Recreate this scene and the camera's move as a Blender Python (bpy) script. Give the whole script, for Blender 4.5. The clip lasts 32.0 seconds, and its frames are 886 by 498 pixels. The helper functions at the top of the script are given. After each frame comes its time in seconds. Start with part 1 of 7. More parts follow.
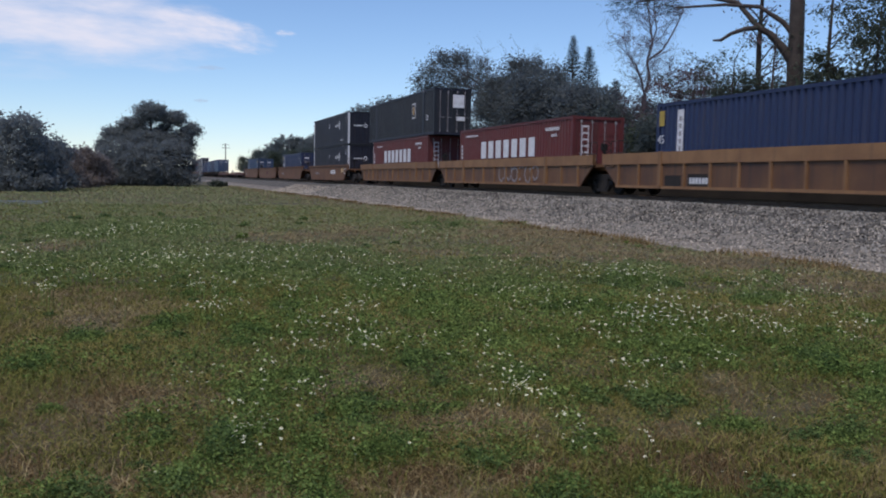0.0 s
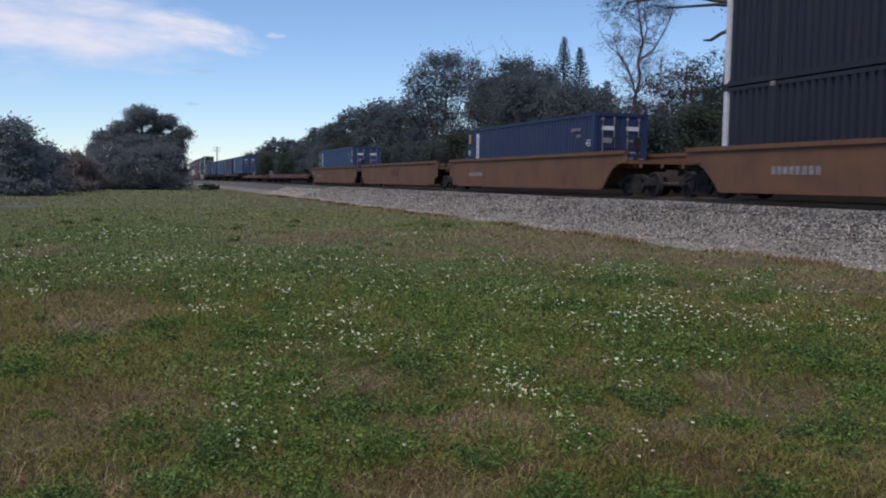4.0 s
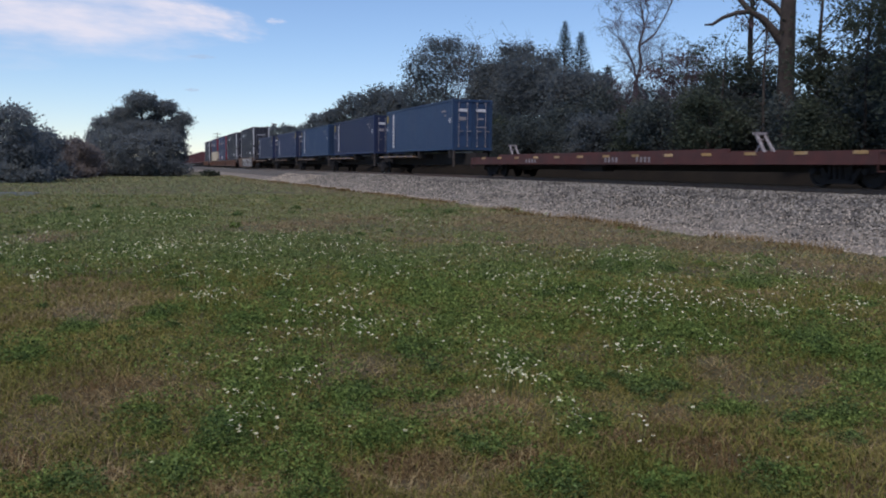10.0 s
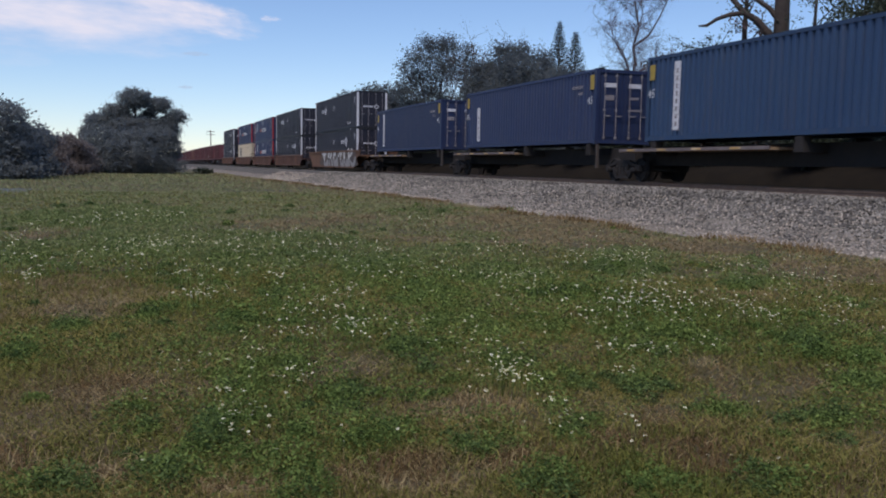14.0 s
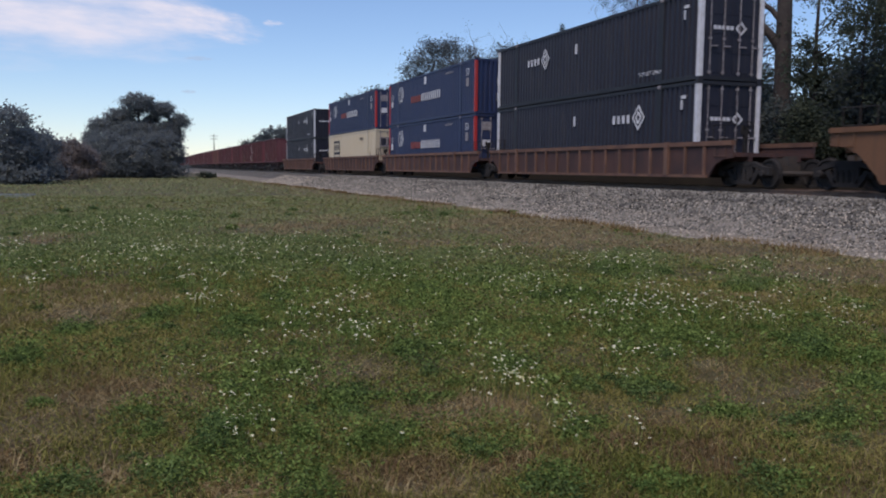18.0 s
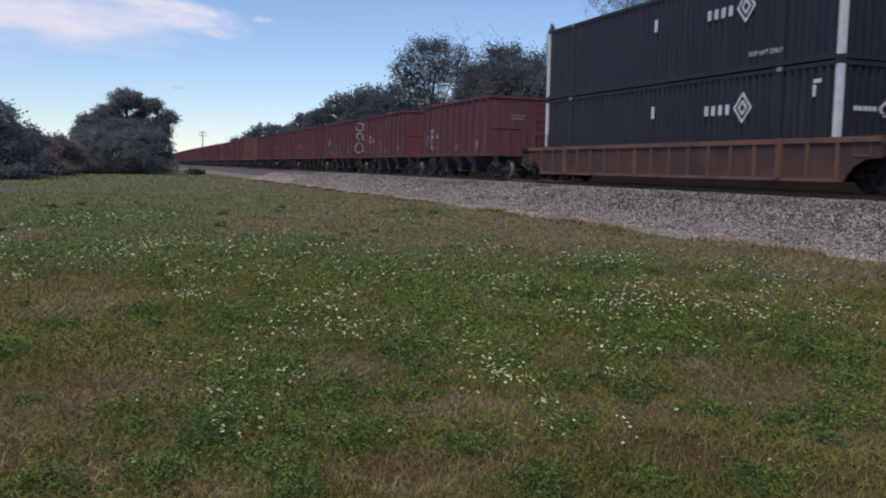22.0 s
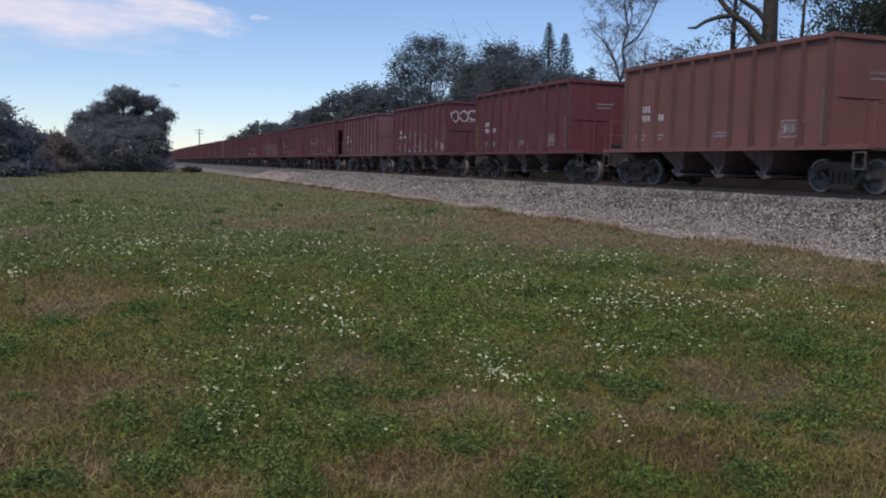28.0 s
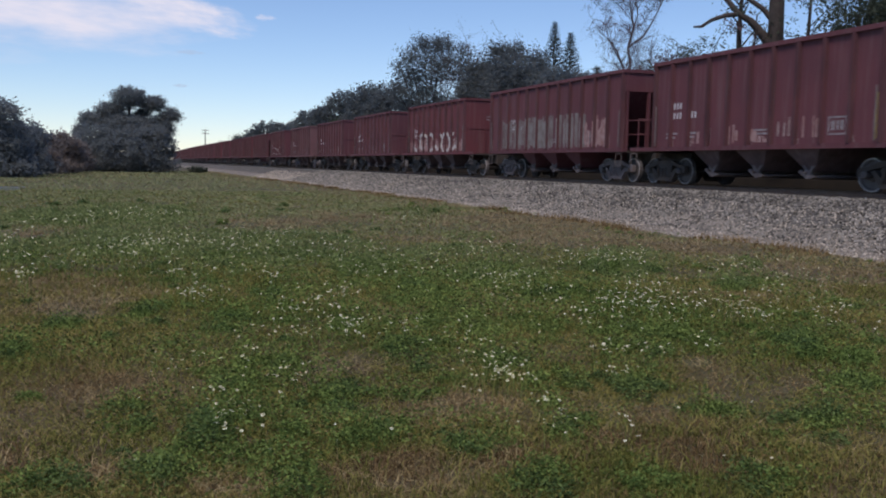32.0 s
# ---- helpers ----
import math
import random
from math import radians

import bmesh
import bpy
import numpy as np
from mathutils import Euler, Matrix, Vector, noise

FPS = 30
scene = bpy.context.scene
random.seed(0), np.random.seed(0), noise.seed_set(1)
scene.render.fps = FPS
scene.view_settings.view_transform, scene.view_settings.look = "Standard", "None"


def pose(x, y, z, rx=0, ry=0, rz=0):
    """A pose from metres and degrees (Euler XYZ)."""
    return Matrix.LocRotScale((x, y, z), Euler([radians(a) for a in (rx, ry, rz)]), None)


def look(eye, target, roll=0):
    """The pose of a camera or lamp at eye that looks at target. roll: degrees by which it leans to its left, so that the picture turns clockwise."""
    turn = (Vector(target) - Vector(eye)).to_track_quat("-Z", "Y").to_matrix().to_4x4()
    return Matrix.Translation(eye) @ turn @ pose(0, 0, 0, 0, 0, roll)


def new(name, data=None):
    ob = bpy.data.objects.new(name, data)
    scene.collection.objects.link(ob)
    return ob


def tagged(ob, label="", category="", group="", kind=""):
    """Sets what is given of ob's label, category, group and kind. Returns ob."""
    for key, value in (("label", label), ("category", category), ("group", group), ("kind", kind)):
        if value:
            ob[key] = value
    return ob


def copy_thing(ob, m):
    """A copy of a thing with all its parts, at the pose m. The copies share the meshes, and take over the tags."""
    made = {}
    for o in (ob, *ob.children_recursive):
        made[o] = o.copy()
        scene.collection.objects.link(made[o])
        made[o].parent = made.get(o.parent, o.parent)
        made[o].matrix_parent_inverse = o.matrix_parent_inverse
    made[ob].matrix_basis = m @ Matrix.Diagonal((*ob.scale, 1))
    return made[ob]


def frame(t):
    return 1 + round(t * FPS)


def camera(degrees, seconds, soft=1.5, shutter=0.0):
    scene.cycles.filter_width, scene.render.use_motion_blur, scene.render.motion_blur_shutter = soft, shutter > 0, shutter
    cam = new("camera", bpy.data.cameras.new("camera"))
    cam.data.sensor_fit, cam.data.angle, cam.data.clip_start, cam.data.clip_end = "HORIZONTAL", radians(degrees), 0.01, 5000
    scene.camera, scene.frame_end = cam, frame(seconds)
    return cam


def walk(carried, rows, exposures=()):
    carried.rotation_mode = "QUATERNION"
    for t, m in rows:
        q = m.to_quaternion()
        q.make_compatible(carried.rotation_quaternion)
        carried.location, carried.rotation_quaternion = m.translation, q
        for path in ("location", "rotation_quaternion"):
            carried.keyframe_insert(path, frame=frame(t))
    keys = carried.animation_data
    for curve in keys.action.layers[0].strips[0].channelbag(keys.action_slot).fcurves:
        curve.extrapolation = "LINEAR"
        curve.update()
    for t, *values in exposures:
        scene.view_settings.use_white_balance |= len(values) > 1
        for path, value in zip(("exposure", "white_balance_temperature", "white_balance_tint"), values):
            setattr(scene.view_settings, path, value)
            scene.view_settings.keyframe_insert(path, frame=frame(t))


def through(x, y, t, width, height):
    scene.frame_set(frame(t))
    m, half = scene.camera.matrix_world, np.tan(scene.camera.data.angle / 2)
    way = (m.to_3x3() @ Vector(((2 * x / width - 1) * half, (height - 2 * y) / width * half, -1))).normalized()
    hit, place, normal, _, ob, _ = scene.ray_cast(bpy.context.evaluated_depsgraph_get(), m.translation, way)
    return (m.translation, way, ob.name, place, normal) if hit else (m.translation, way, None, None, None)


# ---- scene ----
# ---------------------------------------------------------------- camera
EYE = 1.55
cam = camera(54.3, 32.0, soft=2.0, shutter=0.15)
PATH = (
    (0, 85.412, -1.111, -19.040), (0.5, 85.325, -1.083, -18.994),
    (1, 85.183, -1.051, -18.961), (1.5, 85.272, -1.049, -18.994),
    (2, 85.365, -0.943, -18.997), (2.5, 85.305, -1.038, -19.022),
    (3, 85.251, -0.968, -19.117), (3.5, 85.537, -0.656, -19.567),
    (5.5, 85.378, -0.771, -19.483), (6, 85.352, -0.780, -19.569),
    (6.5, 85.330, -0.767, -19.659), (7, 85.252, -0.718, -19.739),
    (7.5, 85.012, -0.646, -19.792), (8, 84.745, -0.651, -19.728),
    (8.5, 84.675, -0.605, -19.682), (9, 84.546, -0.443, -19.758),
    (9.5, 84.552, -0.477, -19.628), (10, 84.584, -0.551, -19.520),
    (10.5, 84.584, -0.632, -19.500), (11, 84.567, -0.651, -19.510),
    (11.5, 84.537, -0.681, -19.483), (12, 84.617, -0.657, -19.498),
    (12.5, 84.684, -0.646, -19.604), (13, 84.657, -0.621, -19.667),
    (13.5, 84.578, -0.797, -19.808), (14, 84.532, -0.934, -19.923),
    (14.5, 84.615, -0.884, -19.917), (16.5, 84.616, -0.730, -19.969),
    (17, 84.663, -0.697, -19.884), (17.5, 84.657, -0.678, -19.836),
    (18, 84.736, -0.660, -19.724), (18.5, 85.061, -0.432, -19.955),
    (19, 85.366, -0.552, -20.150), (19.5, 85.105, -0.825, -19.708),
    (20, 84.890, -0.987, -19.847), (20.5, 84.840, -1.015, -20.007),
    (21, 84.730, -1.011, -20.135), (21.5, 84.624, -0.944, -20.340),
    (22, 84.648, -1.099, -20.423), (22.5, 84.581, -1.190, -20.284),
    (23, 84.482, -1.180, -20.250), (23.5, 84.464, -1.263, -20.320),
    (24, 84.420, -1.389, -20.332), (24.5, 84.263, -1.394, -20.354),
    (25, 84.266, -1.333, -20.370), (25.5, 84.272, -1.342, -20.248),
    (27.5, 84.565, -1.266, -20.589), (28, 84.556, -1.264, -20.628),
    (28.5, 84.587, -1.241, -20.631), (29, 84.464, -1.171, -20.482),
    (29.5, 84.315, -1.121, -20.441), (30, 84.358, -1.223, -20.474),
    (30.5, 84.307, -1.276, -20.444), (31, 84.304, -1.229, -20.365),
    (31.5, 84.442, -1.135, -20.274), (32, 84.517, -1.157, -20.268),
)

walk(cam, [(t, pose(0, 0, EYE, rx, ry, rz)) for t, rx, ry, rz in PATH],
     [(0, 0, 6150, 15), (7, 0, 6150, 15), (9, 0, 6250, 16), (12, 0, 6270, 17), (17, 0, 6330, 18), (32, 0, 6360, 18)])

# ---------------------------------------------------------------- light
SUN_EL, SUN_AZ = 57.0, 226.0        # degrees; azimuth clockwise from +y
sun_data = bpy.data.lights.new("sun", "SUN")
sun_data.energy, sun_data.angle, sun_data.color = 3.05, radians(24), (1.0, 0.91, 0.8)
sun = new("sun", sun_data)
sun_dir = Vector((math.sin(radians(SUN_AZ)) * math.cos(radians(SUN_EL)),
                  math.cos(radians(SUN_AZ)) * math.cos(radians(SUN_EL)), math.sin(radians(SUN_EL))))
sun.matrix_world = look(sun_dir * 200, (0, 0, 0))


def make_world():
    w = bpy.data.worlds.new("sky")
    scene.world = w
    w.use_nodes = True
    nt = w.node_tree
    nt.nodes.clear()
    N, L = nt.nodes.new, nt.links.new
    out, bg = N("ShaderNodeOutputWorld"), N("ShaderNodeBackground")
    sky = N("ShaderNodeTexSky")
    sky.sky_type, sky.sun_disc = "NISHITA", False
    sky.sun_elevation, sky.sun_rotation = radians(SUN_EL), radians(SUN_AZ)
    sky.air_density, sky.dust_density, sky.ozone_density, sky.altitude = 1.0, 0.0, 5.0, 300.0
    tc = N("ShaderNodeTexCoord")
    bg.inputs["Strength"].default_value = 0.125

    def math_node(op, a, b=None, c=None):
        n = N("ShaderNodeMath")
        n.operation = op
        for i, v in enumerate((a, b, c)):
            if v is None:
                continue
            if isinstance(v, (int, float)):
                n.inputs[i].default_value = v
            else:
                L(v, n.inputs[i])
        return n.outputs[0]

    def dot(v):
        n = N("ShaderNodeVectorMath")
        n.operation = "DOT_PRODUCT"
        L(tc.outputs["Generated"], n.inputs[0])
        n.inputs[1].default_value = v
        return n.outputs["Value"]

    def cloud(az, el, wide, high, scale, edge, seed, tilt=0.0, bulk=0.95):
        """A soft cloud round the direction az, el (degrees), with the half sizes wide and high (degrees)."""
        a, e = radians(az), radians(el)
        fwd = Vector((math.sin(a) * math.cos(e), math.cos(a) * math.cos(e), math.sin(e)))
        right = Vector((math.cos(a), -math.sin(a), 0))
        up = right.cross(fwd)
        r2 = right * math.cos(tilt) + up * math.sin(tilt)
        u2 = up * math.cos(tilt) - right * math.sin(tilt)
        d = math_node("MAXIMUM", dot(fwd), 0.05)
        u = math_node("DIVIDE", math_node("DIVIDE", dot(r2), d), math.tan(radians(wide)))
        v = math_node("DIVIDE", math_node("DIVIDE", dot(u2), d), math.tan(radians(high)))
        comb = N("ShaderNodeCombineXYZ")
        L(u, comb.inputs[0]), L(v, comb.inputs[1])
        comb.inputs[2].default_value = seed
        nz = N("ShaderNodeTexNoise")
        L(comb.outputs[0], nz.inputs["Vector"])
        nz.inputs["Scale"].default_value, nz.inputs["Detail"].default_value = scale, 7.0
        nz.inputs["Roughness"].default_value = 0.6
        rr = math_node("ADD", math_node("MULTIPLY", u, u), math_node("MULTIPLY", v, v))
        m = math_node("ADD", math_node("SUBTRACT", bulk, rr), math_node("MULTIPLY", math_node("SUBTRACT", nz.outputs["Fac"], 0.5), 3.2))
        facing = math_node("GREATER_THAN", dot(fwd), 0.3)
        mr = N("ShaderNodeMapRange")
        mr.interpolation_type = "SMOOTHSTEP"
        L(m, mr.inputs["Value"])
        mr.inputs["From Min"].default_value, mr.inputs["From Max"].default_value = 0.0, edge
        return math_node("MULTIPLY", mr.outputs[0], facing)

    col = sky.outputs[0]
    for mask, tone, amount in CLOUDS(cloud):
        mix = N("ShaderNodeMix")
        mix.data_type = "RGBA"
        L(math_node("MULTIPLY", mask, amount), mix.inputs["Factor"])
        L(col, mix.inputs["A"])
        mix.inputs["B"].default_value = (*tone, 1)
        col = mix.outputs["Result"]
    L(col, bg.inputs["Color"])
    L(bg.outputs[0], out.inputs[0])


def CLOUDS(cloud):
    white, grey = (6.6, 6.4, 6.7), (3.4, 4.0, 4.9)
    return (
        (cloud(-4.0, 9.0, 9.0, 2.3, 1.6, 2.2, 3.1, -0.02, 1.5), white, 0.95),
        (cloud(4.2, 9.0, 3.4, 0.95, 1.5, 2.0, 7.7, -0.16, 1.35), white, 0.9),
        (cloud(8.7, 9.1, 0.8, 0.2, 1.2, 1.3, 1.7), white, 0.5),
        (cloud(4.1, 6.75, 1.1, 0.18, 1.2, 1.3, 5.2), grey, 0.55),
        (cloud(3.5, 4.65, 0.55, 0.14, 1.2, 1.3, 9.4), grey, 0.6),
        (cloud(-7.5, 6.0, 4.0, 0.8, 1.4, 2.6, 12.4), white, 0.3),
    )


make_world()

# ---------------------------------------------------------------- materials
def material(name, base, rough=0.7, metal=0.0, second=None, scale=3.0, amount=0.5, grain=40.0, bump=0.15,
             vary=0.08, island=False, streak=0.0, dirt=(0.09, 0.07, 0.055), spec=0.4, bump_scale=None, coat=0.0):
    """Procedural surface: two tones mixed by large stains, fine grain, relief, downward streaks of grime, and a slight change from piece to piece."""
    m = bpy.data.materials.new(name)
    m.use_nodes = True
    nt = m.node_tree
    nt.nodes.clear()
    N, L = nt.nodes.new, nt.links.new
    out, b = N("ShaderNodeOutputMaterial"), N("ShaderNodeBsdfPrincipled")
    L(b.outputs[0], out.inputs[0])
    tc = N("ShaderNodeTexCoord")
    pos = tc.outputs["Object"]
    info = N("ShaderNodeObjectInfo")
    off = N("ShaderNodeVectorMath")
    off.operation = "MULTIPLY_ADD"
    comb = N("ShaderNodeCombineXYZ")
    for i in range(3):
        L(info.outputs["Random"], comb.inputs[i])
    L(comb.outputs[0], off.inputs[0])
    off.inputs[1].default_value = (37, 53, 71)
    L(pos, off.inputs[2])
    pos = off.outputs[0]
    second = second or tuple(c * 0.72 for c in base)
    big, fine = N("ShaderNodeTexNoise"), N("ShaderNodeTexNoise")
    for n, sc in ((big, scale), (fine, grain)):
        L(pos, n.inputs["Vector"])
        n.inputs["Scale"].default_value, n.inputs["Detail"].default_value = sc, 5.0
    ramp = N("ShaderNodeMapRange")
    L(big.outputs["Fac"], ramp.inputs["Value"])
    ramp.inputs["From Min"].default_value, ramp.inputs["From Max"].default_value = 0.38, 0.68
    mix = N("ShaderNodeMix")
    mix.data_type = "RGBA"
    mul = N("ShaderNodeMath")
    mul.operation = "MULTIPLY"
    L(ramp.outputs[0], mul.inputs[0])
    mul.inputs[1].default_value = amount
    L(mul.outputs[0], mix.inputs["Factor"])
    mix.inputs["A"].default_value, mix.inputs["B"].default_value = (*base, 1), (*second, 1)
    col = mix.outputs["Result"]
    if streak:
        st = N("ShaderNodeTexNoise")
        sc = N("ShaderNodeMapping")
        L(pos, sc.inputs[0])
        sc.inputs["Scale"].default_value = (3.0, 3.0, 0.18)
        L(sc.outputs[0], st.inputs["Vector"])
        st.inputs["Scale"].default_value, st.inputs["Detail"].default_value = 2.2, 6.0
        r2 = N("ShaderNodeMapRange")
        L(st.outputs["Fac"], r2.inputs["Value"])
        r2.inputs["From Min"].default_value, r2.inputs["From Max"].default_value = 0.5, 0.78
        r2.inputs["To Max"].default_value = streak
        m2 = N("ShaderNodeMix")
        m2.data_type = "RGBA"
        L(r2.outputs[0], m2.inputs["Factor"])
        L(col, m2.inputs["A"])
        m2.inputs["B"].default_value = (*dirt, 1)
        col = m2.outputs["Result"]
    hsv = N("ShaderNodeHueSaturation")
    L(col, hsv.inputs["Color"])
    geo = N("ShaderNodeNewGeometry")
    rnd = geo.outputs["Random Per Island"] if island else info.outputs["Random"]
    val = N("ShaderNodeMapRange")
    L(rnd, val.inputs["Value"])
    val.inputs["To Min"].default_value, val.inputs["To Max"].default_value = 1 - vary, 1 + vary
    gr = N("ShaderNodeMapRange")
    L(fine.outputs["Fac"], gr.inputs["Value"])
    gr.inputs["To Min"].default_value, gr.inputs["To Max"].default_value = 0.78, 1.22
    vm = N("ShaderNodeMath")
    vm.operation = "MULTIPLY"
    L(val.outputs[0], vm.inputs[0]), L(gr.outputs[0], vm.inputs[1])
    L(vm.outputs[0], hsv.inputs["Value"])
    L(hsv.outputs[0], b.inputs["Base Color"])
    b.inputs["Roughness"].default_value, b.inputs["Metallic"].default_value = rough, metal
    b.inputs["Specular IOR Level"].default_value = spec
    if bump:
        bp = N("ShaderNodeBump")
        bp.inputs["Strength"].default_value, bp.inputs["Distance"].default_value = bump, 0.02
        L(fine.outputs["Fac"], bp.inputs["Height"])
        L(bp.outputs[0], b.inputs["Normal"])
    return m


M = {
    "navy": material("navy_paint", (0.0155, 0.027, 0.074), 0.55, second=(0.0216, 0.0324, 0.0765), scale=0.6, streak=0.25, vary=0.15),
    "blue": material("blue_paint", (0.02, 0.045, 0.1), 0.55, second=(0.026, 0.055, 0.11), scale=0.6, streak=0.25, vary=0.2),
    "black": material("blue_black_paint", (0.01248, 0.01404, 0.02496), 0.55, second=(0.01872, 0.0195, 0.0312), scale=0.7, streak=0.2, vary=0.1),
    "charcoal": material("charcoal_paint", (0.0128, 0.0152, 0.0208), 0.6, second=(0.0208, 0.0224, 0.028), scale=0.7, streak=0.2, vary=0.1),
    "maroon": material("maroon_paint", (0.0984, 0.01968, 0.01968), 0.55, second=(0.0738, 0.0205, 0.0205), scale=0.7, streak=0.3, vary=0.1),
    "cream": material("cream_paint", (0.5, 0.43, 0.31), 0.55, second=(0.5, 0.42, 0.3), scale=0.6, streak=0.25, vary=0.05),
    "red": material("red_paint", (0.38, 0.028, 0.026), 0.5, streak=0.2, vary=0.05),
    "white": material("white_paint", (0.6, 0.6, 0.62), 0.65, second=(0.4, 0.4, 0.4), scale=5, amount=0.6, vary=0.05),
    "grey_mark": material("worn_grey_marking", (0.27, 0.25, 0.26), 0.7, second=(0.12, 0.1, 0.1), scale=9, amount=0.8),
    "orange": material("orange_marking", (0.3, 0.06, 0.035), 0.6, second=(0.2, 0.05, 0.04), scale=5),
    "yellow_mark": material("yellow_marking", (0.36, 0.26, 0.05), 0.7, second=(0.2, 0.15, 0.05), scale=6),
    "bay_steel": material("dusty_bay_steel", (0.17, 0.14, 0.135), 0.85, 0.0, second=(0.07, 0.05, 0.045), scale=3, streak=0.3, vary=0.1),
    # post tones are the well paints lightened, as raised ribs catch light
    "post_yellow_lit": material("lit_well_yellow_post", (0.215, 0.115, 0.052), 0.65, second=(0.15, 0.075, 0.036), scale=1.3, amount=0.8, streak=0.5, dirt=(0.07, 0.045, 0.035), vary=0.1),
    "post_brown_lit": material("lit_well_brown_post", (0.15, 0.078, 0.05), 0.75, second=(0.085, 0.045, 0.036), scale=1.5, amount=0.9, streak=0.5, vary=0.18),
    "stake": material("faded_yellow_plate", (0.36, 0.22, 0.08), 0.7, second=(0.5, 0.42, 0.3), scale=2, vary=0.3),
    # sheet paints are darker for the recess as well as for grime
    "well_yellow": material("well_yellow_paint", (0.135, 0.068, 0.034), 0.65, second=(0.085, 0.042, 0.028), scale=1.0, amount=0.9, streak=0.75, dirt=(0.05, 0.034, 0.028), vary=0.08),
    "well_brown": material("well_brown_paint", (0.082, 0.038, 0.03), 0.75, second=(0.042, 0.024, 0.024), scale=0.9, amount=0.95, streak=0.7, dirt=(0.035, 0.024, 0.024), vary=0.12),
    "well_tan": material("well_tan_paint", (0.15, 0.072, 0.036), 0.75, second=(0.1, 0.05, 0.03), scale=0.8, amount=0.8, streak=0.5, dirt=(0.07, 0.042, 0.03), vary=0.06),
    "hopper": material("oxide_red_paint", (0.112, 0.035, 0.042), 0.75, second=(0.088, 0.03, 0.038), scale=0.7, amount=0.85, streak=0.5, dirt=(0.15, 0.095, 0.095), vary=0.1),
    "hopper_b": material("bright_oxide_red_paint", (0.122, 0.031, 0.036), 0.75, second=(0.096, 0.03, 0.035), scale=0.7, amount=0.85, streak=0.45, dirt=(0.16, 0.1, 0.095), vary=0.1),
    "hopper_tan": material("faded_red_paint", (0.18, 0.078, 0.066), 0.8, second=(0.135, 0.06, 0.052), scale=0.7, amount=0.8, streak=0.5, dirt=(0.14, 0.09, 0.07), vary=0.1),
    "hopper_pale": material("dusty_purple_red_paint", (0.15, 0.072, 0.075), 0.85, second=(0.11, 0.055, 0.06), scale=0.7, amount=0.8, streak=0.5, dirt=(0.17, 0.12, 0.115), vary=0.05),
    "hopper_post": material("dark_post_paint", (0.08, 0.026, 0.03), 0.8, second=(0.05, 0.02, 0.024), scale=1.2, amount=0.85, streak=0.4, dirt=(0.13, 0.09, 0.09), vary=0.12),
    "tan_post": material("dark_faded_post_paint", (0.115, 0.052, 0.045), 0.8, second=(0.08, 0.04, 0.036), scale=1.2, amount=0.8, streak=0.3, vary=0.08),
    "scuff": material("scuffed_paint", (0.27, 0.2, 0.19), 0.85, second=(0.14, 0.08, 0.08), scale=9, amount=0.9),
    "flat_red": material("flat_car_red_paint", (0.095, 0.032, 0.028), 0.8, second=(0.06, 0.027, 0.026), scale=1.5, amount=0.9, streak=0.5, dirt=(0.06, 0.045, 0.04), vary=0.12),
    "steel": material("grimy_steel", (0.055, 0.048, 0.043), 0.75, 0.2, second=(0.09, 0.06, 0.045), scale=6, vary=0.15),
    "wheel": material("wheel_steel", (0.1, 0.09, 0.088), 0.65, 0.2, second=(0.06, 0.05, 0.048), scale=5, vary=0.15),
    "rim": material("worn_wheel_rim", (0.34, 0.32, 0.315), 0.5, 0.4, second=(0.2, 0.18, 0.17), scale=6, vary=0.2),
    "bay": material("brown_bay_plate", (0.11, 0.07, 0.07), 0.85, second=(0.065, 0.045, 0.046), scale=2.5, amount=0.9, streak=0.4, dirt=(0.2, 0.17, 0.165), vary=0.15),
    # black of the underframes, also painted on trucks that stand in shade
    "under": material("underframe_and_shade_black", (0.028, 0.026, 0.026), 0.95, second=(0.04, 0.035, 0.032), scale=4, vary=0.1, spec=0.08),
    "galv": material("galvanised_steel", (0.42, 0.42, 0.43), 0.5, 0.6, scale=7, vary=0.08),
    "wood": material("worn_deck_wood", (0.3, 0.2, 0.12), 0.85, second=(0.16, 0.11, 0.07), scale=4, vary=0.15),
    "rail": material("rail_steel", (0.16, 0.11, 0.085), 0.55, 0.5, second=(0.1, 0.06, 0.045), scale=4),
    "tie": material("tie_concrete", (0.3, 0.28, 0.25), 0.9, scale=4, vary=0.15),
    "graffiti": material("graffiti_silver", (0.55, 0.53, 0.5), 0.6, second=(0.34, 0.32, 0.3), scale=4, amount=0.8),
    "graffiti_grey": material("graffiti_grey", (0.25, 0.24, 0.235), 0.6, second=(0.18, 0.17, 0.165), scale=4, amount=0.8),
    "graffiti_dark": material("graffiti_dark_brown", (0.06, 0.045, 0.042), 0.7, second=(0.13, 0.085, 0.055), scale=1.6, amount=0.9),
    "graffiti_line": material("graffiti_outline", (0.02, 0.017, 0.018), 0.6),
    "graffiti_green": material("graffiti_teal", (0.05, 0.1, 0.1), 0.65, second=(0.1, 0.12, 0.07), scale=3.5, amount=1.0, vary=0.1),
    "graffiti_yellow": material("graffiti_yellow", (0.2, 0.145, 0.04), 0.65, second=(0.07, 0.11, 0.07), scale=4.5, amount=1.0, vary=0.1),
    "graffiti_worn": material("graffiti_worn_grey", (0.2, 0.185, 0.175), 0.75, second=(0.12, 0.085, 0.08), scale=3, amount=0.9, vary=0.1),
    "graffiti_pale": material("graffiti_pale", (0.3, 0.2, 0.19), 0.7, second=(0.2, 0.09, 0.08), scale=5, amount=0.9),
}


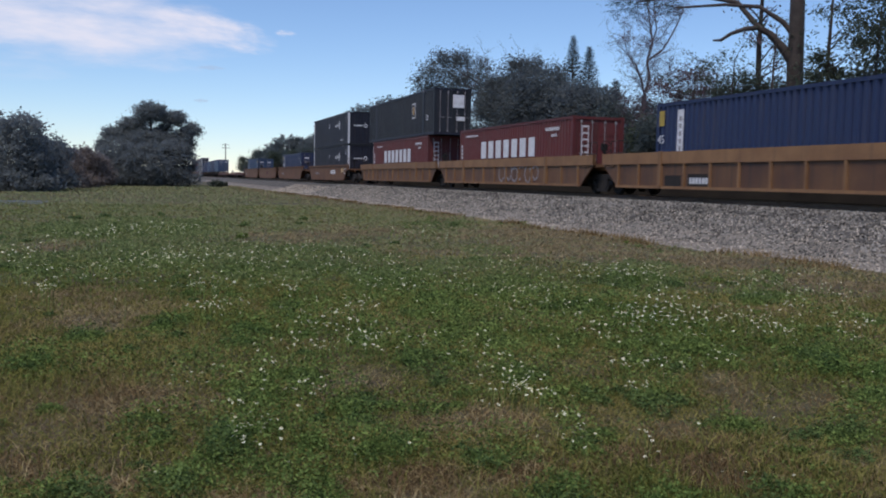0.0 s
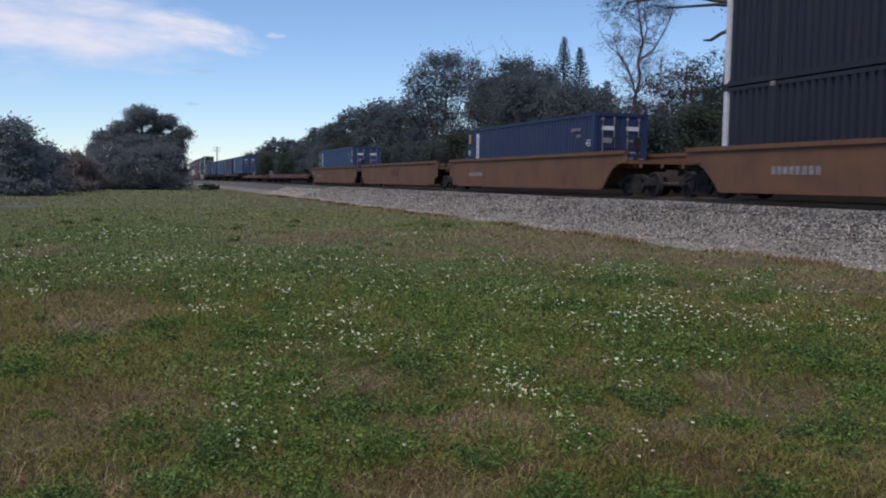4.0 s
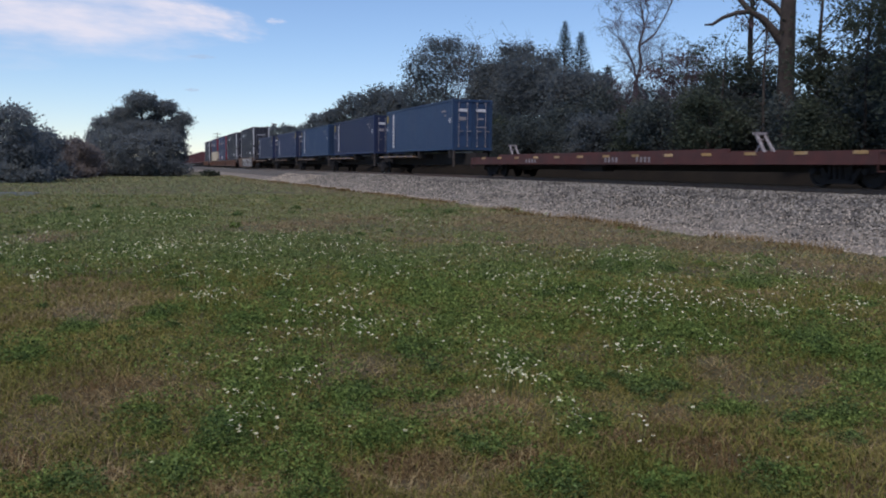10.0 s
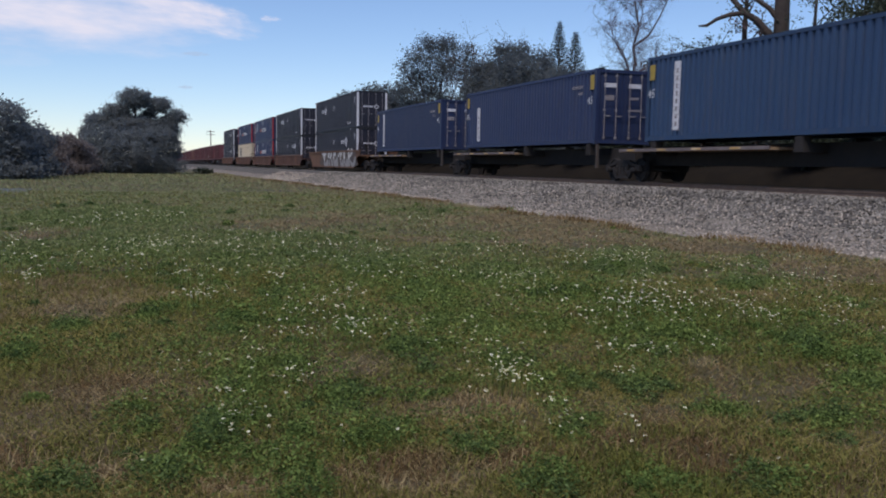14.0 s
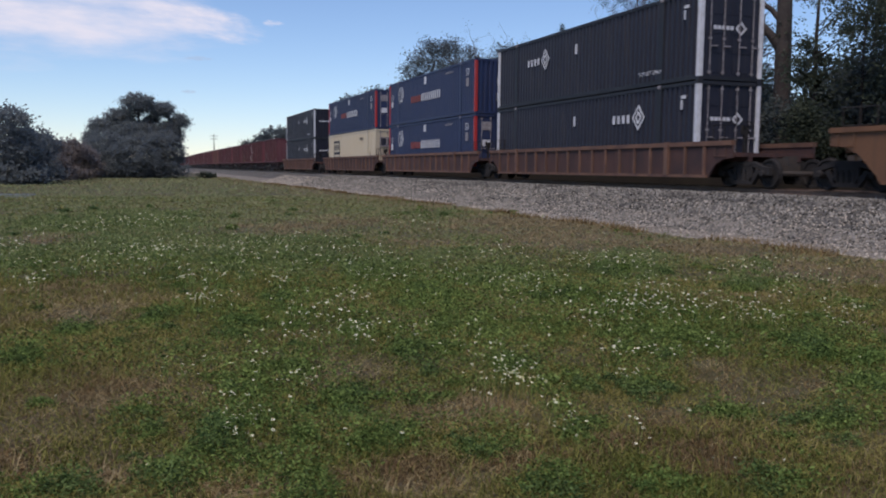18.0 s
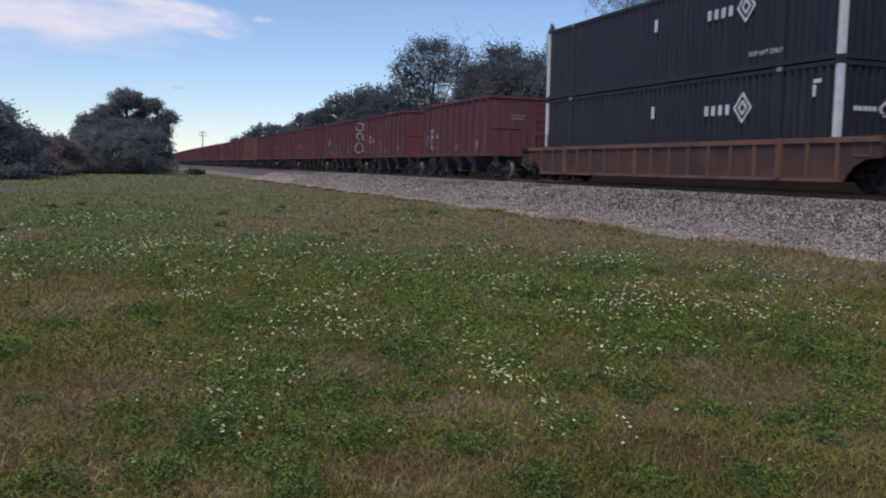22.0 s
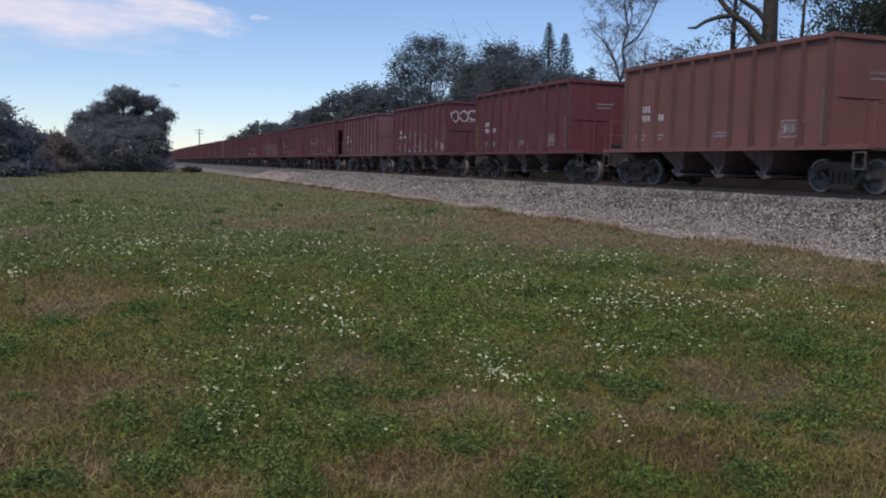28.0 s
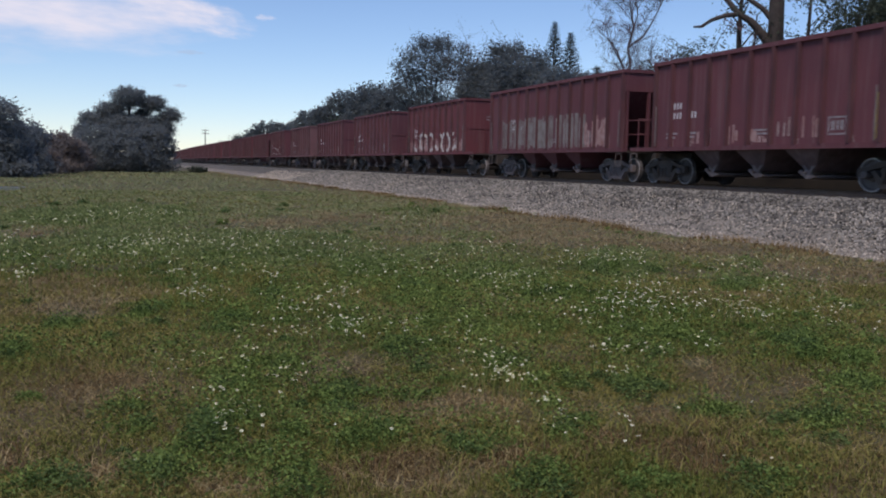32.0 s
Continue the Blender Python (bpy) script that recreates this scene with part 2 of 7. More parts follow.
# ---------------------------------------------------------------- mesh helpers
def box(bm, x0, x1, y0, y1, z0, z1):
    v = [bm.verts.new((x, y, z)) for x in (x0, x1) for y in (y0, y1) for z in (z0, z1)]
    for f in ((0, 1, 3, 2), (4, 6, 7, 5), (0, 4, 5, 1), (2, 3, 7, 6), (0, 2, 6, 4), (1, 5, 7, 3)):
        bm.faces.new([v[i] for i in f])
    return v


def prism(bm, pts, axis, a, b):
    """Extrudes the polygon pts along axis from a to b; pts lie in the other two axes, in order."""
    def at(p, h):
        return {"x": (h, p[0], p[1]), "y": (p[0], h, p[1]), "z": (p[0], p[1], h)}[axis]
    lo = [bm.verts.new(at(p, a)) for p in pts]
    hi = [bm.verts.new(at(p, b)) for p in pts]
    n = len(pts)
    bm.faces.new(lo[::-1])
    bm.faces.new(hi)
    for i in range(n):
        bm.faces.new((lo[i], lo[(i + 1) % n], hi[(i + 1) % n], hi[i]))


def tube(bm, p, q, r, n=8, r2=None):
    p, q = Vector(p), Vector(q)
    m = (q - p).to_track_quat("Z", "Y").to_matrix()
    rings = []
    for c, rad in ((p, r), (q, r if r2 is None else r2)):
        rings.append([bm.verts.new(c + m @ Vector((math.cos(2 * math.pi * i / n) * rad, math.sin(2 * math.pi * i / n) * rad, 0))) for i in range(n)])
    for i in range(n):
        bm.faces.new((rings[0][i], rings[0][(i + 1) % n], rings[1][(i + 1) % n], rings[1][i]))
    bm.faces.new(rings[0][::-1]), bm.faces.new(rings[1])


def lathe_x(bm, profile, n=20, centre=(0, 0, 0)):
    """Turns (x, radius) pairs about the x axis."""
    rings = []
    for x, r in profile:
        rings.append([bm.verts.new((centre[0] + x, centre[1] + r * math.cos(2 * math.pi * i / n), centre[2] + r * math.sin(2 * math.pi * i / n))) for i in range(n)])
    for a, b in zip(rings, rings[1:]):
        for i in range(n):
            bm.faces.new((a[i], a[(i + 1) % n], b[(i + 1) % n], b[i]))
    bm.faces.new(rings[0][::-1]), bm.faces.new(rings[-1])


def finish(bm, name, smooth=False):
    bmesh.ops.recalc_face_normals(bm, faces=bm.faces)
    me = bpy.data.meshes.new(name)
    bm.to_mesh(me)
    bm.free()
    if smooth:
        me.shade_smooth()
    return me


def part(name, bm, mat, parent, label="", smooth=False):
    me = finish(bm, name, smooth) if isinstance(bm, bmesh.types.BMesh) else bm
    if mat and not me.materials:
        me.materials.append(M[mat] if isinstance(mat, str) else mat)
    ob = new(name, me)
    ob.parent = parent
    if label:
        ob["label"] = label
    return ob


def boxes(*dims):
    bm = bmesh.new()
    for d in dims:
        box(bm, *d)
    return bm


def thing(name, label, category, group="", kind=""):
    return tagged(new(name), label, category, group, kind)


def lettering(text, size, name="lettering"):
    """A flat mesh of built-in type, its left foot at the origin, in the x y plane."""
    c = bpy.data.curves.new("type", "FONT")
    c.body, c.size, c.extrude, c.resolution_u = text, size, 0.002, 2
    ob = bpy.data.objects.new("type", c)
    scene.collection.objects.link(ob)
    me = bpy.data.meshes.new_from_object(ob.evaluated_get(bpy.context.evaluated_depsgraph_get()))
    bpy.data.objects.remove(ob)
    bpy.data.curves.remove(c)
    me.name = name
    return me


def side_text(text, size, y, z, x, mat, parent, name="lettering"):
    """Type on a side that faces -x: it reads towards -y."""
    me = lettering(text, size, name)
    me.transform(Matrix(((0, 0, -1, x), (-1, 0, 0, y), (0, 1, 0, z), (0, 0, 0, 1))))
    return part(name, me, mat, parent)


def end_text(text, size, x, z, y, mat, parent, name="lettering"):
    """Type on an end that faces -y: it reads towards +x."""
    me = lettering(text, size, name)
    me.transform(Matrix(((1, 0, 0, x), (0, 0, -1, y), (0, 1, 0, z), (0, 0, 0, 1))))
    return part(name, me, mat, parent)

# ---------------------------------------------------------------- track and ground
RAIL_TOP, TRACK_X = 1.09, 18.27


def bend(s):
    """How far the track has swung to +x, s metres up the line, and its slope there."""
    if s < 180:
        return 0.0, 0.0
    if s < 280:
        return 0.000102 * (s - 180) ** 2, 0.000204 * (s - 180)
    return 1.02 + 0.0204 * (s - 280), 0.0204


def sweep(name, profile, ys, mat, parent=None, rough=0.0, smooth=True):
    """A sheet or bar with the cross-section profile [(x, z)], drawn along the track."""
    verts, faces = [], []
    n = len(profile)
    for y in ys:
        dx = bend(y)[0]
        for x, z in profile:
            j = rough * noise.noise(Vector((x * 1.7, y * 0.9, 3.3))) if rough else 0
            k = rough * 2.5 * noise.noise(Vector((x * 0.3, y * 0.35, 8.1))) if rough else 0
            verts.append((TRACK_X + x + dx + k * (abs(x) > 4), y, z + j))
    for i in range(len(ys) - 1):
        for j in range(n - 1):
            a = i * n + j
            faces.append((a, a + 1, a + n + 1, a + n))
    me = bpy.data.meshes.new(name)
    me.from_pydata(verts, [], faces)
    me.materials.append(mat)
    if smooth:
        me.shade_smooth()
    ob = new(name, me)
    ob.parent = parent
    return ob


def ground_material():
    m = material("meadow_soil", (0.056, 0.056, 0.023), 0.95, second=(0.085, 0.06, 0.035), scale=0.5, amount=0.9, grain=30, bump=0.6)
    return m


def gravel_material(name, base, second, scale):
    m = material(name, base, 0.95, second=second, scale=scale, amount=0.9, grain=16, bump=1.0, vary=0.0)
    nt = m.node_tree
    b = next(n for n in nt.nodes if n.type == "BSDF_PRINCIPLED")
    hsv = next(n for n in nt.nodes if n.type == "HUE_SAT")
    vo = nt.nodes.new("ShaderNodeTexVoronoi")
    tc = nt.nodes.new("ShaderNodeTexCoord")
    nt.links.new(tc.outputs["Object"], vo.inputs["Vector"])
    vo.inputs["Scale"].default_value = 13.0
    mr = nt.nodes.new("ShaderNodeMapRange")
    nt.links.new(vo.outputs["Color"], mr.inputs["Value"])
    mr.inputs["To Min"].default_value, mr.inputs["To Max"].default_value = 0.55, 1.5
    old = hsv.inputs["Value"].links[0].from_socket
    mu = nt.nodes.new("ShaderNodeMath")
    mu.operation = "MULTIPLY"
    nt.links.new(old, mu.inputs[0]), nt.links.new(mr.outputs[0], mu.inputs[1])
    nt.links.new(mu.outputs[0], hsv.inputs["Value"])
    bp = next(n for n in nt.nodes if n.type == "BUMP")
    nt.links.new(vo.outputs["Distance"], bp.inputs["Height"])
    bp.invert = True
    bp.inputs["Distance"].default_value = 0.04
    return m


M["soil"] = ground_material()
M["ballast"] = gravel_material("crushed_stone", (0.1, 0.092, 0.083), (0.065, 0.06, 0.054), 0.5)
M["apron"] = gravel_material("limestone_gravel", (0.2, 0.176, 0.146), (0.125, 0.11, 0.092), 0.9)
M["stone"] = material("ballast_stone", (0.17, 0.157, 0.138), 0.9, second=(0.085, 0.078, 0.068), scale=0.8, amount=0.8, grain=60, island=True, vary=0.85, bump=0.2)
M["pale_stone"] = material("pale_limestone_chip", (0.34, 0.3, 0.25), 0.9, second=(0.23, 0.195, 0.155), scale=0.8, amount=0.7, grain=60, island=True, vary=0.6, bump=0.2)


def grade(x, y):
    """Small unevenness of the meadow."""
    d = math.hypot(x, y)
    fade = max(0.0, min(1.0, (70 - d) / 30)) * max(0.0, min(1.0, (14.5 - x) / 2))
    return fade * (0.05 * noise.noise(Vector((x * 0.35, y * 0.35, 0.5))) + 0.025 * noise.noise(Vector((x * 1.3, y * 1.3, 4.5))))


def make_ground():
    xs = sorted(set([-3000, -800, -250, -120, -70, -45, 20, 30, 60, 140, 300, 900, 3000] + [round(-32 + 0.4 * i, 2) for i in range(118)]))
    ys = sorted(set([-3000, -600, -120, -40, -15, 85, 110, 150, 220, 400, 900, 3500] + [round(-4 + 0.4 * i, 2) for i in range(200)]))
    verts = [(x, y, grade(x, y)) for y in ys for x in xs]
    n = len(xs)
    faces = [(j * n + i, j * n + i + 1, (j + 1) * n + i + 1, (j + 1) * n + i) for j in range(len(ys) - 1) for i in range(n - 1)]
    me = bpy.data.meshes.new("ground")
    me.from_pydata(verts, [], faces)
    me.materials.append(M["soil"])
    me.shade_smooth()
    tagged(new("ground", me), "uneven meadow soil under rough grass", "ground", kind="structure")


make_ground()
YS = [-600 + 20 * i for i in range(27)] + [-60 + 2 * i for i in range(30)] + [0.5 * i for i in range(160)] + [80 + 2 * i for i in range(60)] + [200 + 12 * i for i in range(50)]
bed = sweep("ballast", [(-5.9, -0.12), (-5.2, 0.04), (-4.3, 0.2), (-3.3, 0.52), (-2.4, 0.82), (-2.0, 0.9), (-1.4, 0.93), (0, 0.93), (1.4, 0.93), (2.2, 0.85), (3.6, 0.4), (5.2, -0.12)],
            YS, M["ballast"], rough=0.03)
tagged(bed, "grey crushed stone railway ballast bank", "ballast", kind="structure")
apron = sweep("gravel_apron", [(-5.75, -0.06), (-5.2, 0.055), (-4.7, 0.145), (-4.3, 0.216), (-3.85, 0.355)], YS, M["apron"], rough=0.03)
tagged(apron, "pale limestone gravel along the foot of the ballast", "gravel", kind="structure")
# near-black bank added behind the track, standing in for shade under the cars
M["bank_shade"] = material("shade_bank_black", (0.014, 0.012, 0.01), 0.98, second=(0.022, 0.018, 0.013), scale=1.5, grain=20, bump=0.8, spec=0.05)
bank = sweep("embankment", [(6.0, -0.15), (6.3, 0.7), (6.7, 1.4), (7.6, 1.72), (11.0, 2.1), (13.0, 2.1), (16.0, -0.15)], YS, M["bank_shade"], rough=0.06)
tagged(bank, "added near-black bank standing in for shade behind the train", "bank", kind="structure")
track = thing("railway_track", "rusty single railway track on stone ballast", "railway track", kind="structure")
YR = [-600, -300, -60] + [-40 + 20 * i for i in range(11)] + [180 + 10 * i for i in range(60)]
for side in (-1, 1):
    c = side * 0.7525
    prof = [(c - 0.07, 0.92), (c - 0.07, 0.94), (c - 0.012, 0.965), (c - 0.012, 1.04), (c - 0.036, 1.05), (c - 0.036, RAIL_TOP - 0.008), (c - 0.025, RAIL_TOP),
            (c + 0.025, RAIL_TOP), (c + 0.036, RAIL_TOP - 0.008), (c + 0.036, 1.05), (c + 0.012, 1.04), (c + 0.012, 0.965), (c + 0.07, 0.94), (c + 0.07, 0.92)]
    sweep("rail", prof, YR, M["rail"], track, smooth=False)
tie_mesh = finish(boxes((-1.3, 1.3, -0.12, 0.12, 0.75, 0.955)), "tie")
tie_mesh.materials.append(M["tie"])
for i in range(150):
    tie = part("tie", tie_mesh, None, track)
    tie.location = (TRACK_X, 4 + 0.61 * i, 0)

# ---------------------------------------------------------------- train
MOVERS = []          # (thing, metres up the line at 0 s)
CACHE = {}


def shared(key, build, mat, smooth=False):
    """One mesh for all alike pieces."""
    key = (key, mat)
    if key not in CACHE:
        CACHE[key] = finish(build(), key[0].split("/")[0], smooth)
        CACHE[key].materials.append(M[mat])
    return CACHE[key]


def put(name, key, build, mat, parent, at=(0, 0, 0), rz=0, label="", smooth=False):
    ob = new(name, shared(name + "/" + key, build, mat, smooth))
    ob.parent = parent
    ob.matrix_basis = pose(*at, 0, 0, rz)
    if label:
        ob["label"] = label
    return ob


def bars(parent, mat, rects, x=-1.23, name="marking", label=""):
    """Flat painted marks on a side facing -x: rects of (y from, y to, z from, z to)."""
    bm = bmesh.new()
    for y0, y1, z0, z1 in rects:
        box(bm, x - 0.004, x, min(y0, y1), max(y0, y1), z0, z1)
    ob = part(name, bm, mat, parent, label)
    return tagged(ob, kind="stuff") if len(rects) > 1 else ob


def end_bars(parent, mat, rects, y, name="marking", label=""):
    bm = bmesh.new()
    for x0, x1, z0, z1 in rects:
        box(bm, x0, x1, y - 0.004, y, z0, z1)
    ob = part(name, bm, mat, parent, label)
    return tagged(ob, kind="stuff") if len(rects) > 1 else ob


def corrugated(length, height, depth=0.07, pitch=0.28):
    """A steel sheet with trapezoid waves, in the plane x = 0, thickened towards +x."""
    n = max(4, round(length / pitch))
    p = length / n
    bm = bmesh.new()
    cols = []
    for i in range(n):
        for f, d in ((0.0, 0), (0.44, 0), (0.55, depth), (0.89, depth)):
            cols.append((-length / 2 + (i + f) * p, d))
    cols.append((length / 2, 0))
    lo = [bm.verts.new((d, y, 0)) for y, d in cols]
    hi = [bm.verts.new((d, y, height)) for y, d in cols]
    for i in range(len(cols) - 1):
        bm.faces.new((lo[i], lo[i + 1], hi[i + 1], hi[i]))
    return bm


def container_door(w, h, s):
    """A door leaf with shallow panels."""
    bm = bmesh.new()
    box(bm, min(0.01 * s, s * (w / 2)), max(0.01 * s, s * (w / 2)), 0, 0.05, 0, h)
    for k in range(4):
        z = 0.12 + k * (h - 0.16) / 4
        box(bm, min(s * 0.1, s * (w / 2 - 0.1)), max(s * 0.1, s * (w / 2 - 0.1)), -0.018, 0.0, z, z + (h - 0.16) / 4 - 0.1)
    return bm


def lock_rod(h):
    bm = bmesh.new()
    tube(bm, (0, -0.05, 0.02), (0, -0.05, h - 0.02), 0.018, 6)
    for z in (0.1, h * 0.45, h - 0.12):
        box(bm, -0.05, 0.05, -0.075, -0.018, z - 0.03, z + 0.03)
    box(bm, -0.02, 0.26, -0.08, -0.05, 0.92, 0.96)
    return bm


def container(a0, a1, z, paint, label, posts=None, doors=True, height=2.9, rails=None, group="containers on the train"):
    """A shipping container from a0 (leading end) to a1, metres up the line at 0 s, its floor z above the rail."""
    L, H, W = a1 - a0, height, 2.44
    c = thing("shipping_container", label, "shipping container", group)
    posts = posts or paint
    rails = rails or paint
    big = L > 15
    put("side_panel", "%.1f" % L, lambda: corrugated(L - 0.24, H - 0.3), paint, c, (-W / 2 + 0.012, 0, 0.18))
    put("side_panel", "%.1f" % L, lambda: corrugated(L - 0.24, H - 0.3), paint, c, (W / 2 - 0.012, 0, 0.18), 180)
    for s in (-1, 1):
        for e in (-1, 1):
            put("corner_post", "c", lambda: boxes((-0.07, 0.07, -0.085, 0.085, 0.12, H - 0.12)), posts, c, (s * (W / 2 - 0.07), e * (L / 2 - 0.085), 0))
            for zz in (0, H - 0.12):
                put("corner_casting", "c", lambda: boxes((-0.085, 0.085, -0.09, 0.09, 0, 0.12)), rails, c, (s * (W / 2 - 0.083), e * (L / 2 - 0.088), zz))
        put("bottom_rail", "%.1f" % L, lambda: boxes((-0.03, 0.03, -L / 2 + 0.17, L / 2 - 0.17, 0.03, 0.18)), rails, c, (s * (W / 2 - 0.032), 0, 0))
        put("top_rail", "%.1f" % L, lambda: boxes((-0.03, 0.03, -L / 2 + 0.17, L / 2 - 0.17, H - 0.13, H - 0.02)), rails, c, (s * (W / 2 - 0.032), 0, 0))
        if big:      # lifting posts of the 53-foot box stand at the 40-foot points
            for e in (-1, 1):
                put("lifting_post", "l", lambda: boxes((-0.02, 0.02, -0.13, 0.13, 0.03, H - 0.02)), rails, c, (s * (W / 2 - 0.012), e * 5.9, 0))
                put("lifting_casting", "l", lambda: boxes((-0.03, 0.03, -0.09, 0.09, 0, 0.12)), "grey_mark", c, (s * (W / 2 + 0.0), e * 5.9, H - 0.13))
    put("roof", "%.1f" % L, lambda: boxes((-W / 2 + 0.06, W / 2 - 0.06, -L / 2 + 0.1, L / 2 - 0.1, H - 0.06, H - 0.03)), paint, c)
    put("floor", "%.1f" % L, lambda: boxes((-W / 2 + 0.06, W / 2 - 0.06, -L / 2 + 0.1, L / 2 - 0.1, 0.1, 0.16)), "under", c)
    for e in (-1, 1):
        put("end_sill", "e", lambda: boxes((-W / 2 + 0.17, W / 2 - 0.17, -0.05, 0.05, 0.02, 0.15)), rails, c, (0, e * (L / 2 - 0.06), 0))
        put("end_header", "e", lambda: boxes((-W / 2 + 0.17, W / 2 - 0.17, -0.05, 0.05, H - 0.14, H - 0.02)), rails, c, (0, e * (L / 2 - 0.06), 0))
    put("end_panel", "w", lambda: corrugated(W - 0.28, H - 0.29), paint, c, (0, L / 2 - 0.03, 0.15), -90)
    if doors:
        for s in (-1, 1):
            put("door", "d%d" % s, lambda: container_door(W - 0.28, H - 0.29, s), paint, c, (0, -L / 2 + 0.06, 0.15))
        for f in (-0.38, -0.14, 0.14, 0.38):
            put("lock_rod", "d", lambda: lock_rod(H - 0.29), "grey_mark" if posts else paint, c, (f * (W - 0.28), -L / 2 + 0.06, 0.15))
    else:
        put("end_panel", "w", lambda: corrugated(W - 0.28, H - 0.29), paint, c, (0, -L / 2 + 0.03, 0.15), 90)
    c["rise"] = z
    MOVERS.append((c, (a0 + a1) / 2, z))
    return c


def wheelset():
    bm = bmesh.new()
    tube(bm, (-0.9, 0, 0), (0.9, 0, 0), 0.075, 10)
    return bm


def wheel():
    bm = bmesh.new()
    lathe_x(bm, [(-0.07, 0.09), (-0.07, 0.15), (-0.035, 0.17), (-0.03, 0.34), (-0.065, 0.36), (-0.065, 0.415), (0.04, 0.425), (0.045, 0.45), (0.07, 0.45), (0.07, 0.36), (0.04, 0.34), (0.045, 0.16), (0.08, 0.14), (0.08, 0.09)], 18)
    return bm


def rim_ring(n=24):
    """The worn outer face of a wheel's tread."""
    bm = bmesh.new()
    rings = [[bm.verts.new((x, r * math.cos(2 * math.pi * i / n), r * math.sin(2 * math.pi * i / n))) for i in range(n)] for x, r in ((-0.07, 0.395), (-0.076, 0.4), (-0.074, 0.425), (-0.06, 0.43))]
    for a, b in zip(rings, rings[1:] + rings[:1]):
        for i in range(n):
            bm.faces.new((a[i], a[(i + 1) % n], b[(i + 1) % n], b[i]))
    return bm


def side_frame():
    """Cast truck side frame: arch bar, spring nest and two bearing ends."""
    bm = bmesh.new()
    t = 0.07
    prism(bm, [(-1.15, 0.4), (-1.15, 0.62), (-0.8, 0.66), (-0.42, 0.8), (0.42, 0.8), (0.8, 0.66), (1.15, 0.62), (1.15, 0.4), (0.98, 0.4), (0.9, 0.54), (0.36, 0.66), (-0.36, 0.66), (-0.9, 0.54), (-0.98, 0.4)], "x", -t, t)
    prism(bm, [(-0.74, 0.52), (-0.6, 0.56), (-0.3, 0.24), (0.3, 0.24), (0.6, 0.56), (0.74, 0.52), (0.42, 0.12), (-0.42, 0.12)], "x", -t, t)
    for s in (-1, 1):
        box(bm, -t, t, s * 0.36 - 0.05, s * 0.36 + 0.05, 0.22, 0.7)
    for y in (-0.2, 0, 0.2):
        tube(bm, (0, y, 0.24), (0, y, 0.56), 0.075, 8)
    box(bm, -0.06, 0.06, -0.3, 0.3, 0.56, 0.66)
    return bm


def truck(parent, y, tone="wheel"):
    # the dark tone blackens a truck and drops its rims to paint in shade
    metal = {"wheel": "steel", "pale": "bay_steel", "dark": "under"}[tone]
    rim = "under" if tone == "dark" else "wheel"
    b = put("truck", "bolster", lambda: boxes((-1.0, 1.0, -0.18, 0.18, 0.5, 0.76)), "steel", parent, (0, y, 0))
    for s in (-1, 1):
        put("side_frame", "f", side_frame, metal, b, (s * 0.99, 0, 0))
        for e in (-1, 1):
            put("bearing_cap", "b", lambda: lathe_bm([(-0.1, 0.1), (0.1, 0.1), (0.12, 0.07)]), rim, b, (s * 1.03, e * 0.89, 0.45), 0 if s > 0 else 180)
            put("wheel", "w", wheel, rim, b, (s * 0.79, e * 0.89, 0.45), 0 if s < 0 else 180, smooth=False)
            if tone != "dark":
                put("wheel_rim", "r", rim_ring, "rim", b, (s * 0.79, e * 0.89, 0.45), 0 if s < 0 else 180)
    for e in (-1, 1):
        put("axle", "a", wheelset, "steel", b, (0, e * 0.89, 0.45))
    return b


def lathe_bm(profile, n=14):
    bm = bmesh.new()
    lathe_x(bm, profile, n)
    return bm


def coupler(parent, y, e):
    def build():
        bm = bmesh.new()
        box(bm, -0.08, 0.08, -0.35, 0.35, 0.72, 0.9)
        box(bm, -0.16, 0.16, 0.25, 0.5, 0.68, 0.96)
        tube(bm, (0.35, -0.3, 0.7), (0.2, 0.5, 0.42), 0.025, 6)
        return bm
    put("coupler", "c", build, "steel", parent, (0, y, 0), 0 if e > 0 else 180)


def brake_stand():
    """A hand brake: an upright with its wheel, and a grab rail beside it."""
    bm = bmesh.new()
    box(bm, -0.05, 0.05, -0.04, 0.04, -0.5, 0.42)
    box(bm, -0.11, 0.11, -0.05, 0.09, 0.2, 0.46)
    for k in range(12):
        a, b = 2 * math.pi * k / 12, 2 * math.pi * (k + 1) / 12
        tube(bm, (0.24 * math.cos(a), -0.1, 0.33 + 0.24 * math.sin(a)), (0.24 * math.cos(b), -0.1, 0.33 + 0.24 * math.sin(b)), 0.016, 5)
    for a in (0.3, 2.4, 4.5):
        tube(bm, (0, -0.08, 0.33), (0.24 * math.cos(a), -0.1, 0.33 + 0.24 * math.sin(a)), 0.012, 4)
    return bm


def end_handrail():
    """Pipe rail round the end platform."""
    bm = bmesh.new()
    for y in (-0.55, 0.0, 0.55):
        tube(bm, (0, y, -0.45), (0, y, 0.5), 0.017, 5)
    for z in (0.05, 0.5):
        tube(bm, (0, -0.55, z), (0, 0.55, z), 0.015, 5)
    return bm


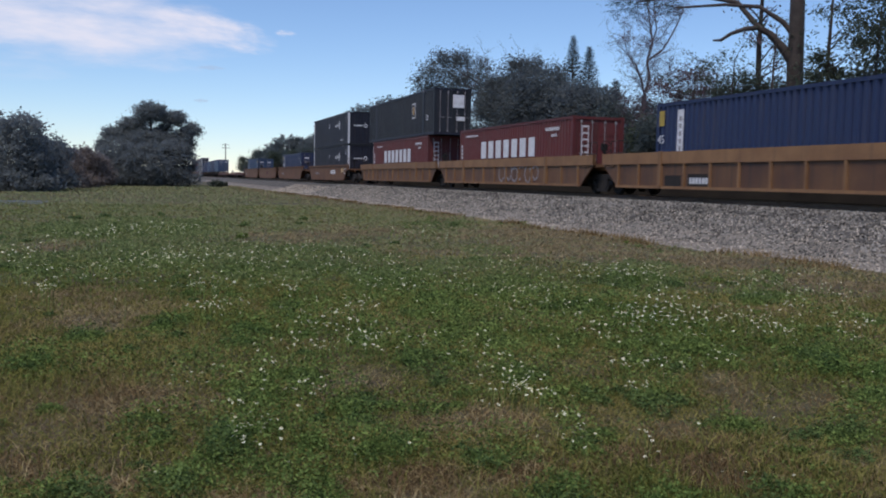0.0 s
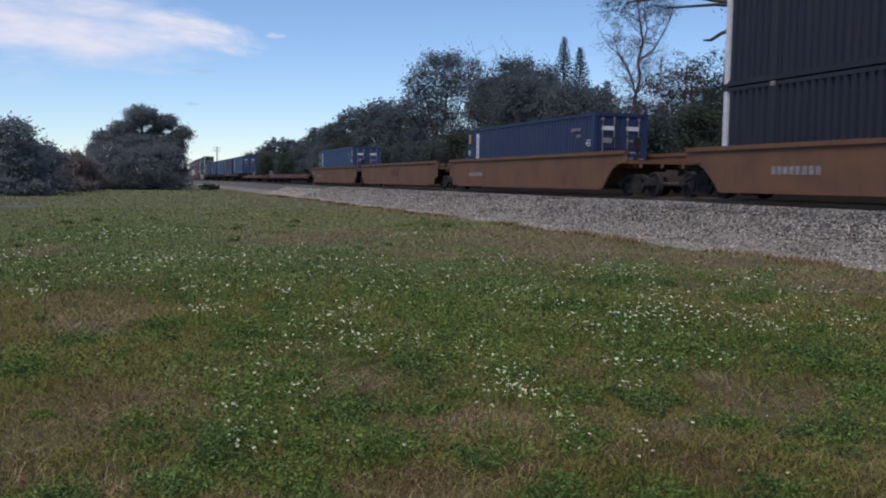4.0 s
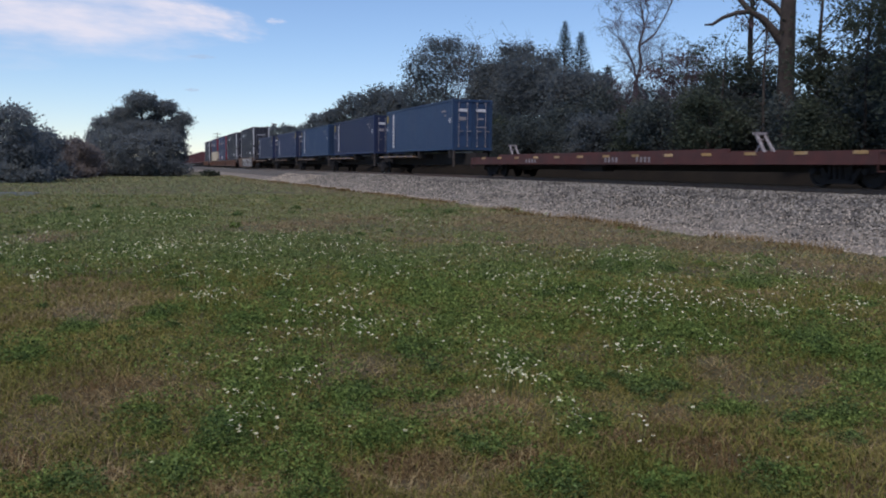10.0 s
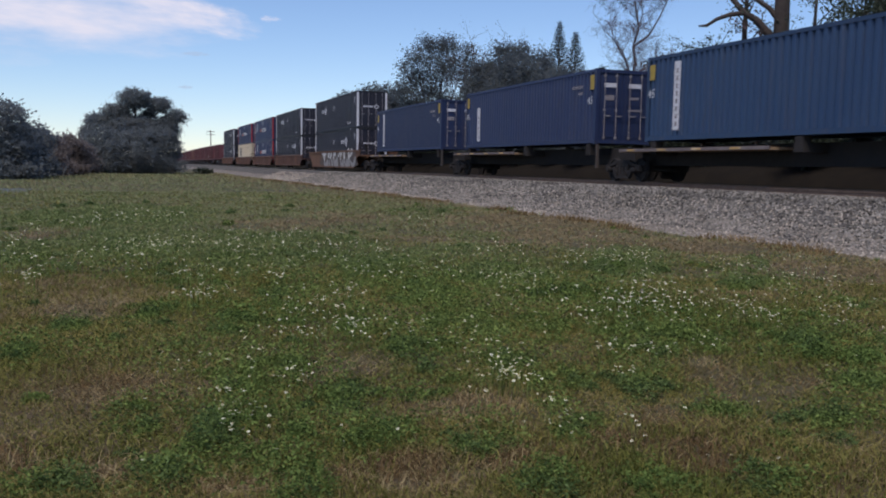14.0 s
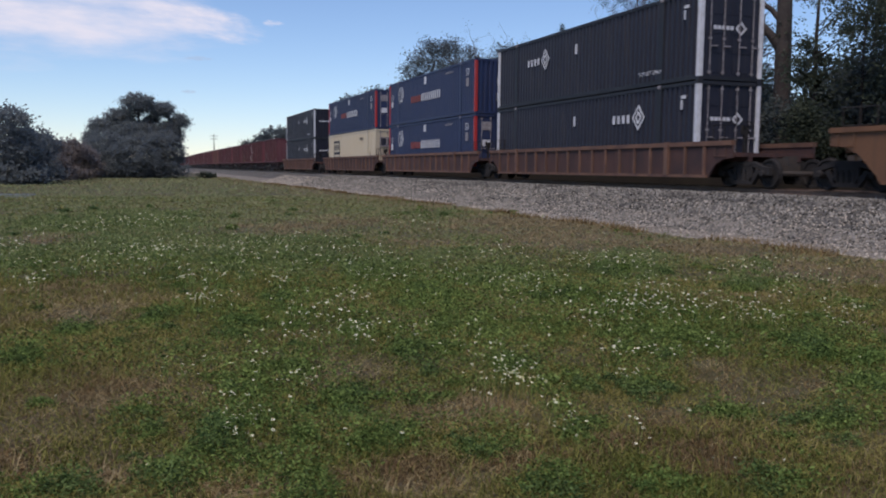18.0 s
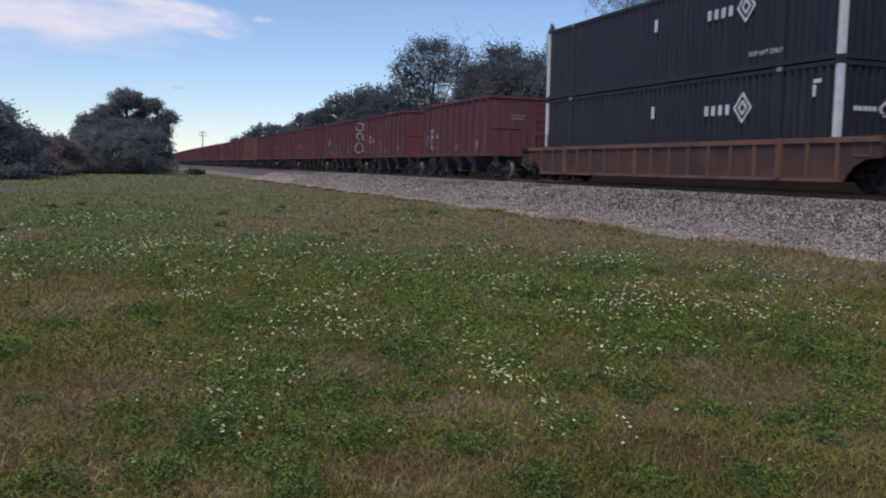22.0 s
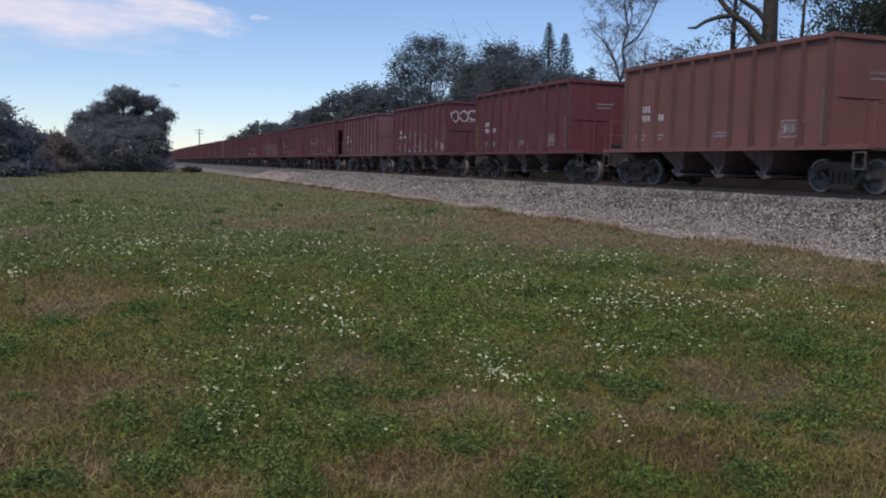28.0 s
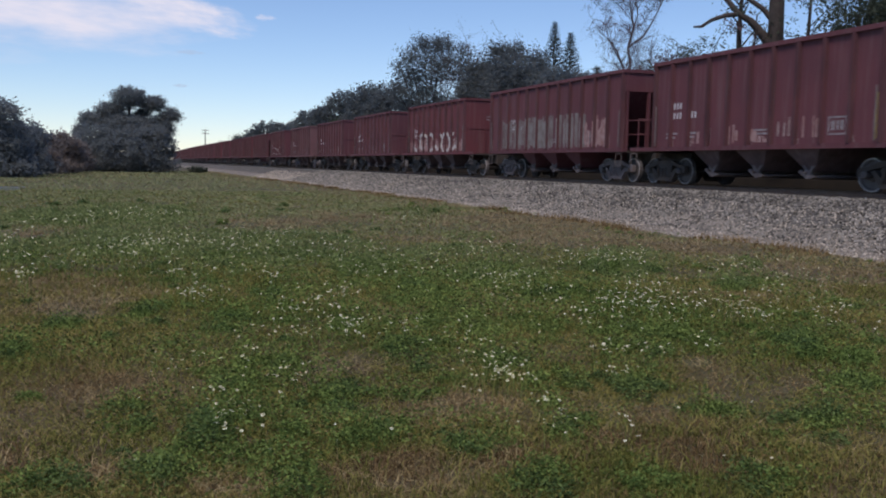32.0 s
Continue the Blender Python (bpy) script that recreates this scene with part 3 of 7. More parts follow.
def well_car(a0, a1, paint, label, ribbed=True, top=1.4, bottom=0.22, rear_truck=True, joints=(False, False)):
    """A container well car unit; trucks carry the ends."""
    L = a1 - a0
    h = L / 2
    c = thing("well_car", label, "well car", "well cars of the train")
    # posts and chords take the lit copy of the sheet paint
    post = {"well_yellow": "post_yellow_lit", "well_brown": "post_brown_lit"}.get(paint, paint)
    k = "%.1f%s%.2f%d%d" % (L, ribbed, top, *joints)
    yellow = paint == "well_yellow"
    rim, pitch, inset = (0.4, 1.42, 1.05) if yellow else (0.14, 1.02, 1.15) if ribbed else (0.13, 1.0, 1.7)
    if ribbed:
        bottom = 0.3

    def side_sheet():
        bm = bmesh.new()
        if yellow:
            arch = [(0.0, top - 0.41), (0.1, top - 0.47), (0.95, bottom + 0.1), (1.0, bottom + 0.02)]
        elif ribbed:
            arch = [(0.0, 0.9), (0.45, 0.86), (0.8, 0.7), (1.02, 0.46), (1.1, bottom + 0.02)]
        else:
            arch = [(0.0, top - 0.45), (0.5, top - 0.5), (0.9, top - 0.66), (1.2, top - 0.92), (1.5, bottom + 0.2), (1.6, bottom + 0.05)]
        joint = [(0.0, 0.72), (0.3, 0.7), (0.5, 0.5), (0.55, bottom + 0.05)]
        front, rear = joint if joints[0] else arch, joint if joints[1] else arch
        prism(bm, [(-h, top - 0.02), (h, top - 0.02)] + [(h - d, z) for d, z in rear] + [(-h + d, z) for d, z in front[::-1]], "x", -0.03, 0.03)
        return bm

    def chord():
        bm = boxes((-0.09, 0.07, -h, h, top - rim, top))
        box(bm, -0.1, 0.06, -h + inset, h - inset, bottom, bottom + 0.09)
        return bm

    def end_deck():
        bm = boxes((-1.42, 1.42, -1.05, 1.0, top - 0.48, top - 0.36))
        box(bm, -1.45, 1.45, 0.9, 1.0, 0.3, top - 0.36)
        for x in (-0.9, 0.0, 0.9):
            box(bm, x - 0.06, x + 0.06, -1.05, 1.0, top - 0.62, top - 0.48)
        return bm

    for s in (-1, 1):
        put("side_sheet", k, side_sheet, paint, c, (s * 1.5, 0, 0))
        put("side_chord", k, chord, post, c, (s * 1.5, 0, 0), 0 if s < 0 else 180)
    if ribbed:
        n = round((L - 2 * inset - 0.3) / pitch)
        for i in range(n + 1):
            y = -h + inset + 0.15 + i * (L - 2 * inset - 0.3) / n
            wide = i in (2, n - 2)
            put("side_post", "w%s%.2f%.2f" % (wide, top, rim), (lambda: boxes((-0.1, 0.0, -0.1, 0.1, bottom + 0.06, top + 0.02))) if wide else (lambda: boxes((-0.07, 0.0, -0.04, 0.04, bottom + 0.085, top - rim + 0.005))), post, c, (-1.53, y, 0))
    for y in (-h + 2, -h / 2, 0, h / 2, h - 2):
        put("cross_member", "m", lambda: boxes((-1.45, 1.45, -0.2, 0.2, bottom, bottom + 0.1)), "under", c, (0, y, 0))
    for e in (-1, 1):
        put("end_deck", k, end_deck, paint, c, (0, e * (h - 1.0), 0), 0 if e < 0 else 180)
        put("grab_iron", "g", lambda: grab(0.5, 0.45), post, c, (-1.5, e * (h - 0.55), top - 0.47))
        put("end_handrail", "h", end_handrail, "under", c, (-1.3, e * (h - 0.7), top))
    put("hand_brake", "b", brake_stand, "under", c, (-0.9, -h + 0.25, top))
    truck(c, -h + 0.1, "dark")
    if rear_truck:
        truck(c, h - 0.1, "dark")
        coupler(c, h + 0.3, 1)
    coupler(c, -h - 0.3, -1)
    MOVERS.append((c, (a0 + a1) / 2, 0.0))
    return c


def grab(w, h):
    bm = bmesh.new()
    tube(bm, (-0.06, -w / 2, 0), (-0.06, w / 2, 0), 0.012, 5)
    tube(bm, (-0.06, -w / 2, h), (-0.06, w / 2, h), 0.012, 5)
    tube(bm, (-0.06, -w / 2, 0), (-0.06, -w / 2, h), 0.012, 5)
    tube(bm, (-0.06, w / 2, 0), (-0.06, w / 2, h), 0.012, 5)
    return bm


def flat_car(a0, a1, label, hitches=()):
    L = a1 - a0
    h = L / 2
    c = thing("flat_car", label, "flat car", "flat cars of the train")
    for s in (-1, 1):
        put("side_sill", "%.1f" % L, lambda: boxes((-0.06, 0.06, -h, h, 0.62, 0.98)), "flat_red", c, (s * 1.33, 0, 0))
        put("deck_rail", "%.1f" % L, lambda: boxes((-0.05, 0.05, -h + 6.5, h - 3.4, 0.98, 1.1)), "flat_red", c, (s * 1.2, 0, 0))
    put("deck", "%.1f" % L, lambda: boxes((-1.27, 1.27, -h, h, 0.86, 0.98)), "flat_red", c)
    put("centre_sill", "%.1f" % L, lambda: boxes((-0.35, 0.35, -h + 0.4, h - 0.4, 0.4, 0.86)), "under", c)
    put("cross_bearers", "%.1f" % L, lambda: boxes(*[(-1.25, 1.25, y - 0.06, y + 0.06, 0.6, 0.86) for y in [(-h + 3 + 2.4 * i) for i in range(int((L - 5) / 2.4))]]), "under", c)
    put("brake_reservoir", "r", lambda: boxes((-1.0, -0.5, -0.9, 0.9, 0.35, 0.7)), "under", c, (0, 1.5, 0))
    n = int(L / 2.05)
    for i in range(n):
        put("stake_plate", "p", lambda: boxes((-0.012, 0.0, -0.24, 0.24, -0.045, 0.045)), "stake" , c, (-1.392, -h + 1.2 + 2.05 * i, 0.93))

    def hitch():
        bm = bmesh.new()
        for x in (-0.18, 0.18):
            tube(bm, (x, -0.1, 0.96), (x * 0.8, 0.42, 1.6), 0.05, 8)
        tube(bm, (0, 0.55, 0.96), (0, 0.3, 1.4), 0.04, 8)
        box(bm, -0.2, 0.2, 0.32, 0.5, 1.55, 1.63)
        return bm
    for y in hitches:
        put("trailer_hitch", "h", hitch, "grey_mark", c, (0, y, 0), label="pale folding trailer hitch")
    for e in (-1, 1):
        truck(c, e * (h - 2.2), "dark")
        coupler(c, e * (h + 0.3), e)
        put("end_ladder", "g", lambda: grab(0.45, 0.5), "flat_red", c, (-1.36, e * (h - 0.4), 0.45))
    bars(c, "grey_mark", [(h - 6.9 - 0.3 * i, h - 7.05 - 0.3 * i, 0.7, 0.86) for i in range(4)] + [(-0.2 - 0.26 * i, -0.33 - 0.26 * i, 0.7, 0.88) for i in range(4)] + [(-2.4 - 0.26 * i, -2.53 - 0.26 * i, 0.7, 0.88) for i in range(4)], -1.392)
    MOVERS.append((c, (a0 + a1) / 2, 0.0))
    return c


def spine_car(a0, a1, label):
    """One platform of an articulated spine car: a deep centre beam with container pedestals and a wheel deck at the rear."""
    L = a1 - a0
    h = L / 2
    c = thing("spine_car", label, "spine car", "spine cars of the train")
    put("centre_beam", "%.1f" % L, lambda: boxes((-0.32, 0.32, -h + 0.2, h - 0.2, 0.62, 1.28)), "under", c)
    put("wheel_deck", "%.1f" % L, lambda: boxes((-1.3, 1.3, 0.4, h - 0.2, 1.08, 1.16)), "wood", c, label="worn tan wheel deck")
    put("deck_edge", "%.1f" % L, lambda: boxes((-0.03, 0.03, 0.4, h - 0.2, 1.09, 1.19)), "bay_steel", c, (-1.31, 0, 0))
    for y in (-h + 2.2, -0.6, h - 2.2):
        put("pedestal", "p", lambda: boxes((-1.22, 1.22, -0.18, 0.18, 1.0, 1.24), (-1.22, -0.9, -0.14, 0.14, 1.24, 1.43), (0.9, 1.22, -0.14, 0.14, 1.24, 1.43)), "under", c, (0, y, 0))
    for i in range(4):
        put("reflector", "r", lambda: boxes((-0.01, 0.0, -0.24, 0.24, -0.035, 0.035)), "stake", c, (-1.342, h - 1.0 - 1.9 * i, 1.14))
    put("end_post", "e", lambda: boxes((-0.05, 0.05, -0.05, 0.05, 0.5, 1.4)), "steel", c, (-1.2, -h + 1.5, 0))
    truck(c, h, "dark")
    MOVERS.append((c, (a0 + a1) / 2, 0.0))
    return c


HB, HT, HW = 1.17, 3.99, 1.6         # hopper body: bottom, top, half width


def ladder(n, step, w):
    bm = bmesh.new()
    for s in (-1, 1):
        tube(bm, (0, s * w / 2, 0), (0, s * w / 2, n * step), 0.016, 5)
    for i in range(n):
        tube(bm, (0, -w / 2, (i + 0.5) * step), (0, w / 2, (i + 0.5) * step), 0.013, 5)
    return bm


def bay():
    """A tapering discharge bay with its door."""
    bm = bmesh.new()
    top, foot = [(-0.7, -1.48), (0.7, -1.48), (0.7, 1.48), (-0.7, 1.48)], [(-0.13, -1.05), (0.13, -1.05), (0.13, 1.05), (-0.13, 1.05)]
    t = [bm.verts.new((x, y, HB)) for y, x in top]
    f = [bm.verts.new((x, y, 0.5)) for y, x in foot]
    for i in range(4):
        bm.faces.new((t[i], t[(i + 1) % 4], f[(i + 1) % 4], f[i]))
    bm.faces.new(f), bm.faces.new(t[::-1])
    return bm


def bay_door():
    bm = bmesh.new()
    prism(bm, [(-0.3, 0.36), (0.0, 0.3), (0.32, 0.5), (0.28, 0.56), (0.0, 0.4), (-0.28, 0.42)], "x", -1.2, 1.2)
    tube(bm, (-1.3, 0.05, 0.48), (1.3, 0.05, 0.48), 0.03, 6)
    for s in (-1, 1):        # hinge arms and the latch on each side
        prism(bm, [(-0.42, 0.92), (-0.34, 0.95), (0.02, 0.5), (-0.06, 0.46)], "x", s * 1.12 - 0.04, s * 1.12 + 0.04)
        prism(bm, [(0.4, 0.92), (0.33, 0.95), (0.02, 0.52), (0.08, 0.46)], "x", s * 1.12 - 0.04, s * 1.12 + 0.04)
        box(bm, s * 1.12 - 0.05, s * 1.12 + 0.05, -0.09, 0.13, 0.38, 0.56)
    return bm


POSTS = {"hopper": "hopper_post", "hopper_b": "hopper_post", "hopper_tan": "tan_post", "hopper_pale": "hopper_post"}


def hopper_car(centre, paint, open_front, label, decor=()):
    c = thing("hopper_car", label, "hopper car", "hopper cars of the train")
    HL, kind = (5.9, "long") if open_front else (4.7, "short")
    posts = 13 if open_front else 11
    for s in (-1, 1):
        put("side_sheet", kind, lambda: boxes((-0.02, 0.02, -HL, HL, HB, HT)), paint, c, (s * (HW - 0.1), 0, 0))
        put("top_chord", kind, lambda: boxes((-0.1, 0.08, -HL - 0.05, HL + 0.05, HT - 0.1, HT + 0.02)), paint, c, (s * (HW - 0.1), 0, 0), 0 if s < 0 else 180)
        put("side_sill", "s", lambda: boxes((-0.1, 0.08, -6.0, 6.0, HB - 0.07, HB + 0.06)), paint, c, (s * (HW - 0.1), 0, 0), 0 if s < 0 else 180)
    for i in range(posts):
        y = -HL + 0.07 + i * (2 * HL - 0.14) / (posts - 1)
        put("side_post", "p", lambda: rib_bm(), POSTS[paint], c, (-HW + 0.08, y, 0))
        if i in (0, posts // 2, posts - 1):
            put("side_post", "p", lambda: rib_bm(), POSTS[paint], c, (HW - 0.08, y, 0), 180)
    for e in (-1, 1):
        if e < 0 and open_front:
            put("end_wall", "o", lambda: boxes((-HW + 0.1, HW - 0.1, -0.03, 0.03, HT - 0.75, HT)), paint, c, (0, -HL + 0.02, 0))
            put("slope_sheet", "o", slope_bm, paint, c, (0, -HL + 0.02, 0), label="sloping end sheet in shade")
            for x in (-1.4, -0.5, 0.5, 1.4):
                put("end_post", "o", lambda: boxes((-0.05, 0.05, -0.05, 0.05, HB, HT - 0.7)), paint, c, (x, -HL + 0.04, 0))
        else:
            put("end_wall", "c", lambda: boxes((-HW + 0.1, HW - 0.1, -0.03, 0.03, HB, HT)), paint, c, (0, e * (HL - 0.02), 0))
            for x in (-0.42, 0.45):
                put("end_post", "c", lambda: boxes((-0.03, 0.03, -0.06, 0.0, HB, 2.42)), paint, c, (x, e * HL, 0), 0 if e < 0 else 180)
            put("end_rail", "c", lambda: boxes((-HW + 0.25, 0.1, -0.035, 0.0, 2.42, 2.46)), paint, c, (0, e * HL, 0), 0 if e < 0 else 180)
        put("end_chord", "e", lambda: boxes((-HW + 0.2, HW - 0.2, -0.08, 0.05, HT - 0.1, HT + 0.015)), paint, c, (0, e * (HL - 0.02), 0), 0 if e < 0 else 180)
        put("platform", "e", lambda: boxes((-HW + 0.12, HW - 0.12, -0.62, 0.62, HB - 0.1, HB - 0.03)), "steel", c, (0, e * 5.36, 0))
        put("draft_sill", "e", lambda: boxes((-0.3, 0.3, -0.95, 0.95, 0.66, HB - 0.1)), "steel", c, (0, e * 5.2, 0))
        put("grab_bar", "l", lambda: boxes((-0.02, 0.0, -0.02, 0.02, 0.0, 1.3)), "bay_steel", c, (-HW + 0.0, e * (HL - 0.2), HB + 0.1))
        put("end_ladder", "e", lambda: ladder(7, 0.38, 0.42), paint, c, (1.2, e * (HL + 0.06), HB + 0.05), 90)
        put("hand_rail", "h", lambda: hand_rail(), paint, c, (0, e * 5.9, HB), 0 if e < 0 else 180)
        truck(c, e * 4.7, "pale" if open_front or paint == "hopper_pale" else "wheel")
        coupler(c, e * 6.25, e)
        put("stirrup", "g", lambda: grab(0.36, 0.4), "bay_steel", c, (-HW + 0.06, e * 5.75, 0.62))
    for y in (-2.0, 0.0, 2.0):
        put("discharge_bay", "b", bay, "bay" if not open_front else paint, c, (0, y, 0))
        put("bay_door", "b", bay_door, "bay_steel", c, (0, y, 0), label="dusty pale discharge gate")
    put("load_floor", "f", lambda: boxes((-HW + 0.15, HW - 0.15, -4.6, 4.6, HB + 0.1, HB + 0.2)), "under", c)
    put("brake_cylinder", "c", lambda: cyl_bm(0.14, 0.7), "under", c, (0.4, -5.3, HB + 0.2))
    x = -HW + 0.079
    bars(c, "white", [(3.62 - 0.16 * i, 3.55 - 0.16 * i, 2.42, 2.62) for i in range(3)] + [(3.62 - 0.16 * i, 3.55 - 0.16 * i, 2.12, 2.32) for i in range(3)]
         + [(2.69 - 0.16 * i, 2.62 - 0.16 * i, 2.12, 2.32) for i in range(2)], x, name="number_marking")
    bars(c, "grey_mark", [(4.0, 3.4, 1.62, 1.68), (4.0, 3.5, 1.5, 1.56), (2.95, 2.4, 1.62, 1.68), (2.95, 2.5, 1.5, 1.56)]
         + [(-0.2, -0.85, 1.62, 1.67), (-0.2, -0.85, 1.52, 1.57)], x)
    bars(c, "grey_mark", [(-2.97, -3.57, 1.86, 1.9), (-2.97, -3.57, 1.44, 1.48), (-2.97, -3.01, 1.48, 1.86), (-3.53, -3.57, 1.48, 1.86), (-3.07, -3.19, 1.56, 1.8), (-3.25, -3.33, 1.56, 1.8), (-3.37, -3.47, 1.56, 1.8)], x, label="worn white inspection stencil")
    end_bars(c, "grey_mark", [(-0.35, 0.4, 3.05, 3.1), (-0.35, 0.3, 2.9, 2.95)], -HL - 0.012)
    r = random.Random(int(centre))
    scuffs = []
    for i in range(9):
        y = -HL + 0.07 + r.randrange(1, posts) * (2 * HL - 0.14) / (posts - 1) - 0.09
        scuffs.append((y, y - r.uniform(0.02, 0.05), HB + 0.07, HB + r.uniform(0.15, 0.75)))
    bars(c, "scuff", scuffs, x + 0.001, "scuff", "pale scuffed streaks beside the posts")
    for d in decor:
        d(c, x)
    MOVERS.append((c, centre, 0.0))
    return c


def rib_bm():
    bm = bmesh.new()
    prism(bm, [(0.02, -0.075), (-0.11, -0.045), (-0.11, 0.045), (0.02, 0.075)], "z", HB + 0.06, HT - 0.09)
    return bm


def slope_bm():
    bm = bmesh.new()
    prism(bm, [(0.0, HT - 0.75), (0.06, HT - 0.75), (1.9, HB), (1.8, HB)], "x", -HW + 0.12, HW - 0.12)
    return bm


def cyl_bm(r, l):
    bm = bmesh.new()
    tube(bm, (-l / 2, 0, 0), (l / 2, 0, 0), r, 12)
    return bm


def hand_rail():
    bm = bmesh.new()
    for x in (-1.35, -0.6, 0.6, 1.35):
        tube(bm, (x, 0, -0.03), (x, 0, 1.05), 0.022, 6)
    tube(bm, (-1.37, 0, 1.05), (1.37, 0, 1.05), 0.024, 6)
    tube(bm, (-1.35, 0, 0.55), (-0.6, 0, 0.55), 0.018, 6)
    tube(bm, (0.6, 0, 0.55), (1.35, 0, 0.55), 0.018, 6)
    return bm


def strokes(parent, mat, lines, width, x, label="", name="graffiti", end=False):
    """Sprayed lines on a side (y, z) or an end (x, z)."""
    bm = bmesh.new()
    layer = 0
    for pts in lines:
        for (a, b), (c, d) in zip(pts, pts[1:]):
            layer += 1
            dv = Vector((c - a, d - b))
            if dv.length < 1e-4:
                continue
            n = Vector((-dv.y, dv.x)).normalized() * width / 2
            e = dv.normalized() * width * 0.35
            q = [(a - e.x + n.x, b - e.y + n.y), (c + e.x + n.x, d + e.y + n.y), (c + e.x - n.x, d + e.y - n.y), (a - e.x - n.x, b - e.y - n.y)]
            prism(bm, q, "y" if end else "x", x - 0.004 - 0.0012 * (layer % 9) - 0.0006 * (layer % 2), x)
    return tagged(part(name, bm, mat, parent, label), kind="stuff")


def smooth_loop(pts, k=4):
    """A closed rounded outline through the points pts."""
    out, n = [], len(pts)
    for i in range(n):
        p = [Vector(pts[(i + j) % n]) for j in (-1, 0, 1, 2)]
        for s in range(k):
            t = s / k
            out.append(0.5 * (2 * p[1] + (p[2] - p[0]) * t + (2 * p[0] - 5 * p[1] + 4 * p[2] - p[3]) * t * t + (3 * p[1] - p[0] - 3 * p[2] + p[3]) * t ** 3))
    return out


def grown(pts, by):
    """The outline pts moved outwards; pts run either way round."""
    n = len(pts)
    area = sum(pts[i].x * pts[(i + 1) % n].y - pts[(i + 1) % n].x * pts[i].y for i in range(n))
    s = 1 if area > 0 else -1
    out = []
    for i in range(n):
        d = pts[(i + 1) % n] - pts[i - 1]
        out.append(pts[i] + Vector((d.y, -d.x)).normalized() * by * s if d.length > 1e-6 else pts[i])
    return out


def blobs_on(parent, mat, loops, x, by=0.0, label="", name="graffiti"):
    """Sprayed fields with rounded outlines on a side."""
    bm = bmesh.new()
    for i, q in enumerate(loops):
        prism(bm, [tuple(v) for v in grown(smooth_loop(q), by)], "x", x - 0.003 - 0.0008 * (i % 3), x)
    return tagged(part(name, bm, mat, parent, label), kind="stuff")


def scrawl(seed, y0, y1, z0, z1, n, loops=True):
    """Looping sprayed curves without any letters."""
    r = random.Random(seed)
    lines = []
    for i in range(n):
        cy = y0 + (y1 - y0) * (i + 0.5) / n
        cz = (z0 + z1) / 2 + r.uniform(-0.1, 0.1) * (z1 - z0)
        ry, rz = abs(y1 - y0) / n * r.uniform(0.4, 0.62), (z1 - z0) * r.uniform(0.35, 0.5)
        p, k = r.uniform(0, 6.28), r.choice((0.7, 0.85, 1.0, 0.6))
        pts = []
        for j in range(15):
            u = p + 6.28 * k * j / 14
            pts.append((cy + ry * math.cos(u) + r.uniform(-0.03, 0.03), cz + rz * math.sin(u) * (1 if j % 5 else 0.7)))
        lines.append(pts)
    return lines

# ---------------------------------------------------------------- plants
def leaf_material(name, base, second, vary=0.12, through=0.48, rough=0.9):
    m = bpy.data.materials.new(name)
    m.use_nodes = True
    nt = m.node_tree
    nt.nodes.clear()
    N, L = nt.nodes.new, nt.links.new
    out, add = N("ShaderNodeOutputMaterial"), N("ShaderNodeMixShader")
    b, tr = N("ShaderNodeBsdfPrincipled"), N("ShaderNodeBsdfTranslucent")
    geo, tc, nz = N("ShaderNodeNewGeometry"), N("ShaderNodeTexCoord"), N("ShaderNodeTexNoise")
    L(tc.outputs["Object"], nz.inputs["Vector"])
    nz.inputs["Scale"].default_value = 0.45
    mix, hsv, val = N("ShaderNodeMix"), N("ShaderNodeHueSaturation"), N("ShaderNodeMapRange")
    mix.data_type = "RGBA"
    add1 = N("ShaderNodeMath")
    add1.operation = "MULTIPLY_ADD"
    L(geo.outputs["Random Per Island"], add1.inputs[0])
    add1.inputs[1].default_value = 0.7
    mr = N("ShaderNodeMapRange")
    L(nz.outputs["Fac"], mr.inputs["Value"])
    mr.inputs["From Min"].default_value, mr.inputs["From Max"].default_value = 0.35, 0.65
    mr.inputs["To Min"].default_value, mr.inputs["To Max"].default_value = -0.25, 0.45
    L(mr.outputs[0], add1.inputs[2])
    L(add1.outputs[0], mix.inputs["Factor"])
    mix.inputs["A"].default_value, mix.inputs["B"].default_value = (*base, 1), (*second, 1)
    L(mix.outputs["Result"], hsv.inputs["Color"])
    L(geo.outputs["Random Per Island"], val.inputs["Value"])
    val.inputs["To Min"].default_value, val.inputs["To Max"].default_value = 1 - vary, 1 + vary
    L(val.outputs[0], hsv.inputs["Value"])
    for n, s in ((b, "Base Color"), (tr, "Color")):
        L(hsv.outputs[0], n.inputs[s])
    b.inputs["Roughness"].default_value, b.inputs["Specular IOR Level"].default_value = rough, 0.04
    add.inputs[0].default_value = through
    L(b.outputs[0], add.inputs[1]), L(tr.outputs[0], add.inputs[2]), L(add.outputs[0], out.inputs[0])
    return m


# haze is mixed into these leaf colours as a bluish lift; leaf_mid has none
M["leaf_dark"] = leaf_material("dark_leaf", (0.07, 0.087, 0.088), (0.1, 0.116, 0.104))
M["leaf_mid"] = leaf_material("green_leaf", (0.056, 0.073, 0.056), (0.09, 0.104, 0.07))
M["leaf_far"] = leaf_material("hazed_grey_green_leaf", (0.125, 0.145, 0.155), (0.16, 0.176, 0.172), through=0.6)
M["leaf_hazed"] = leaf_material("hazed_grey_leaf", (0.19, 0.214, 0.226), (0.22, 0.24, 0.236), vary=0.04, through=0.6)
M["leaf_brown"] = leaf_material("hazed_brown_leaf", (0.24, 0.21, 0.195), (0.28, 0.24, 0.215), vary=0.06, through=0.6)
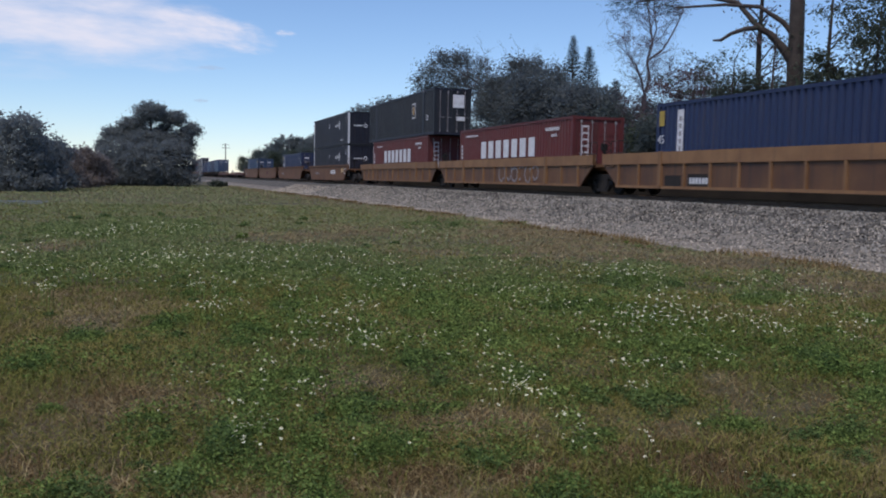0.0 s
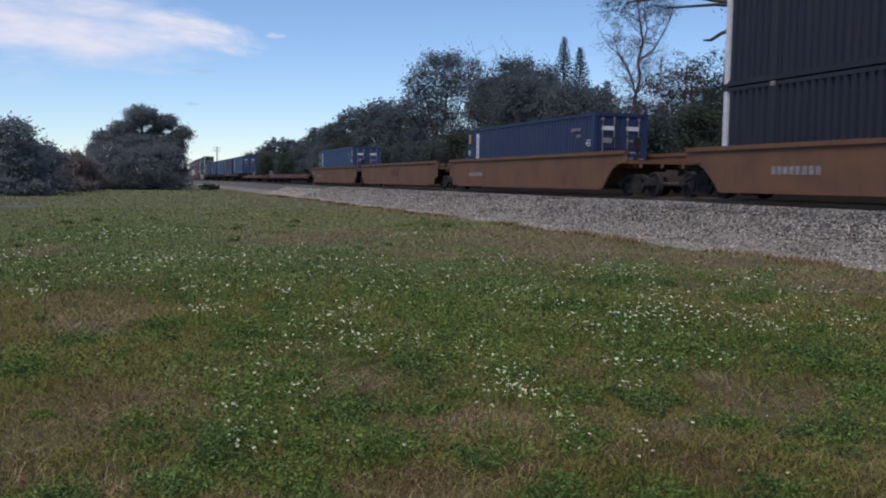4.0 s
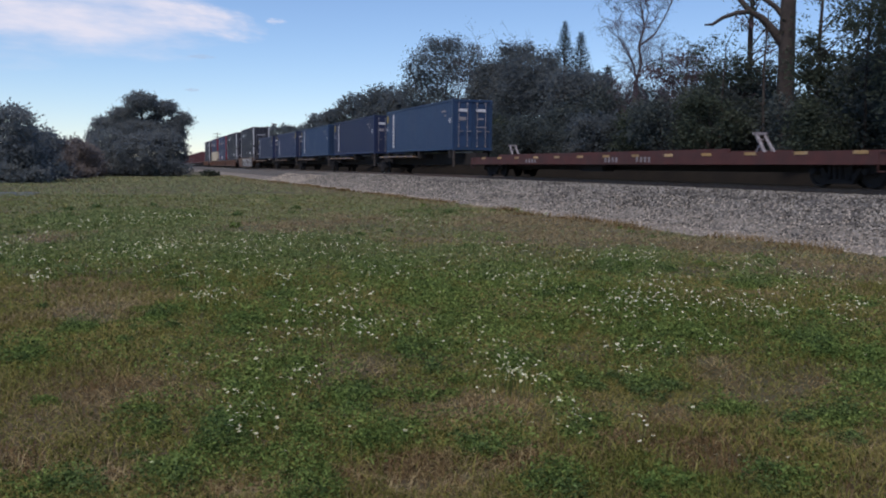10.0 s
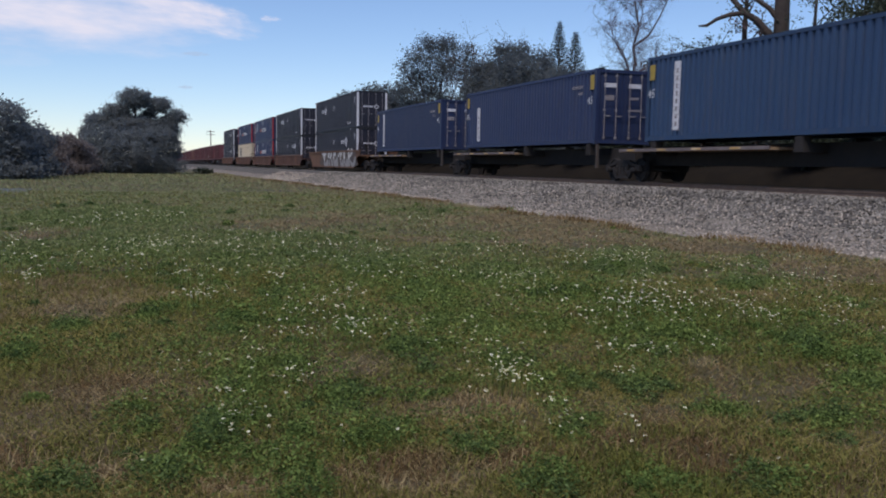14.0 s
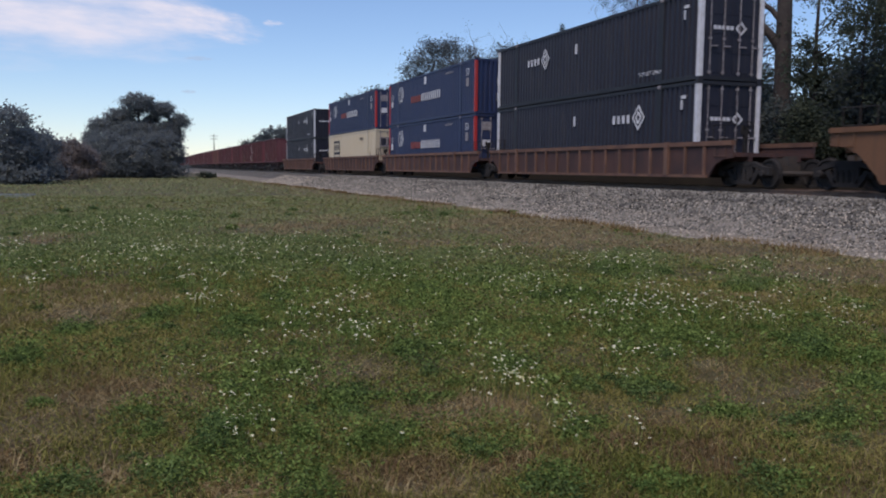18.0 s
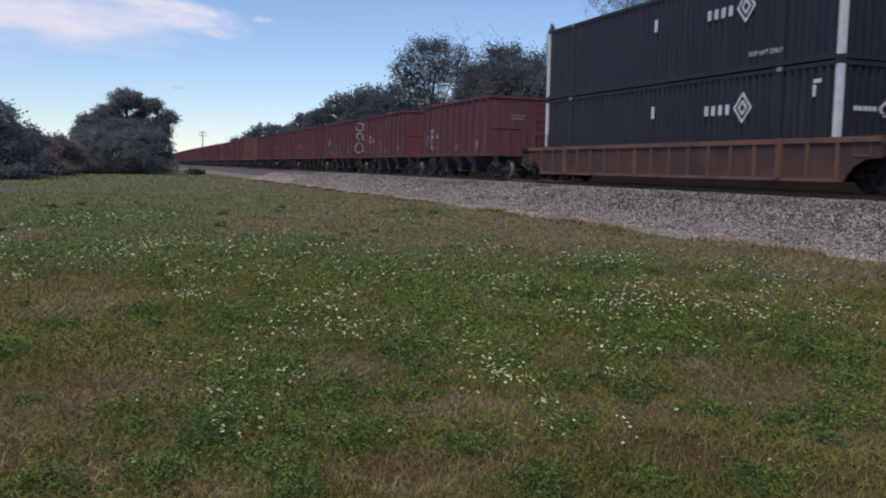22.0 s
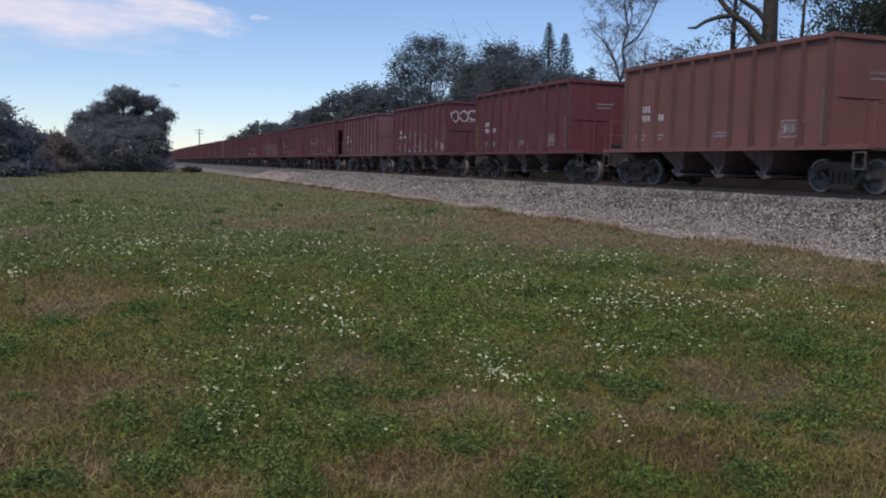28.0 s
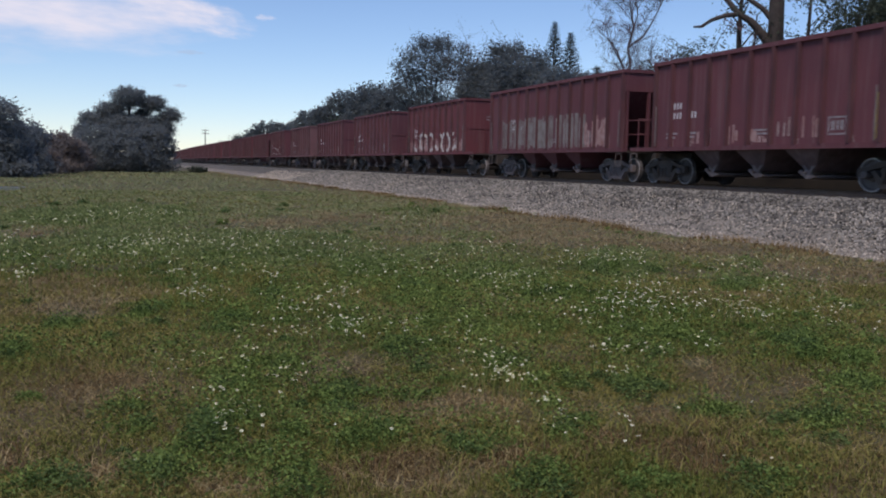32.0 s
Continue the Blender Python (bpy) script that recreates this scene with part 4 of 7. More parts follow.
M["needle"] = leaf_material("needle", (0.034, 0.05, 0.045), (0.055, 0.072, 0.062), through=0.25)
M["twig"] = material("grey_twig", (0.085, 0.07, 0.072), 0.9, second=(0.055, 0.045, 0.047), scale=2)
M["twig_red"] = leaf_material("seedy_twig", (0.12, 0.085, 0.095), (0.085, 0.062, 0.07), through=0.1)
M["bark"] = material("bark", (0.055, 0.044, 0.038), 0.95, second=(0.032, 0.026, 0.024), scale=3, amount=0.9, grain=14, bump=0.9)
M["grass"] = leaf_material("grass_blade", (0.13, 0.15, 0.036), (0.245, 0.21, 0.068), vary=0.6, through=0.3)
# paler and bluer than the near grass: haze put into the colour
M["grass_far"] = leaf_material("hazed_far_grass_blade", (0.215, 0.25, 0.118), (0.27, 0.275, 0.135), vary=0.12, through=0.3)
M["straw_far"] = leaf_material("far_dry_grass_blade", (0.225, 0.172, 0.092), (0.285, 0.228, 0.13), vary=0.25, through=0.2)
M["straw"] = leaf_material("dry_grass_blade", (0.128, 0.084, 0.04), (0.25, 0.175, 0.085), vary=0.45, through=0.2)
M["weed"] = leaf_material("weed_leaf", (0.1, 0.155, 0.042), (0.165, 0.215, 0.06), vary=0.65, through=0.3)
M["weed_dark"] = leaf_material("deep_green_weed_leaf", (0.072, 0.116, 0.042), (0.12, 0.165, 0.056), vary=0.65, through=0.3)
# the weed green lifted towards grey, as haze would do
M["weed_hazed"] = leaf_material("hazed_weed_leaf", (0.145, 0.188, 0.072), (0.2, 0.232, 0.09), vary=0.35, through=0.3)
M["stalk"] = leaf_material("pale_dry_stalk", (0.3, 0.235, 0.12), (0.44, 0.36, 0.19), vary=0.3, through=0.15)
M["herb"] = leaf_material("herb_leaf", (0.145, 0.165, 0.045), (0.2, 0.175, 0.06), vary=0.35, through=0.3)
M["petal"] = leaf_material("white_petal", (0.9, 0.88, 0.7), (0.84, 0.82, 0.55), vary=0.06, through=0.1)
M["floret"] = material("yellow_floret", (0.55, 0.36, 0.04), 0.8)


def raw_mesh(name, verts, counts, loops, mat, smooth=False):
    """A mesh from flat arrays: vertices, corners per face, and the corners' vertices."""
    me = bpy.data.meshes.new(name)
    verts = np.asarray(verts, dtype=np.float32)
    me.vertices.add(len(verts))
    me.vertices.foreach_set("co", verts.ravel())
    counts = np.asarray(counts, dtype=np.int32)
    me.loops.add(int(counts.sum()))
    me.loops.foreach_set("vertex_index", np.asarray(loops, dtype=np.int32))
    me.polygons.add(len(counts))
    me.polygons.foreach_set("loop_start", np.concatenate([[0], np.cumsum(counts)[:-1]]).astype(np.int32))
    me.update(calc_edges=True)
    me.validate()
    me.materials.append(mat)
    if smooth:
        me.shade_smooth()
    return me


def unit(v):
    return v / np.maximum(np.linalg.norm(v, axis=1, keepdims=True), 1e-9)


def leaf_mesh(name, p, size, rng, mat, aspect=0.5, droop=0.0):
    """Diamond-shaped leaves at the points p, turned every way."""
    n = len(p)
    u = rng.normal(size=(n, 3))
    u[:, 2] = u[:, 2] * 0.6 - droop
    u = unit(u)
    v = unit(np.cross(u, rng.normal(size=(n, 3))))
    s = np.asarray(size).reshape(-1, 1) * np.ones((n, 1))
    verts = np.stack([p, p + u * s * 0.5 + v * s * aspect * 0.5, p + u * s, p + u * s * 0.5 - v * s * aspect * 0.5], 1).reshape(-1, 3)
    return raw_mesh(name, verts, np.full(n, 4), np.arange(4 * n), mat)


def crown_points(rng, blobs, n, per=26, spread=0.42, hollow=0.45):
    """Leaf places in clusters through the outer part of ellipsoids (x, y, z, rx, ry, rz)."""
    b = np.array(blobs, float)
    w = b[:, 3] * b[:, 4] + b[:, 4] * b[:, 5] + b[:, 3] * b[:, 5]
    k = max(1, n // per)
    pick = rng.choice(len(b), k, p=w / w.sum())
    d = unit(rng.normal(size=(k, 3)))
    r = hollow + (1 - hollow) * rng.random((k, 1)) ** 0.6
    r *= 0.9 + 0.22 * rng.random((k, 1))
    c = b[pick, :3] + d * r * b[pick, 3:]
    q = np.repeat(c, per, axis=0)
    sp = spread * (0.6 + 0.8 * rng.random((k, 1)))
    return q + rng.normal(size=q.shape) * np.repeat(sp, per, axis=0) * np.array([1, 1, 0.7])


class Limbs:
    """Tapered round limbs, gathered into one mesh."""
    def __init__(self, sides=6):
        self.v, self.f, self.n = [], [], sides

    def add(self, pts, radii):
        n, base = self.n, len(self.v)
        along = (Vector(pts[-1]) - Vector(pts[0])).normalized()
        ref = Vector((0, 1, 0)) if abs(along.y) < 0.7 else Vector((1, 0, 0))
        for i, (p, r) in enumerate(zip(pts, radii)):
            p = Vector(p)
            a = (Vector(pts[min(i + 1, len(pts) - 1)]) - Vector(pts[max(i - 1, 0)])).normalized()
            u = a.cross(ref)
            u = u.normalized() if u.length > 1e-3 else a.orthogonal().normalized()
            v = a.cross(u)
            for k in range(n):
                t = 2 * math.pi * k / n
                self.v.append(p + u * (math.cos(t) * r) + v * (math.sin(t) * r))
        for i in range(len(pts) - 1):
            for k in range(n):
                a, b = base + i * n + k, base + i * n + (k + 1) % n
                self.f.append((a, b, b + n, a + n))

    def mesh(self, name, mat):
        me = bpy.data.meshes.new(name)
        me.from_pydata(self.v, [], self.f)
        me.materials.append(mat)
        me.shade_smooth()
        return me


def grow(limbs, rnd, p, d, length, r, depth, tips, wander=0.25, fork=(2, 3), shrink=0.72, lift=0.1):
    """Adds a limb and its forks; tips gathers the twig ends."""
    pts, radii = [Vector(p)], [r]
    d = Vector(d).normalized()
    steps = 4
    for i in range(steps):
        d = (d + Vector((rnd.uniform(-1, 1), rnd.uniform(-1, 1), rnd.uniform(-1, 1) + lift)) * wander).normalized()
        pts.append(pts[-1] + d * length / steps)
        radii.append(r * (1 - 0.26 * (i + 1) / steps))
    limbs.add(pts, radii)
    if depth == 0:
        tips.append(pts[-1])
        return
    for k in range(rnd.randint(*fork)):
        side = Vector((rnd.uniform(-1, 1), rnd.uniform(-1, 1), rnd.uniform(-0.5, 0.9)))
        at = pts[-1] if k == 0 else pts[rnd.randint(2, steps)]
        grow(limbs, rnd, at, d * 0.8 + side * 0.75, length * shrink * rnd.uniform(0.75, 1.15), radii[-1] * (0.88 if k == 0 else 0.72), depth - 1, tips, wander, fork, shrink, lift)


def leafy_tree(label, x, y, height, blobs, n, size, mat, trunk_r=0.25, seed=1, name="tree", group="trees beside the track", spread=0.42, hollow=0.45, category="tree"):
    rng, rnd = np.random.default_rng(seed), random.Random(seed)
    t = tagged(new(name), label, category, group)
    limbs, tips = Limbs(6), []
    fork_z = max(0.6, min(b[2] - b[5] * 0.6 for b in blobs))
    limbs.add([(0, 0, -0.2), (0.05, 0.04, fork_z * 0.5), (0.0, 0.1, fork_z)], [trunk_r * 1.25, trunk_r, trunk_r * 0.85])
    for b in blobs:
        c = Vector(b[:3])
        limbs.add([(0, 0.1, fork_z), Vector((0, 0.1, fork_z)).lerp(c, 0.5) + Vector((0, 0, 0.2)), c], [trunk_r * 0.7, trunk_r * 0.45, trunk_r * 0.2])
        for k in range(5):
            d = Vector((rnd.uniform(-1, 1), rnd.uniform(-1, 1), rnd.uniform(-0.2, 1))).normalized()
            e = c + Vector((d.x * b[3], d.y * b[4], d.z * b[5])) * 0.9
            limbs.add([c, c.lerp(e, 0.5) + Vector((0, 0, 0.15)), e], [trunk_r * 0.22, trunk_r * 0.13, trunk_r * 0.05])
    part("trunk", limbs.mesh("trunk", M["bark"]), None, t)
    p = crown_points(rng, blobs, n, spread=spread, hollow=hollow)
    part("crown", leaf_mesh("crown", p, size * rng.uniform(0.6, 1.3, len(p)), rng, M[mat]), None, t)
    t.matrix_basis = pose(x, y, 0)
    return t


def blobs_of(rnd, w, h, base, count):
    """Ellipsoids that fill a crown of half width w from base to height h."""
    out = [(0, 0, (base + h) / 2, w * 0.7, w * 0.7, (h - base) * 0.42)]
    for i in range(count):
        a, e = rnd.uniform(0, 6.28), rnd.random()
        z = base + (h - base) * (0.2 + 0.68 * e)
        rr = w * (0.75 - 0.45 * abs(e - 0.4)) * rnd.uniform(0.6, 1.0)
        s = w * rnd.uniform(0.24, 0.42)
        out.append((math.cos(a) * rr, math.sin(a) * rr, min(z, h - s * 0.8), s, s, s * 0.85))
    return out


def bush_variant(seed, mat, w=2.6, h=5.2):
    rnd = random.Random(seed)
    return leafy_tree("dense dark green shrub at the edge of the trees", 0, 0, h, blobs_of(rnd, w, h, 0.3, 9), 4800, 0.24, mat, 0.09, seed, "shrub", "shrubs along the track", 0.33, 0.35, "shrub")


def hedge_row():
    kinds = [bush_variant(11, "leaf_dark"), bush_variant(12, "leaf_mid"), bush_variant(13, "leaf_dark"), bush_variant(14, "leaf_far", 2.4, 4.8)]
    rnd = random.Random(5)
    used = set()
    y = 3.0
    i = 0
    while y < 250:
        for row, x0 in enumerate((26.2, 29.6)):
            k = rnd.randrange(4)
            s = rnd.uniform(0.62, 0.9) * (1.0 if row == 0 else 1.25) * (1.0 if y < 120 else 1.35)
            m = pose(x0 + rnd.uniform(-0.9, 0.9) + bend(y)[0], y + rnd.uniform(-1.2, 1.2), 1.1, 0, 0, rnd.uniform(0, 360))
            if k not in used:
                ob = kinds[k]
                ob.matrix_basis = m
                used.add(k)
            else:
                ob = copy_thing(kinds[k], m)
            ob.scale = (s, s, s * rnd.uniform(0.85, 1.1))
        y += 4.0 if y < 100 else 7.0
        i += 1


hedge_row()
for i, (px, py, ph, pw, kind) in enumerate(((36.5, 57, 8.2, 2.8, "leaf_far"), (35.5, 50, 7.9, 3.0, "leaf_dark"), (34.5, 45.5, 7.4, 2.8, "leaf_mid"), (33.2, 41.0, 7.1, 2.7, "leaf_dark"), (32.5, 37.3, 6.6, 2.5, "leaf_mid"),
                                            (33.0, 34.0, 6.8, 2.6, "leaf_dark"), (30.5, 30.0, 6.9, 2.5, "leaf_mid"), (31.5, 26.5, 7.6, 2.8, "leaf_dark"))):
    rr = random.Random(400 + i)
    leafy_tree("dense young tree behind the hedge", px, py, ph, blobs_of(rr, pw, ph, 0.6, 12), 8500, 0.22, kind, 0.1, 410 + i, spread=0.36, hollow=0.25)
R1 = random.Random(77)
# dense dark tree at the near end of the wood
leafy_tree("tall dense dark green tree beside the track", 27.5, 23.0, 15, [(0, 0, 6, 3.0, 3.0, 4), (0.5, -1, 10, 3.4, 3.2, 3.4), (-1.0, 0.8, 8.4, 2.4, 2.4, 2.6), (1, -2, 4, 2.6, 2.6, 2.6), (-0.8, -0.5, 12.5, 2.4, 2.4, 2)], 42000, 0.17, "leaf_mid", 0.3, 31)
leafy_tree("tall dense dark green tree beside the track", 29.0, 16.5, 14, blobs_of(R1, 3.6, 13, 2, 10), 24000, 0.2, "leaf_dark", 0.3, 32)
leafy_tree("tall narrow dark tree hung with creepers", 30.9, 28.4, 15, [(0.2, -0.3, 3, 2.0, 2.0, 2.5), (0.0, 0.2, 6.5, 1.5, 1.5, 2.2), (0.3, -0.4, 9.5, 1.4, 1.4, 2.0), (0.1, 0, 12.5, 1.6, 1.6, 2.2), (-0.7, 0.6, 8.0, 0.9, 0.9, 1.0), (-0.6, 0.5, 11.2, 0.9, 0.9, 1.0)], 20000, 0.16, "leaf_mid", 0.2, 33, spread=0.32, hollow=0.2)
# the wood farther up the line; most crowns use the haze-greyed leaf_far
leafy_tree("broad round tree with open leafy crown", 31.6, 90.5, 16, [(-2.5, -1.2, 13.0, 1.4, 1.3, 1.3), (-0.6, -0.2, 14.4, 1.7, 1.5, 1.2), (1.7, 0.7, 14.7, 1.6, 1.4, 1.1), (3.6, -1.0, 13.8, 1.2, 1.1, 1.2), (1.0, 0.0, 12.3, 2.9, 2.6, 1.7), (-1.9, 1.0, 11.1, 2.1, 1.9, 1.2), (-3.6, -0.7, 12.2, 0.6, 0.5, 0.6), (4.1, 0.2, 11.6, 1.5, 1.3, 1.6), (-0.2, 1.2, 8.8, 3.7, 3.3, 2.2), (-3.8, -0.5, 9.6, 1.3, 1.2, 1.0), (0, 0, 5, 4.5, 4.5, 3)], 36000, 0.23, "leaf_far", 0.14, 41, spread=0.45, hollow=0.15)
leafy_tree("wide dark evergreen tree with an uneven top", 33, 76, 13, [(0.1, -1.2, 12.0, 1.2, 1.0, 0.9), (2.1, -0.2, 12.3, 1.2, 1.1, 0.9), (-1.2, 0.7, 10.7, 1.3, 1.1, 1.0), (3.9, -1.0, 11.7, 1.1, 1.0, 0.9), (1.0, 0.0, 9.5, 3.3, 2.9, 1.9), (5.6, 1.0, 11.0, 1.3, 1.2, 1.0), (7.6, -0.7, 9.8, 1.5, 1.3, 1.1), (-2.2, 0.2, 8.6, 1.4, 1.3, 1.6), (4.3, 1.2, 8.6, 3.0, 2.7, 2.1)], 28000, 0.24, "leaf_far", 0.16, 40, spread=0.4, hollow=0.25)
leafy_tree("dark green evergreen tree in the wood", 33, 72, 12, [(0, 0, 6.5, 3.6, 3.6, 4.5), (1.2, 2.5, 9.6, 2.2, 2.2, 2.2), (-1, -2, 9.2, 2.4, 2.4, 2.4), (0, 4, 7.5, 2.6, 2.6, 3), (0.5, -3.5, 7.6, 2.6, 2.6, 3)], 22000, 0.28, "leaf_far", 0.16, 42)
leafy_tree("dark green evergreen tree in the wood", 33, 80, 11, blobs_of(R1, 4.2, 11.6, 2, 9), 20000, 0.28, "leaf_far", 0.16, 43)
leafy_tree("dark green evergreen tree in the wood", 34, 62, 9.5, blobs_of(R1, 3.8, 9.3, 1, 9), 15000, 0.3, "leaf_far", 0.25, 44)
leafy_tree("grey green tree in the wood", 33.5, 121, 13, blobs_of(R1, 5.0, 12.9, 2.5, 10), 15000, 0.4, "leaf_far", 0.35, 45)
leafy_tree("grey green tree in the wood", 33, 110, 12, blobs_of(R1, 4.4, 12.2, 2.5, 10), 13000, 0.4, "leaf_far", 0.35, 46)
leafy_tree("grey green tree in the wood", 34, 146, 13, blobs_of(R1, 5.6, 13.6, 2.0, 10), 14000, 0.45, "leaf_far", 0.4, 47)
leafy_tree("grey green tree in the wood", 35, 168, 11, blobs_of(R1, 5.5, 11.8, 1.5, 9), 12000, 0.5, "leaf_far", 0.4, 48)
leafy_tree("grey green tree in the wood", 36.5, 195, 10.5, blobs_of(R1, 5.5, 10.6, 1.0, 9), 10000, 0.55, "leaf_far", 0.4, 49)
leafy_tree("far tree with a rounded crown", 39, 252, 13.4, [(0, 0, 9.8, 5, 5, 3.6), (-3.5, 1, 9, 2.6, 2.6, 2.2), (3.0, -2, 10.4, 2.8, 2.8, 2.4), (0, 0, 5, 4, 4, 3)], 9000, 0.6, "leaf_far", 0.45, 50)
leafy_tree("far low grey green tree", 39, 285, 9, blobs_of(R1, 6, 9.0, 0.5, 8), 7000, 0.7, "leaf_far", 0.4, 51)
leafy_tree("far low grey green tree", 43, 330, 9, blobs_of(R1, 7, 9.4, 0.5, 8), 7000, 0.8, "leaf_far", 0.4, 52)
# the great tree and the shrubs across the meadow, most leaves paled for haze
leafy_tree("broad old tree with a layered dark crown", 1.2, 121, 11, [(-0.4, -0.6, 9.6, 2.0, 1.8, 1.5), (2.6, -0.1, 8.9, 1.7, 1.5, 1.0), (-2.5, 0.4, 7.9, 1.9, 1.7, 1.0), (4.8, -0.5, 7.4, 1.4, 1.3, 1.0), (-4.7, 0.0, 6.7, 1.8, 1.6, 0.8), (-0.7, 0.5, 6.2, 4.2, 3.8, 1.2), (3.4, -0.4, 5.7, 1.9, 1.7, 1.6), (-5.9, 0.1, 5.1, 1.2, 1.0, 1.2), (1.4, 0.6, 7.6, 1.0, 0.9, 0.7)], 56000, 0.24, "leaf_hazed", 0.4, 61, group="plants across the meadow", spread=0.26, hollow=0.35)
leafy_tree("big rounded dark shrub at the foot of a tree", 0.3, 117.5, 6.3, [(0.4, -0.6, 2.8, 4.7, 4.2, 2.6), (-3.3, -0.1, 3.3, 3.0, 2.7, 2.7), (4.2, 0.4, 3.1, 2.1, 1.9, 2.0), (-1.0, -0.5, 1.0, 4.1, 3.7, 1.1), (3.2, 0.0, 4.7, 2.1, 1.9, 1.4), (-5.3, 0.5, 2.0, 0.9, 0.8, 1.7), (1.2, -0.5, 1.2, 5.8, 3.0, 1.3), (0.6, 0.3, 4.3, 4.6, 2.6, 1.5)], 64000, 0.26, "leaf_hazed", 0.15, 62, "shrub", "plants across the meadow", 0.3, 0.4, "shrub")
for i, (px, py, ph, pw, kind) in enumerate(((-9.4, 76, 6.5, 3.4, "leaf_hazed"), (-12.5, 78, 7.5, 3.6, "leaf_hazed"), (-16.5, 80, 8.6, 4.2, "leaf_hazed"), (-8.6, 84, 5.1, 3.0, "leaf_hazed"), (-22, 84, 8.0, 4.6, "leaf_hazed"),
                                            (-7.8, 94, 4.1, 2.6, "leaf_brown"), (-6.6, 102, 4.4, 2.8, "leaf_brown"), (-5.6, 112, 4.0, 2.4, "leaf_brown"), (-10, 100, 4.6, 3.0, "leaf_hazed"), (-4.3, 124, 4.2, 2.2, "leaf_hazed"))):
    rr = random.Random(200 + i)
    leafy_tree("grey green shrub thicket, its leaves paled for haze" if kind == "leaf_hazed" else "brownish half bare shrub", px, py, ph, blobs_of(rr, pw, ph, 0.1, 9) + [(0, 0, 0.8, pw, pw, 0.9)], 15000, 0.28, kind, 0.07, 210 + i, "shrub", "plants across the meadow", 0.28, 0.6, "shrub")
for i, (px, py, ph) in enumerate(((9.0, 118, 0.9), (10.3, 122, 0.7), (-4.6, 112, 1.2))):
    leafy_tree("small low green bush in the grass", px, py, ph, [(0, 0, ph * 0.45, ph, ph * 0.8, ph * 0.5)], 900, 0.2, "leaf_mid", 0.03, 240 + i, "shrub", "plants across the meadow", 0.15, 0.3, "shrub")


def norfolk_pine(x, y, h, seed):
    """A straight pine with regular whorls of level branches."""
    rng, rnd = np.random.default_rng(seed), random.Random(seed)
    t = tagged(new("pine_tree"), "tall narrow pine with regular tiers of branches", "tree", "trees beside the track")
    limbs = Limbs(6)
    limbs.add([(0, 0, 0), (0, 0, h * 0.6), (0, 0, h)], [0.28, 0.16, 0.02])
    pts = []
    z = h * 0.42
    while z < h - 0.1:
        ln = 0.14 + (h - z) * 0.29
        a0 = rnd.uniform(0, 6)
        for k in range(7):
            a = a0 + k * 0.898
            d = Vector((math.cos(a), math.sin(a), 0.38))
            e = d * ln * rnd.uniform(0.85, 1.1) + Vector((0, 0, z))
            limbs.add([(0, 0, z), e * 0.55 + Vector((0, 0, z)) * 0.45, e + Vector((0, 0, 0.12 * ln))], [0.035, 0.025, 0.01])
            for j in range(int(17 * ln) + 5):
                f = rnd.uniform(0.25, 1.0)
                pts.append(Vector((0, 0, z)).lerp(e, f) + Vector((rnd.uniform(-0.16, 0.16), rnd.uniform(-0.16, 0.16), rnd.uniform(-0.05, 0.15) + 0.1 * f * ln)))
        z += 0.3 + (h - z) * 0.035
    part("trunk", limbs.mesh("trunk", M["bark"]), None, t)
    p = np.array([tuple(v) for v in pts])
    part("crown", leaf_mesh("crown", p, 0.27 * rng.uniform(0.7, 1.2, len(p)), rng, M["needle"], 0.3), None, t)
    t.matrix_basis = pose(x, y, 0)


norfolk_pine(50, 96.8, 19.3, 5)
norfolk_pine(50, 92.6, 17.6, 6)
norfolk_pine(38, 65.5, 10.2, 7)


def bare_tree(label, x, y, height, spread, depth, seed, r, haze=0, lean=(0, 0, 1), mat="twig", z0=0.0, name="bare_tree", length=None, shrink=0.72, leaf="twig_red", leaf_size=0.14, wander=0.25, fine=0):
    """A leafless tree, its twig ends set with dry seed clusters."""
    rng, rnd = np.random.default_rng(seed), random.Random(seed)
    t = tagged(new(name), label, "tree", "trees beside the track")
    limbs, tips = Limbs(5), []
    grow(limbs, rnd, (0, 0, z0 - 0.2), lean, length or height * 0.34, r, depth, tips, wander, (2, 3), shrink, 0.12)
    part("trunk", limbs.mesh("trunk", M[mat]), None, t)
    if haze:
        tp = np.array([tuple(v) for v in tips])
        p = np.repeat(tp, haze, axis=0) + rng.normal(size=(len(tp) * haze, 3)) * 0.22
        part("crown", leaf_mesh("crown", p, leaf_size * rng.uniform(0.6, 1.3, len(p)), rng, M[leaf], 0.45, 0.3), None, t)
        if fine:
            p = np.repeat(tp, fine, axis=0) + rng.normal(size=(len(tp) * fine, 3)) * 0.3
            part("brushwood", leaf_mesh("brushwood", p, rng.uniform(0.3, 0.75, len(p)), rng, M[leaf], 0.03, 0.3), None, t, "fine drooping reddish twigs")["kind"] = "stuff"
    t.matrix_basis = pose(x, y, 0)
    return t




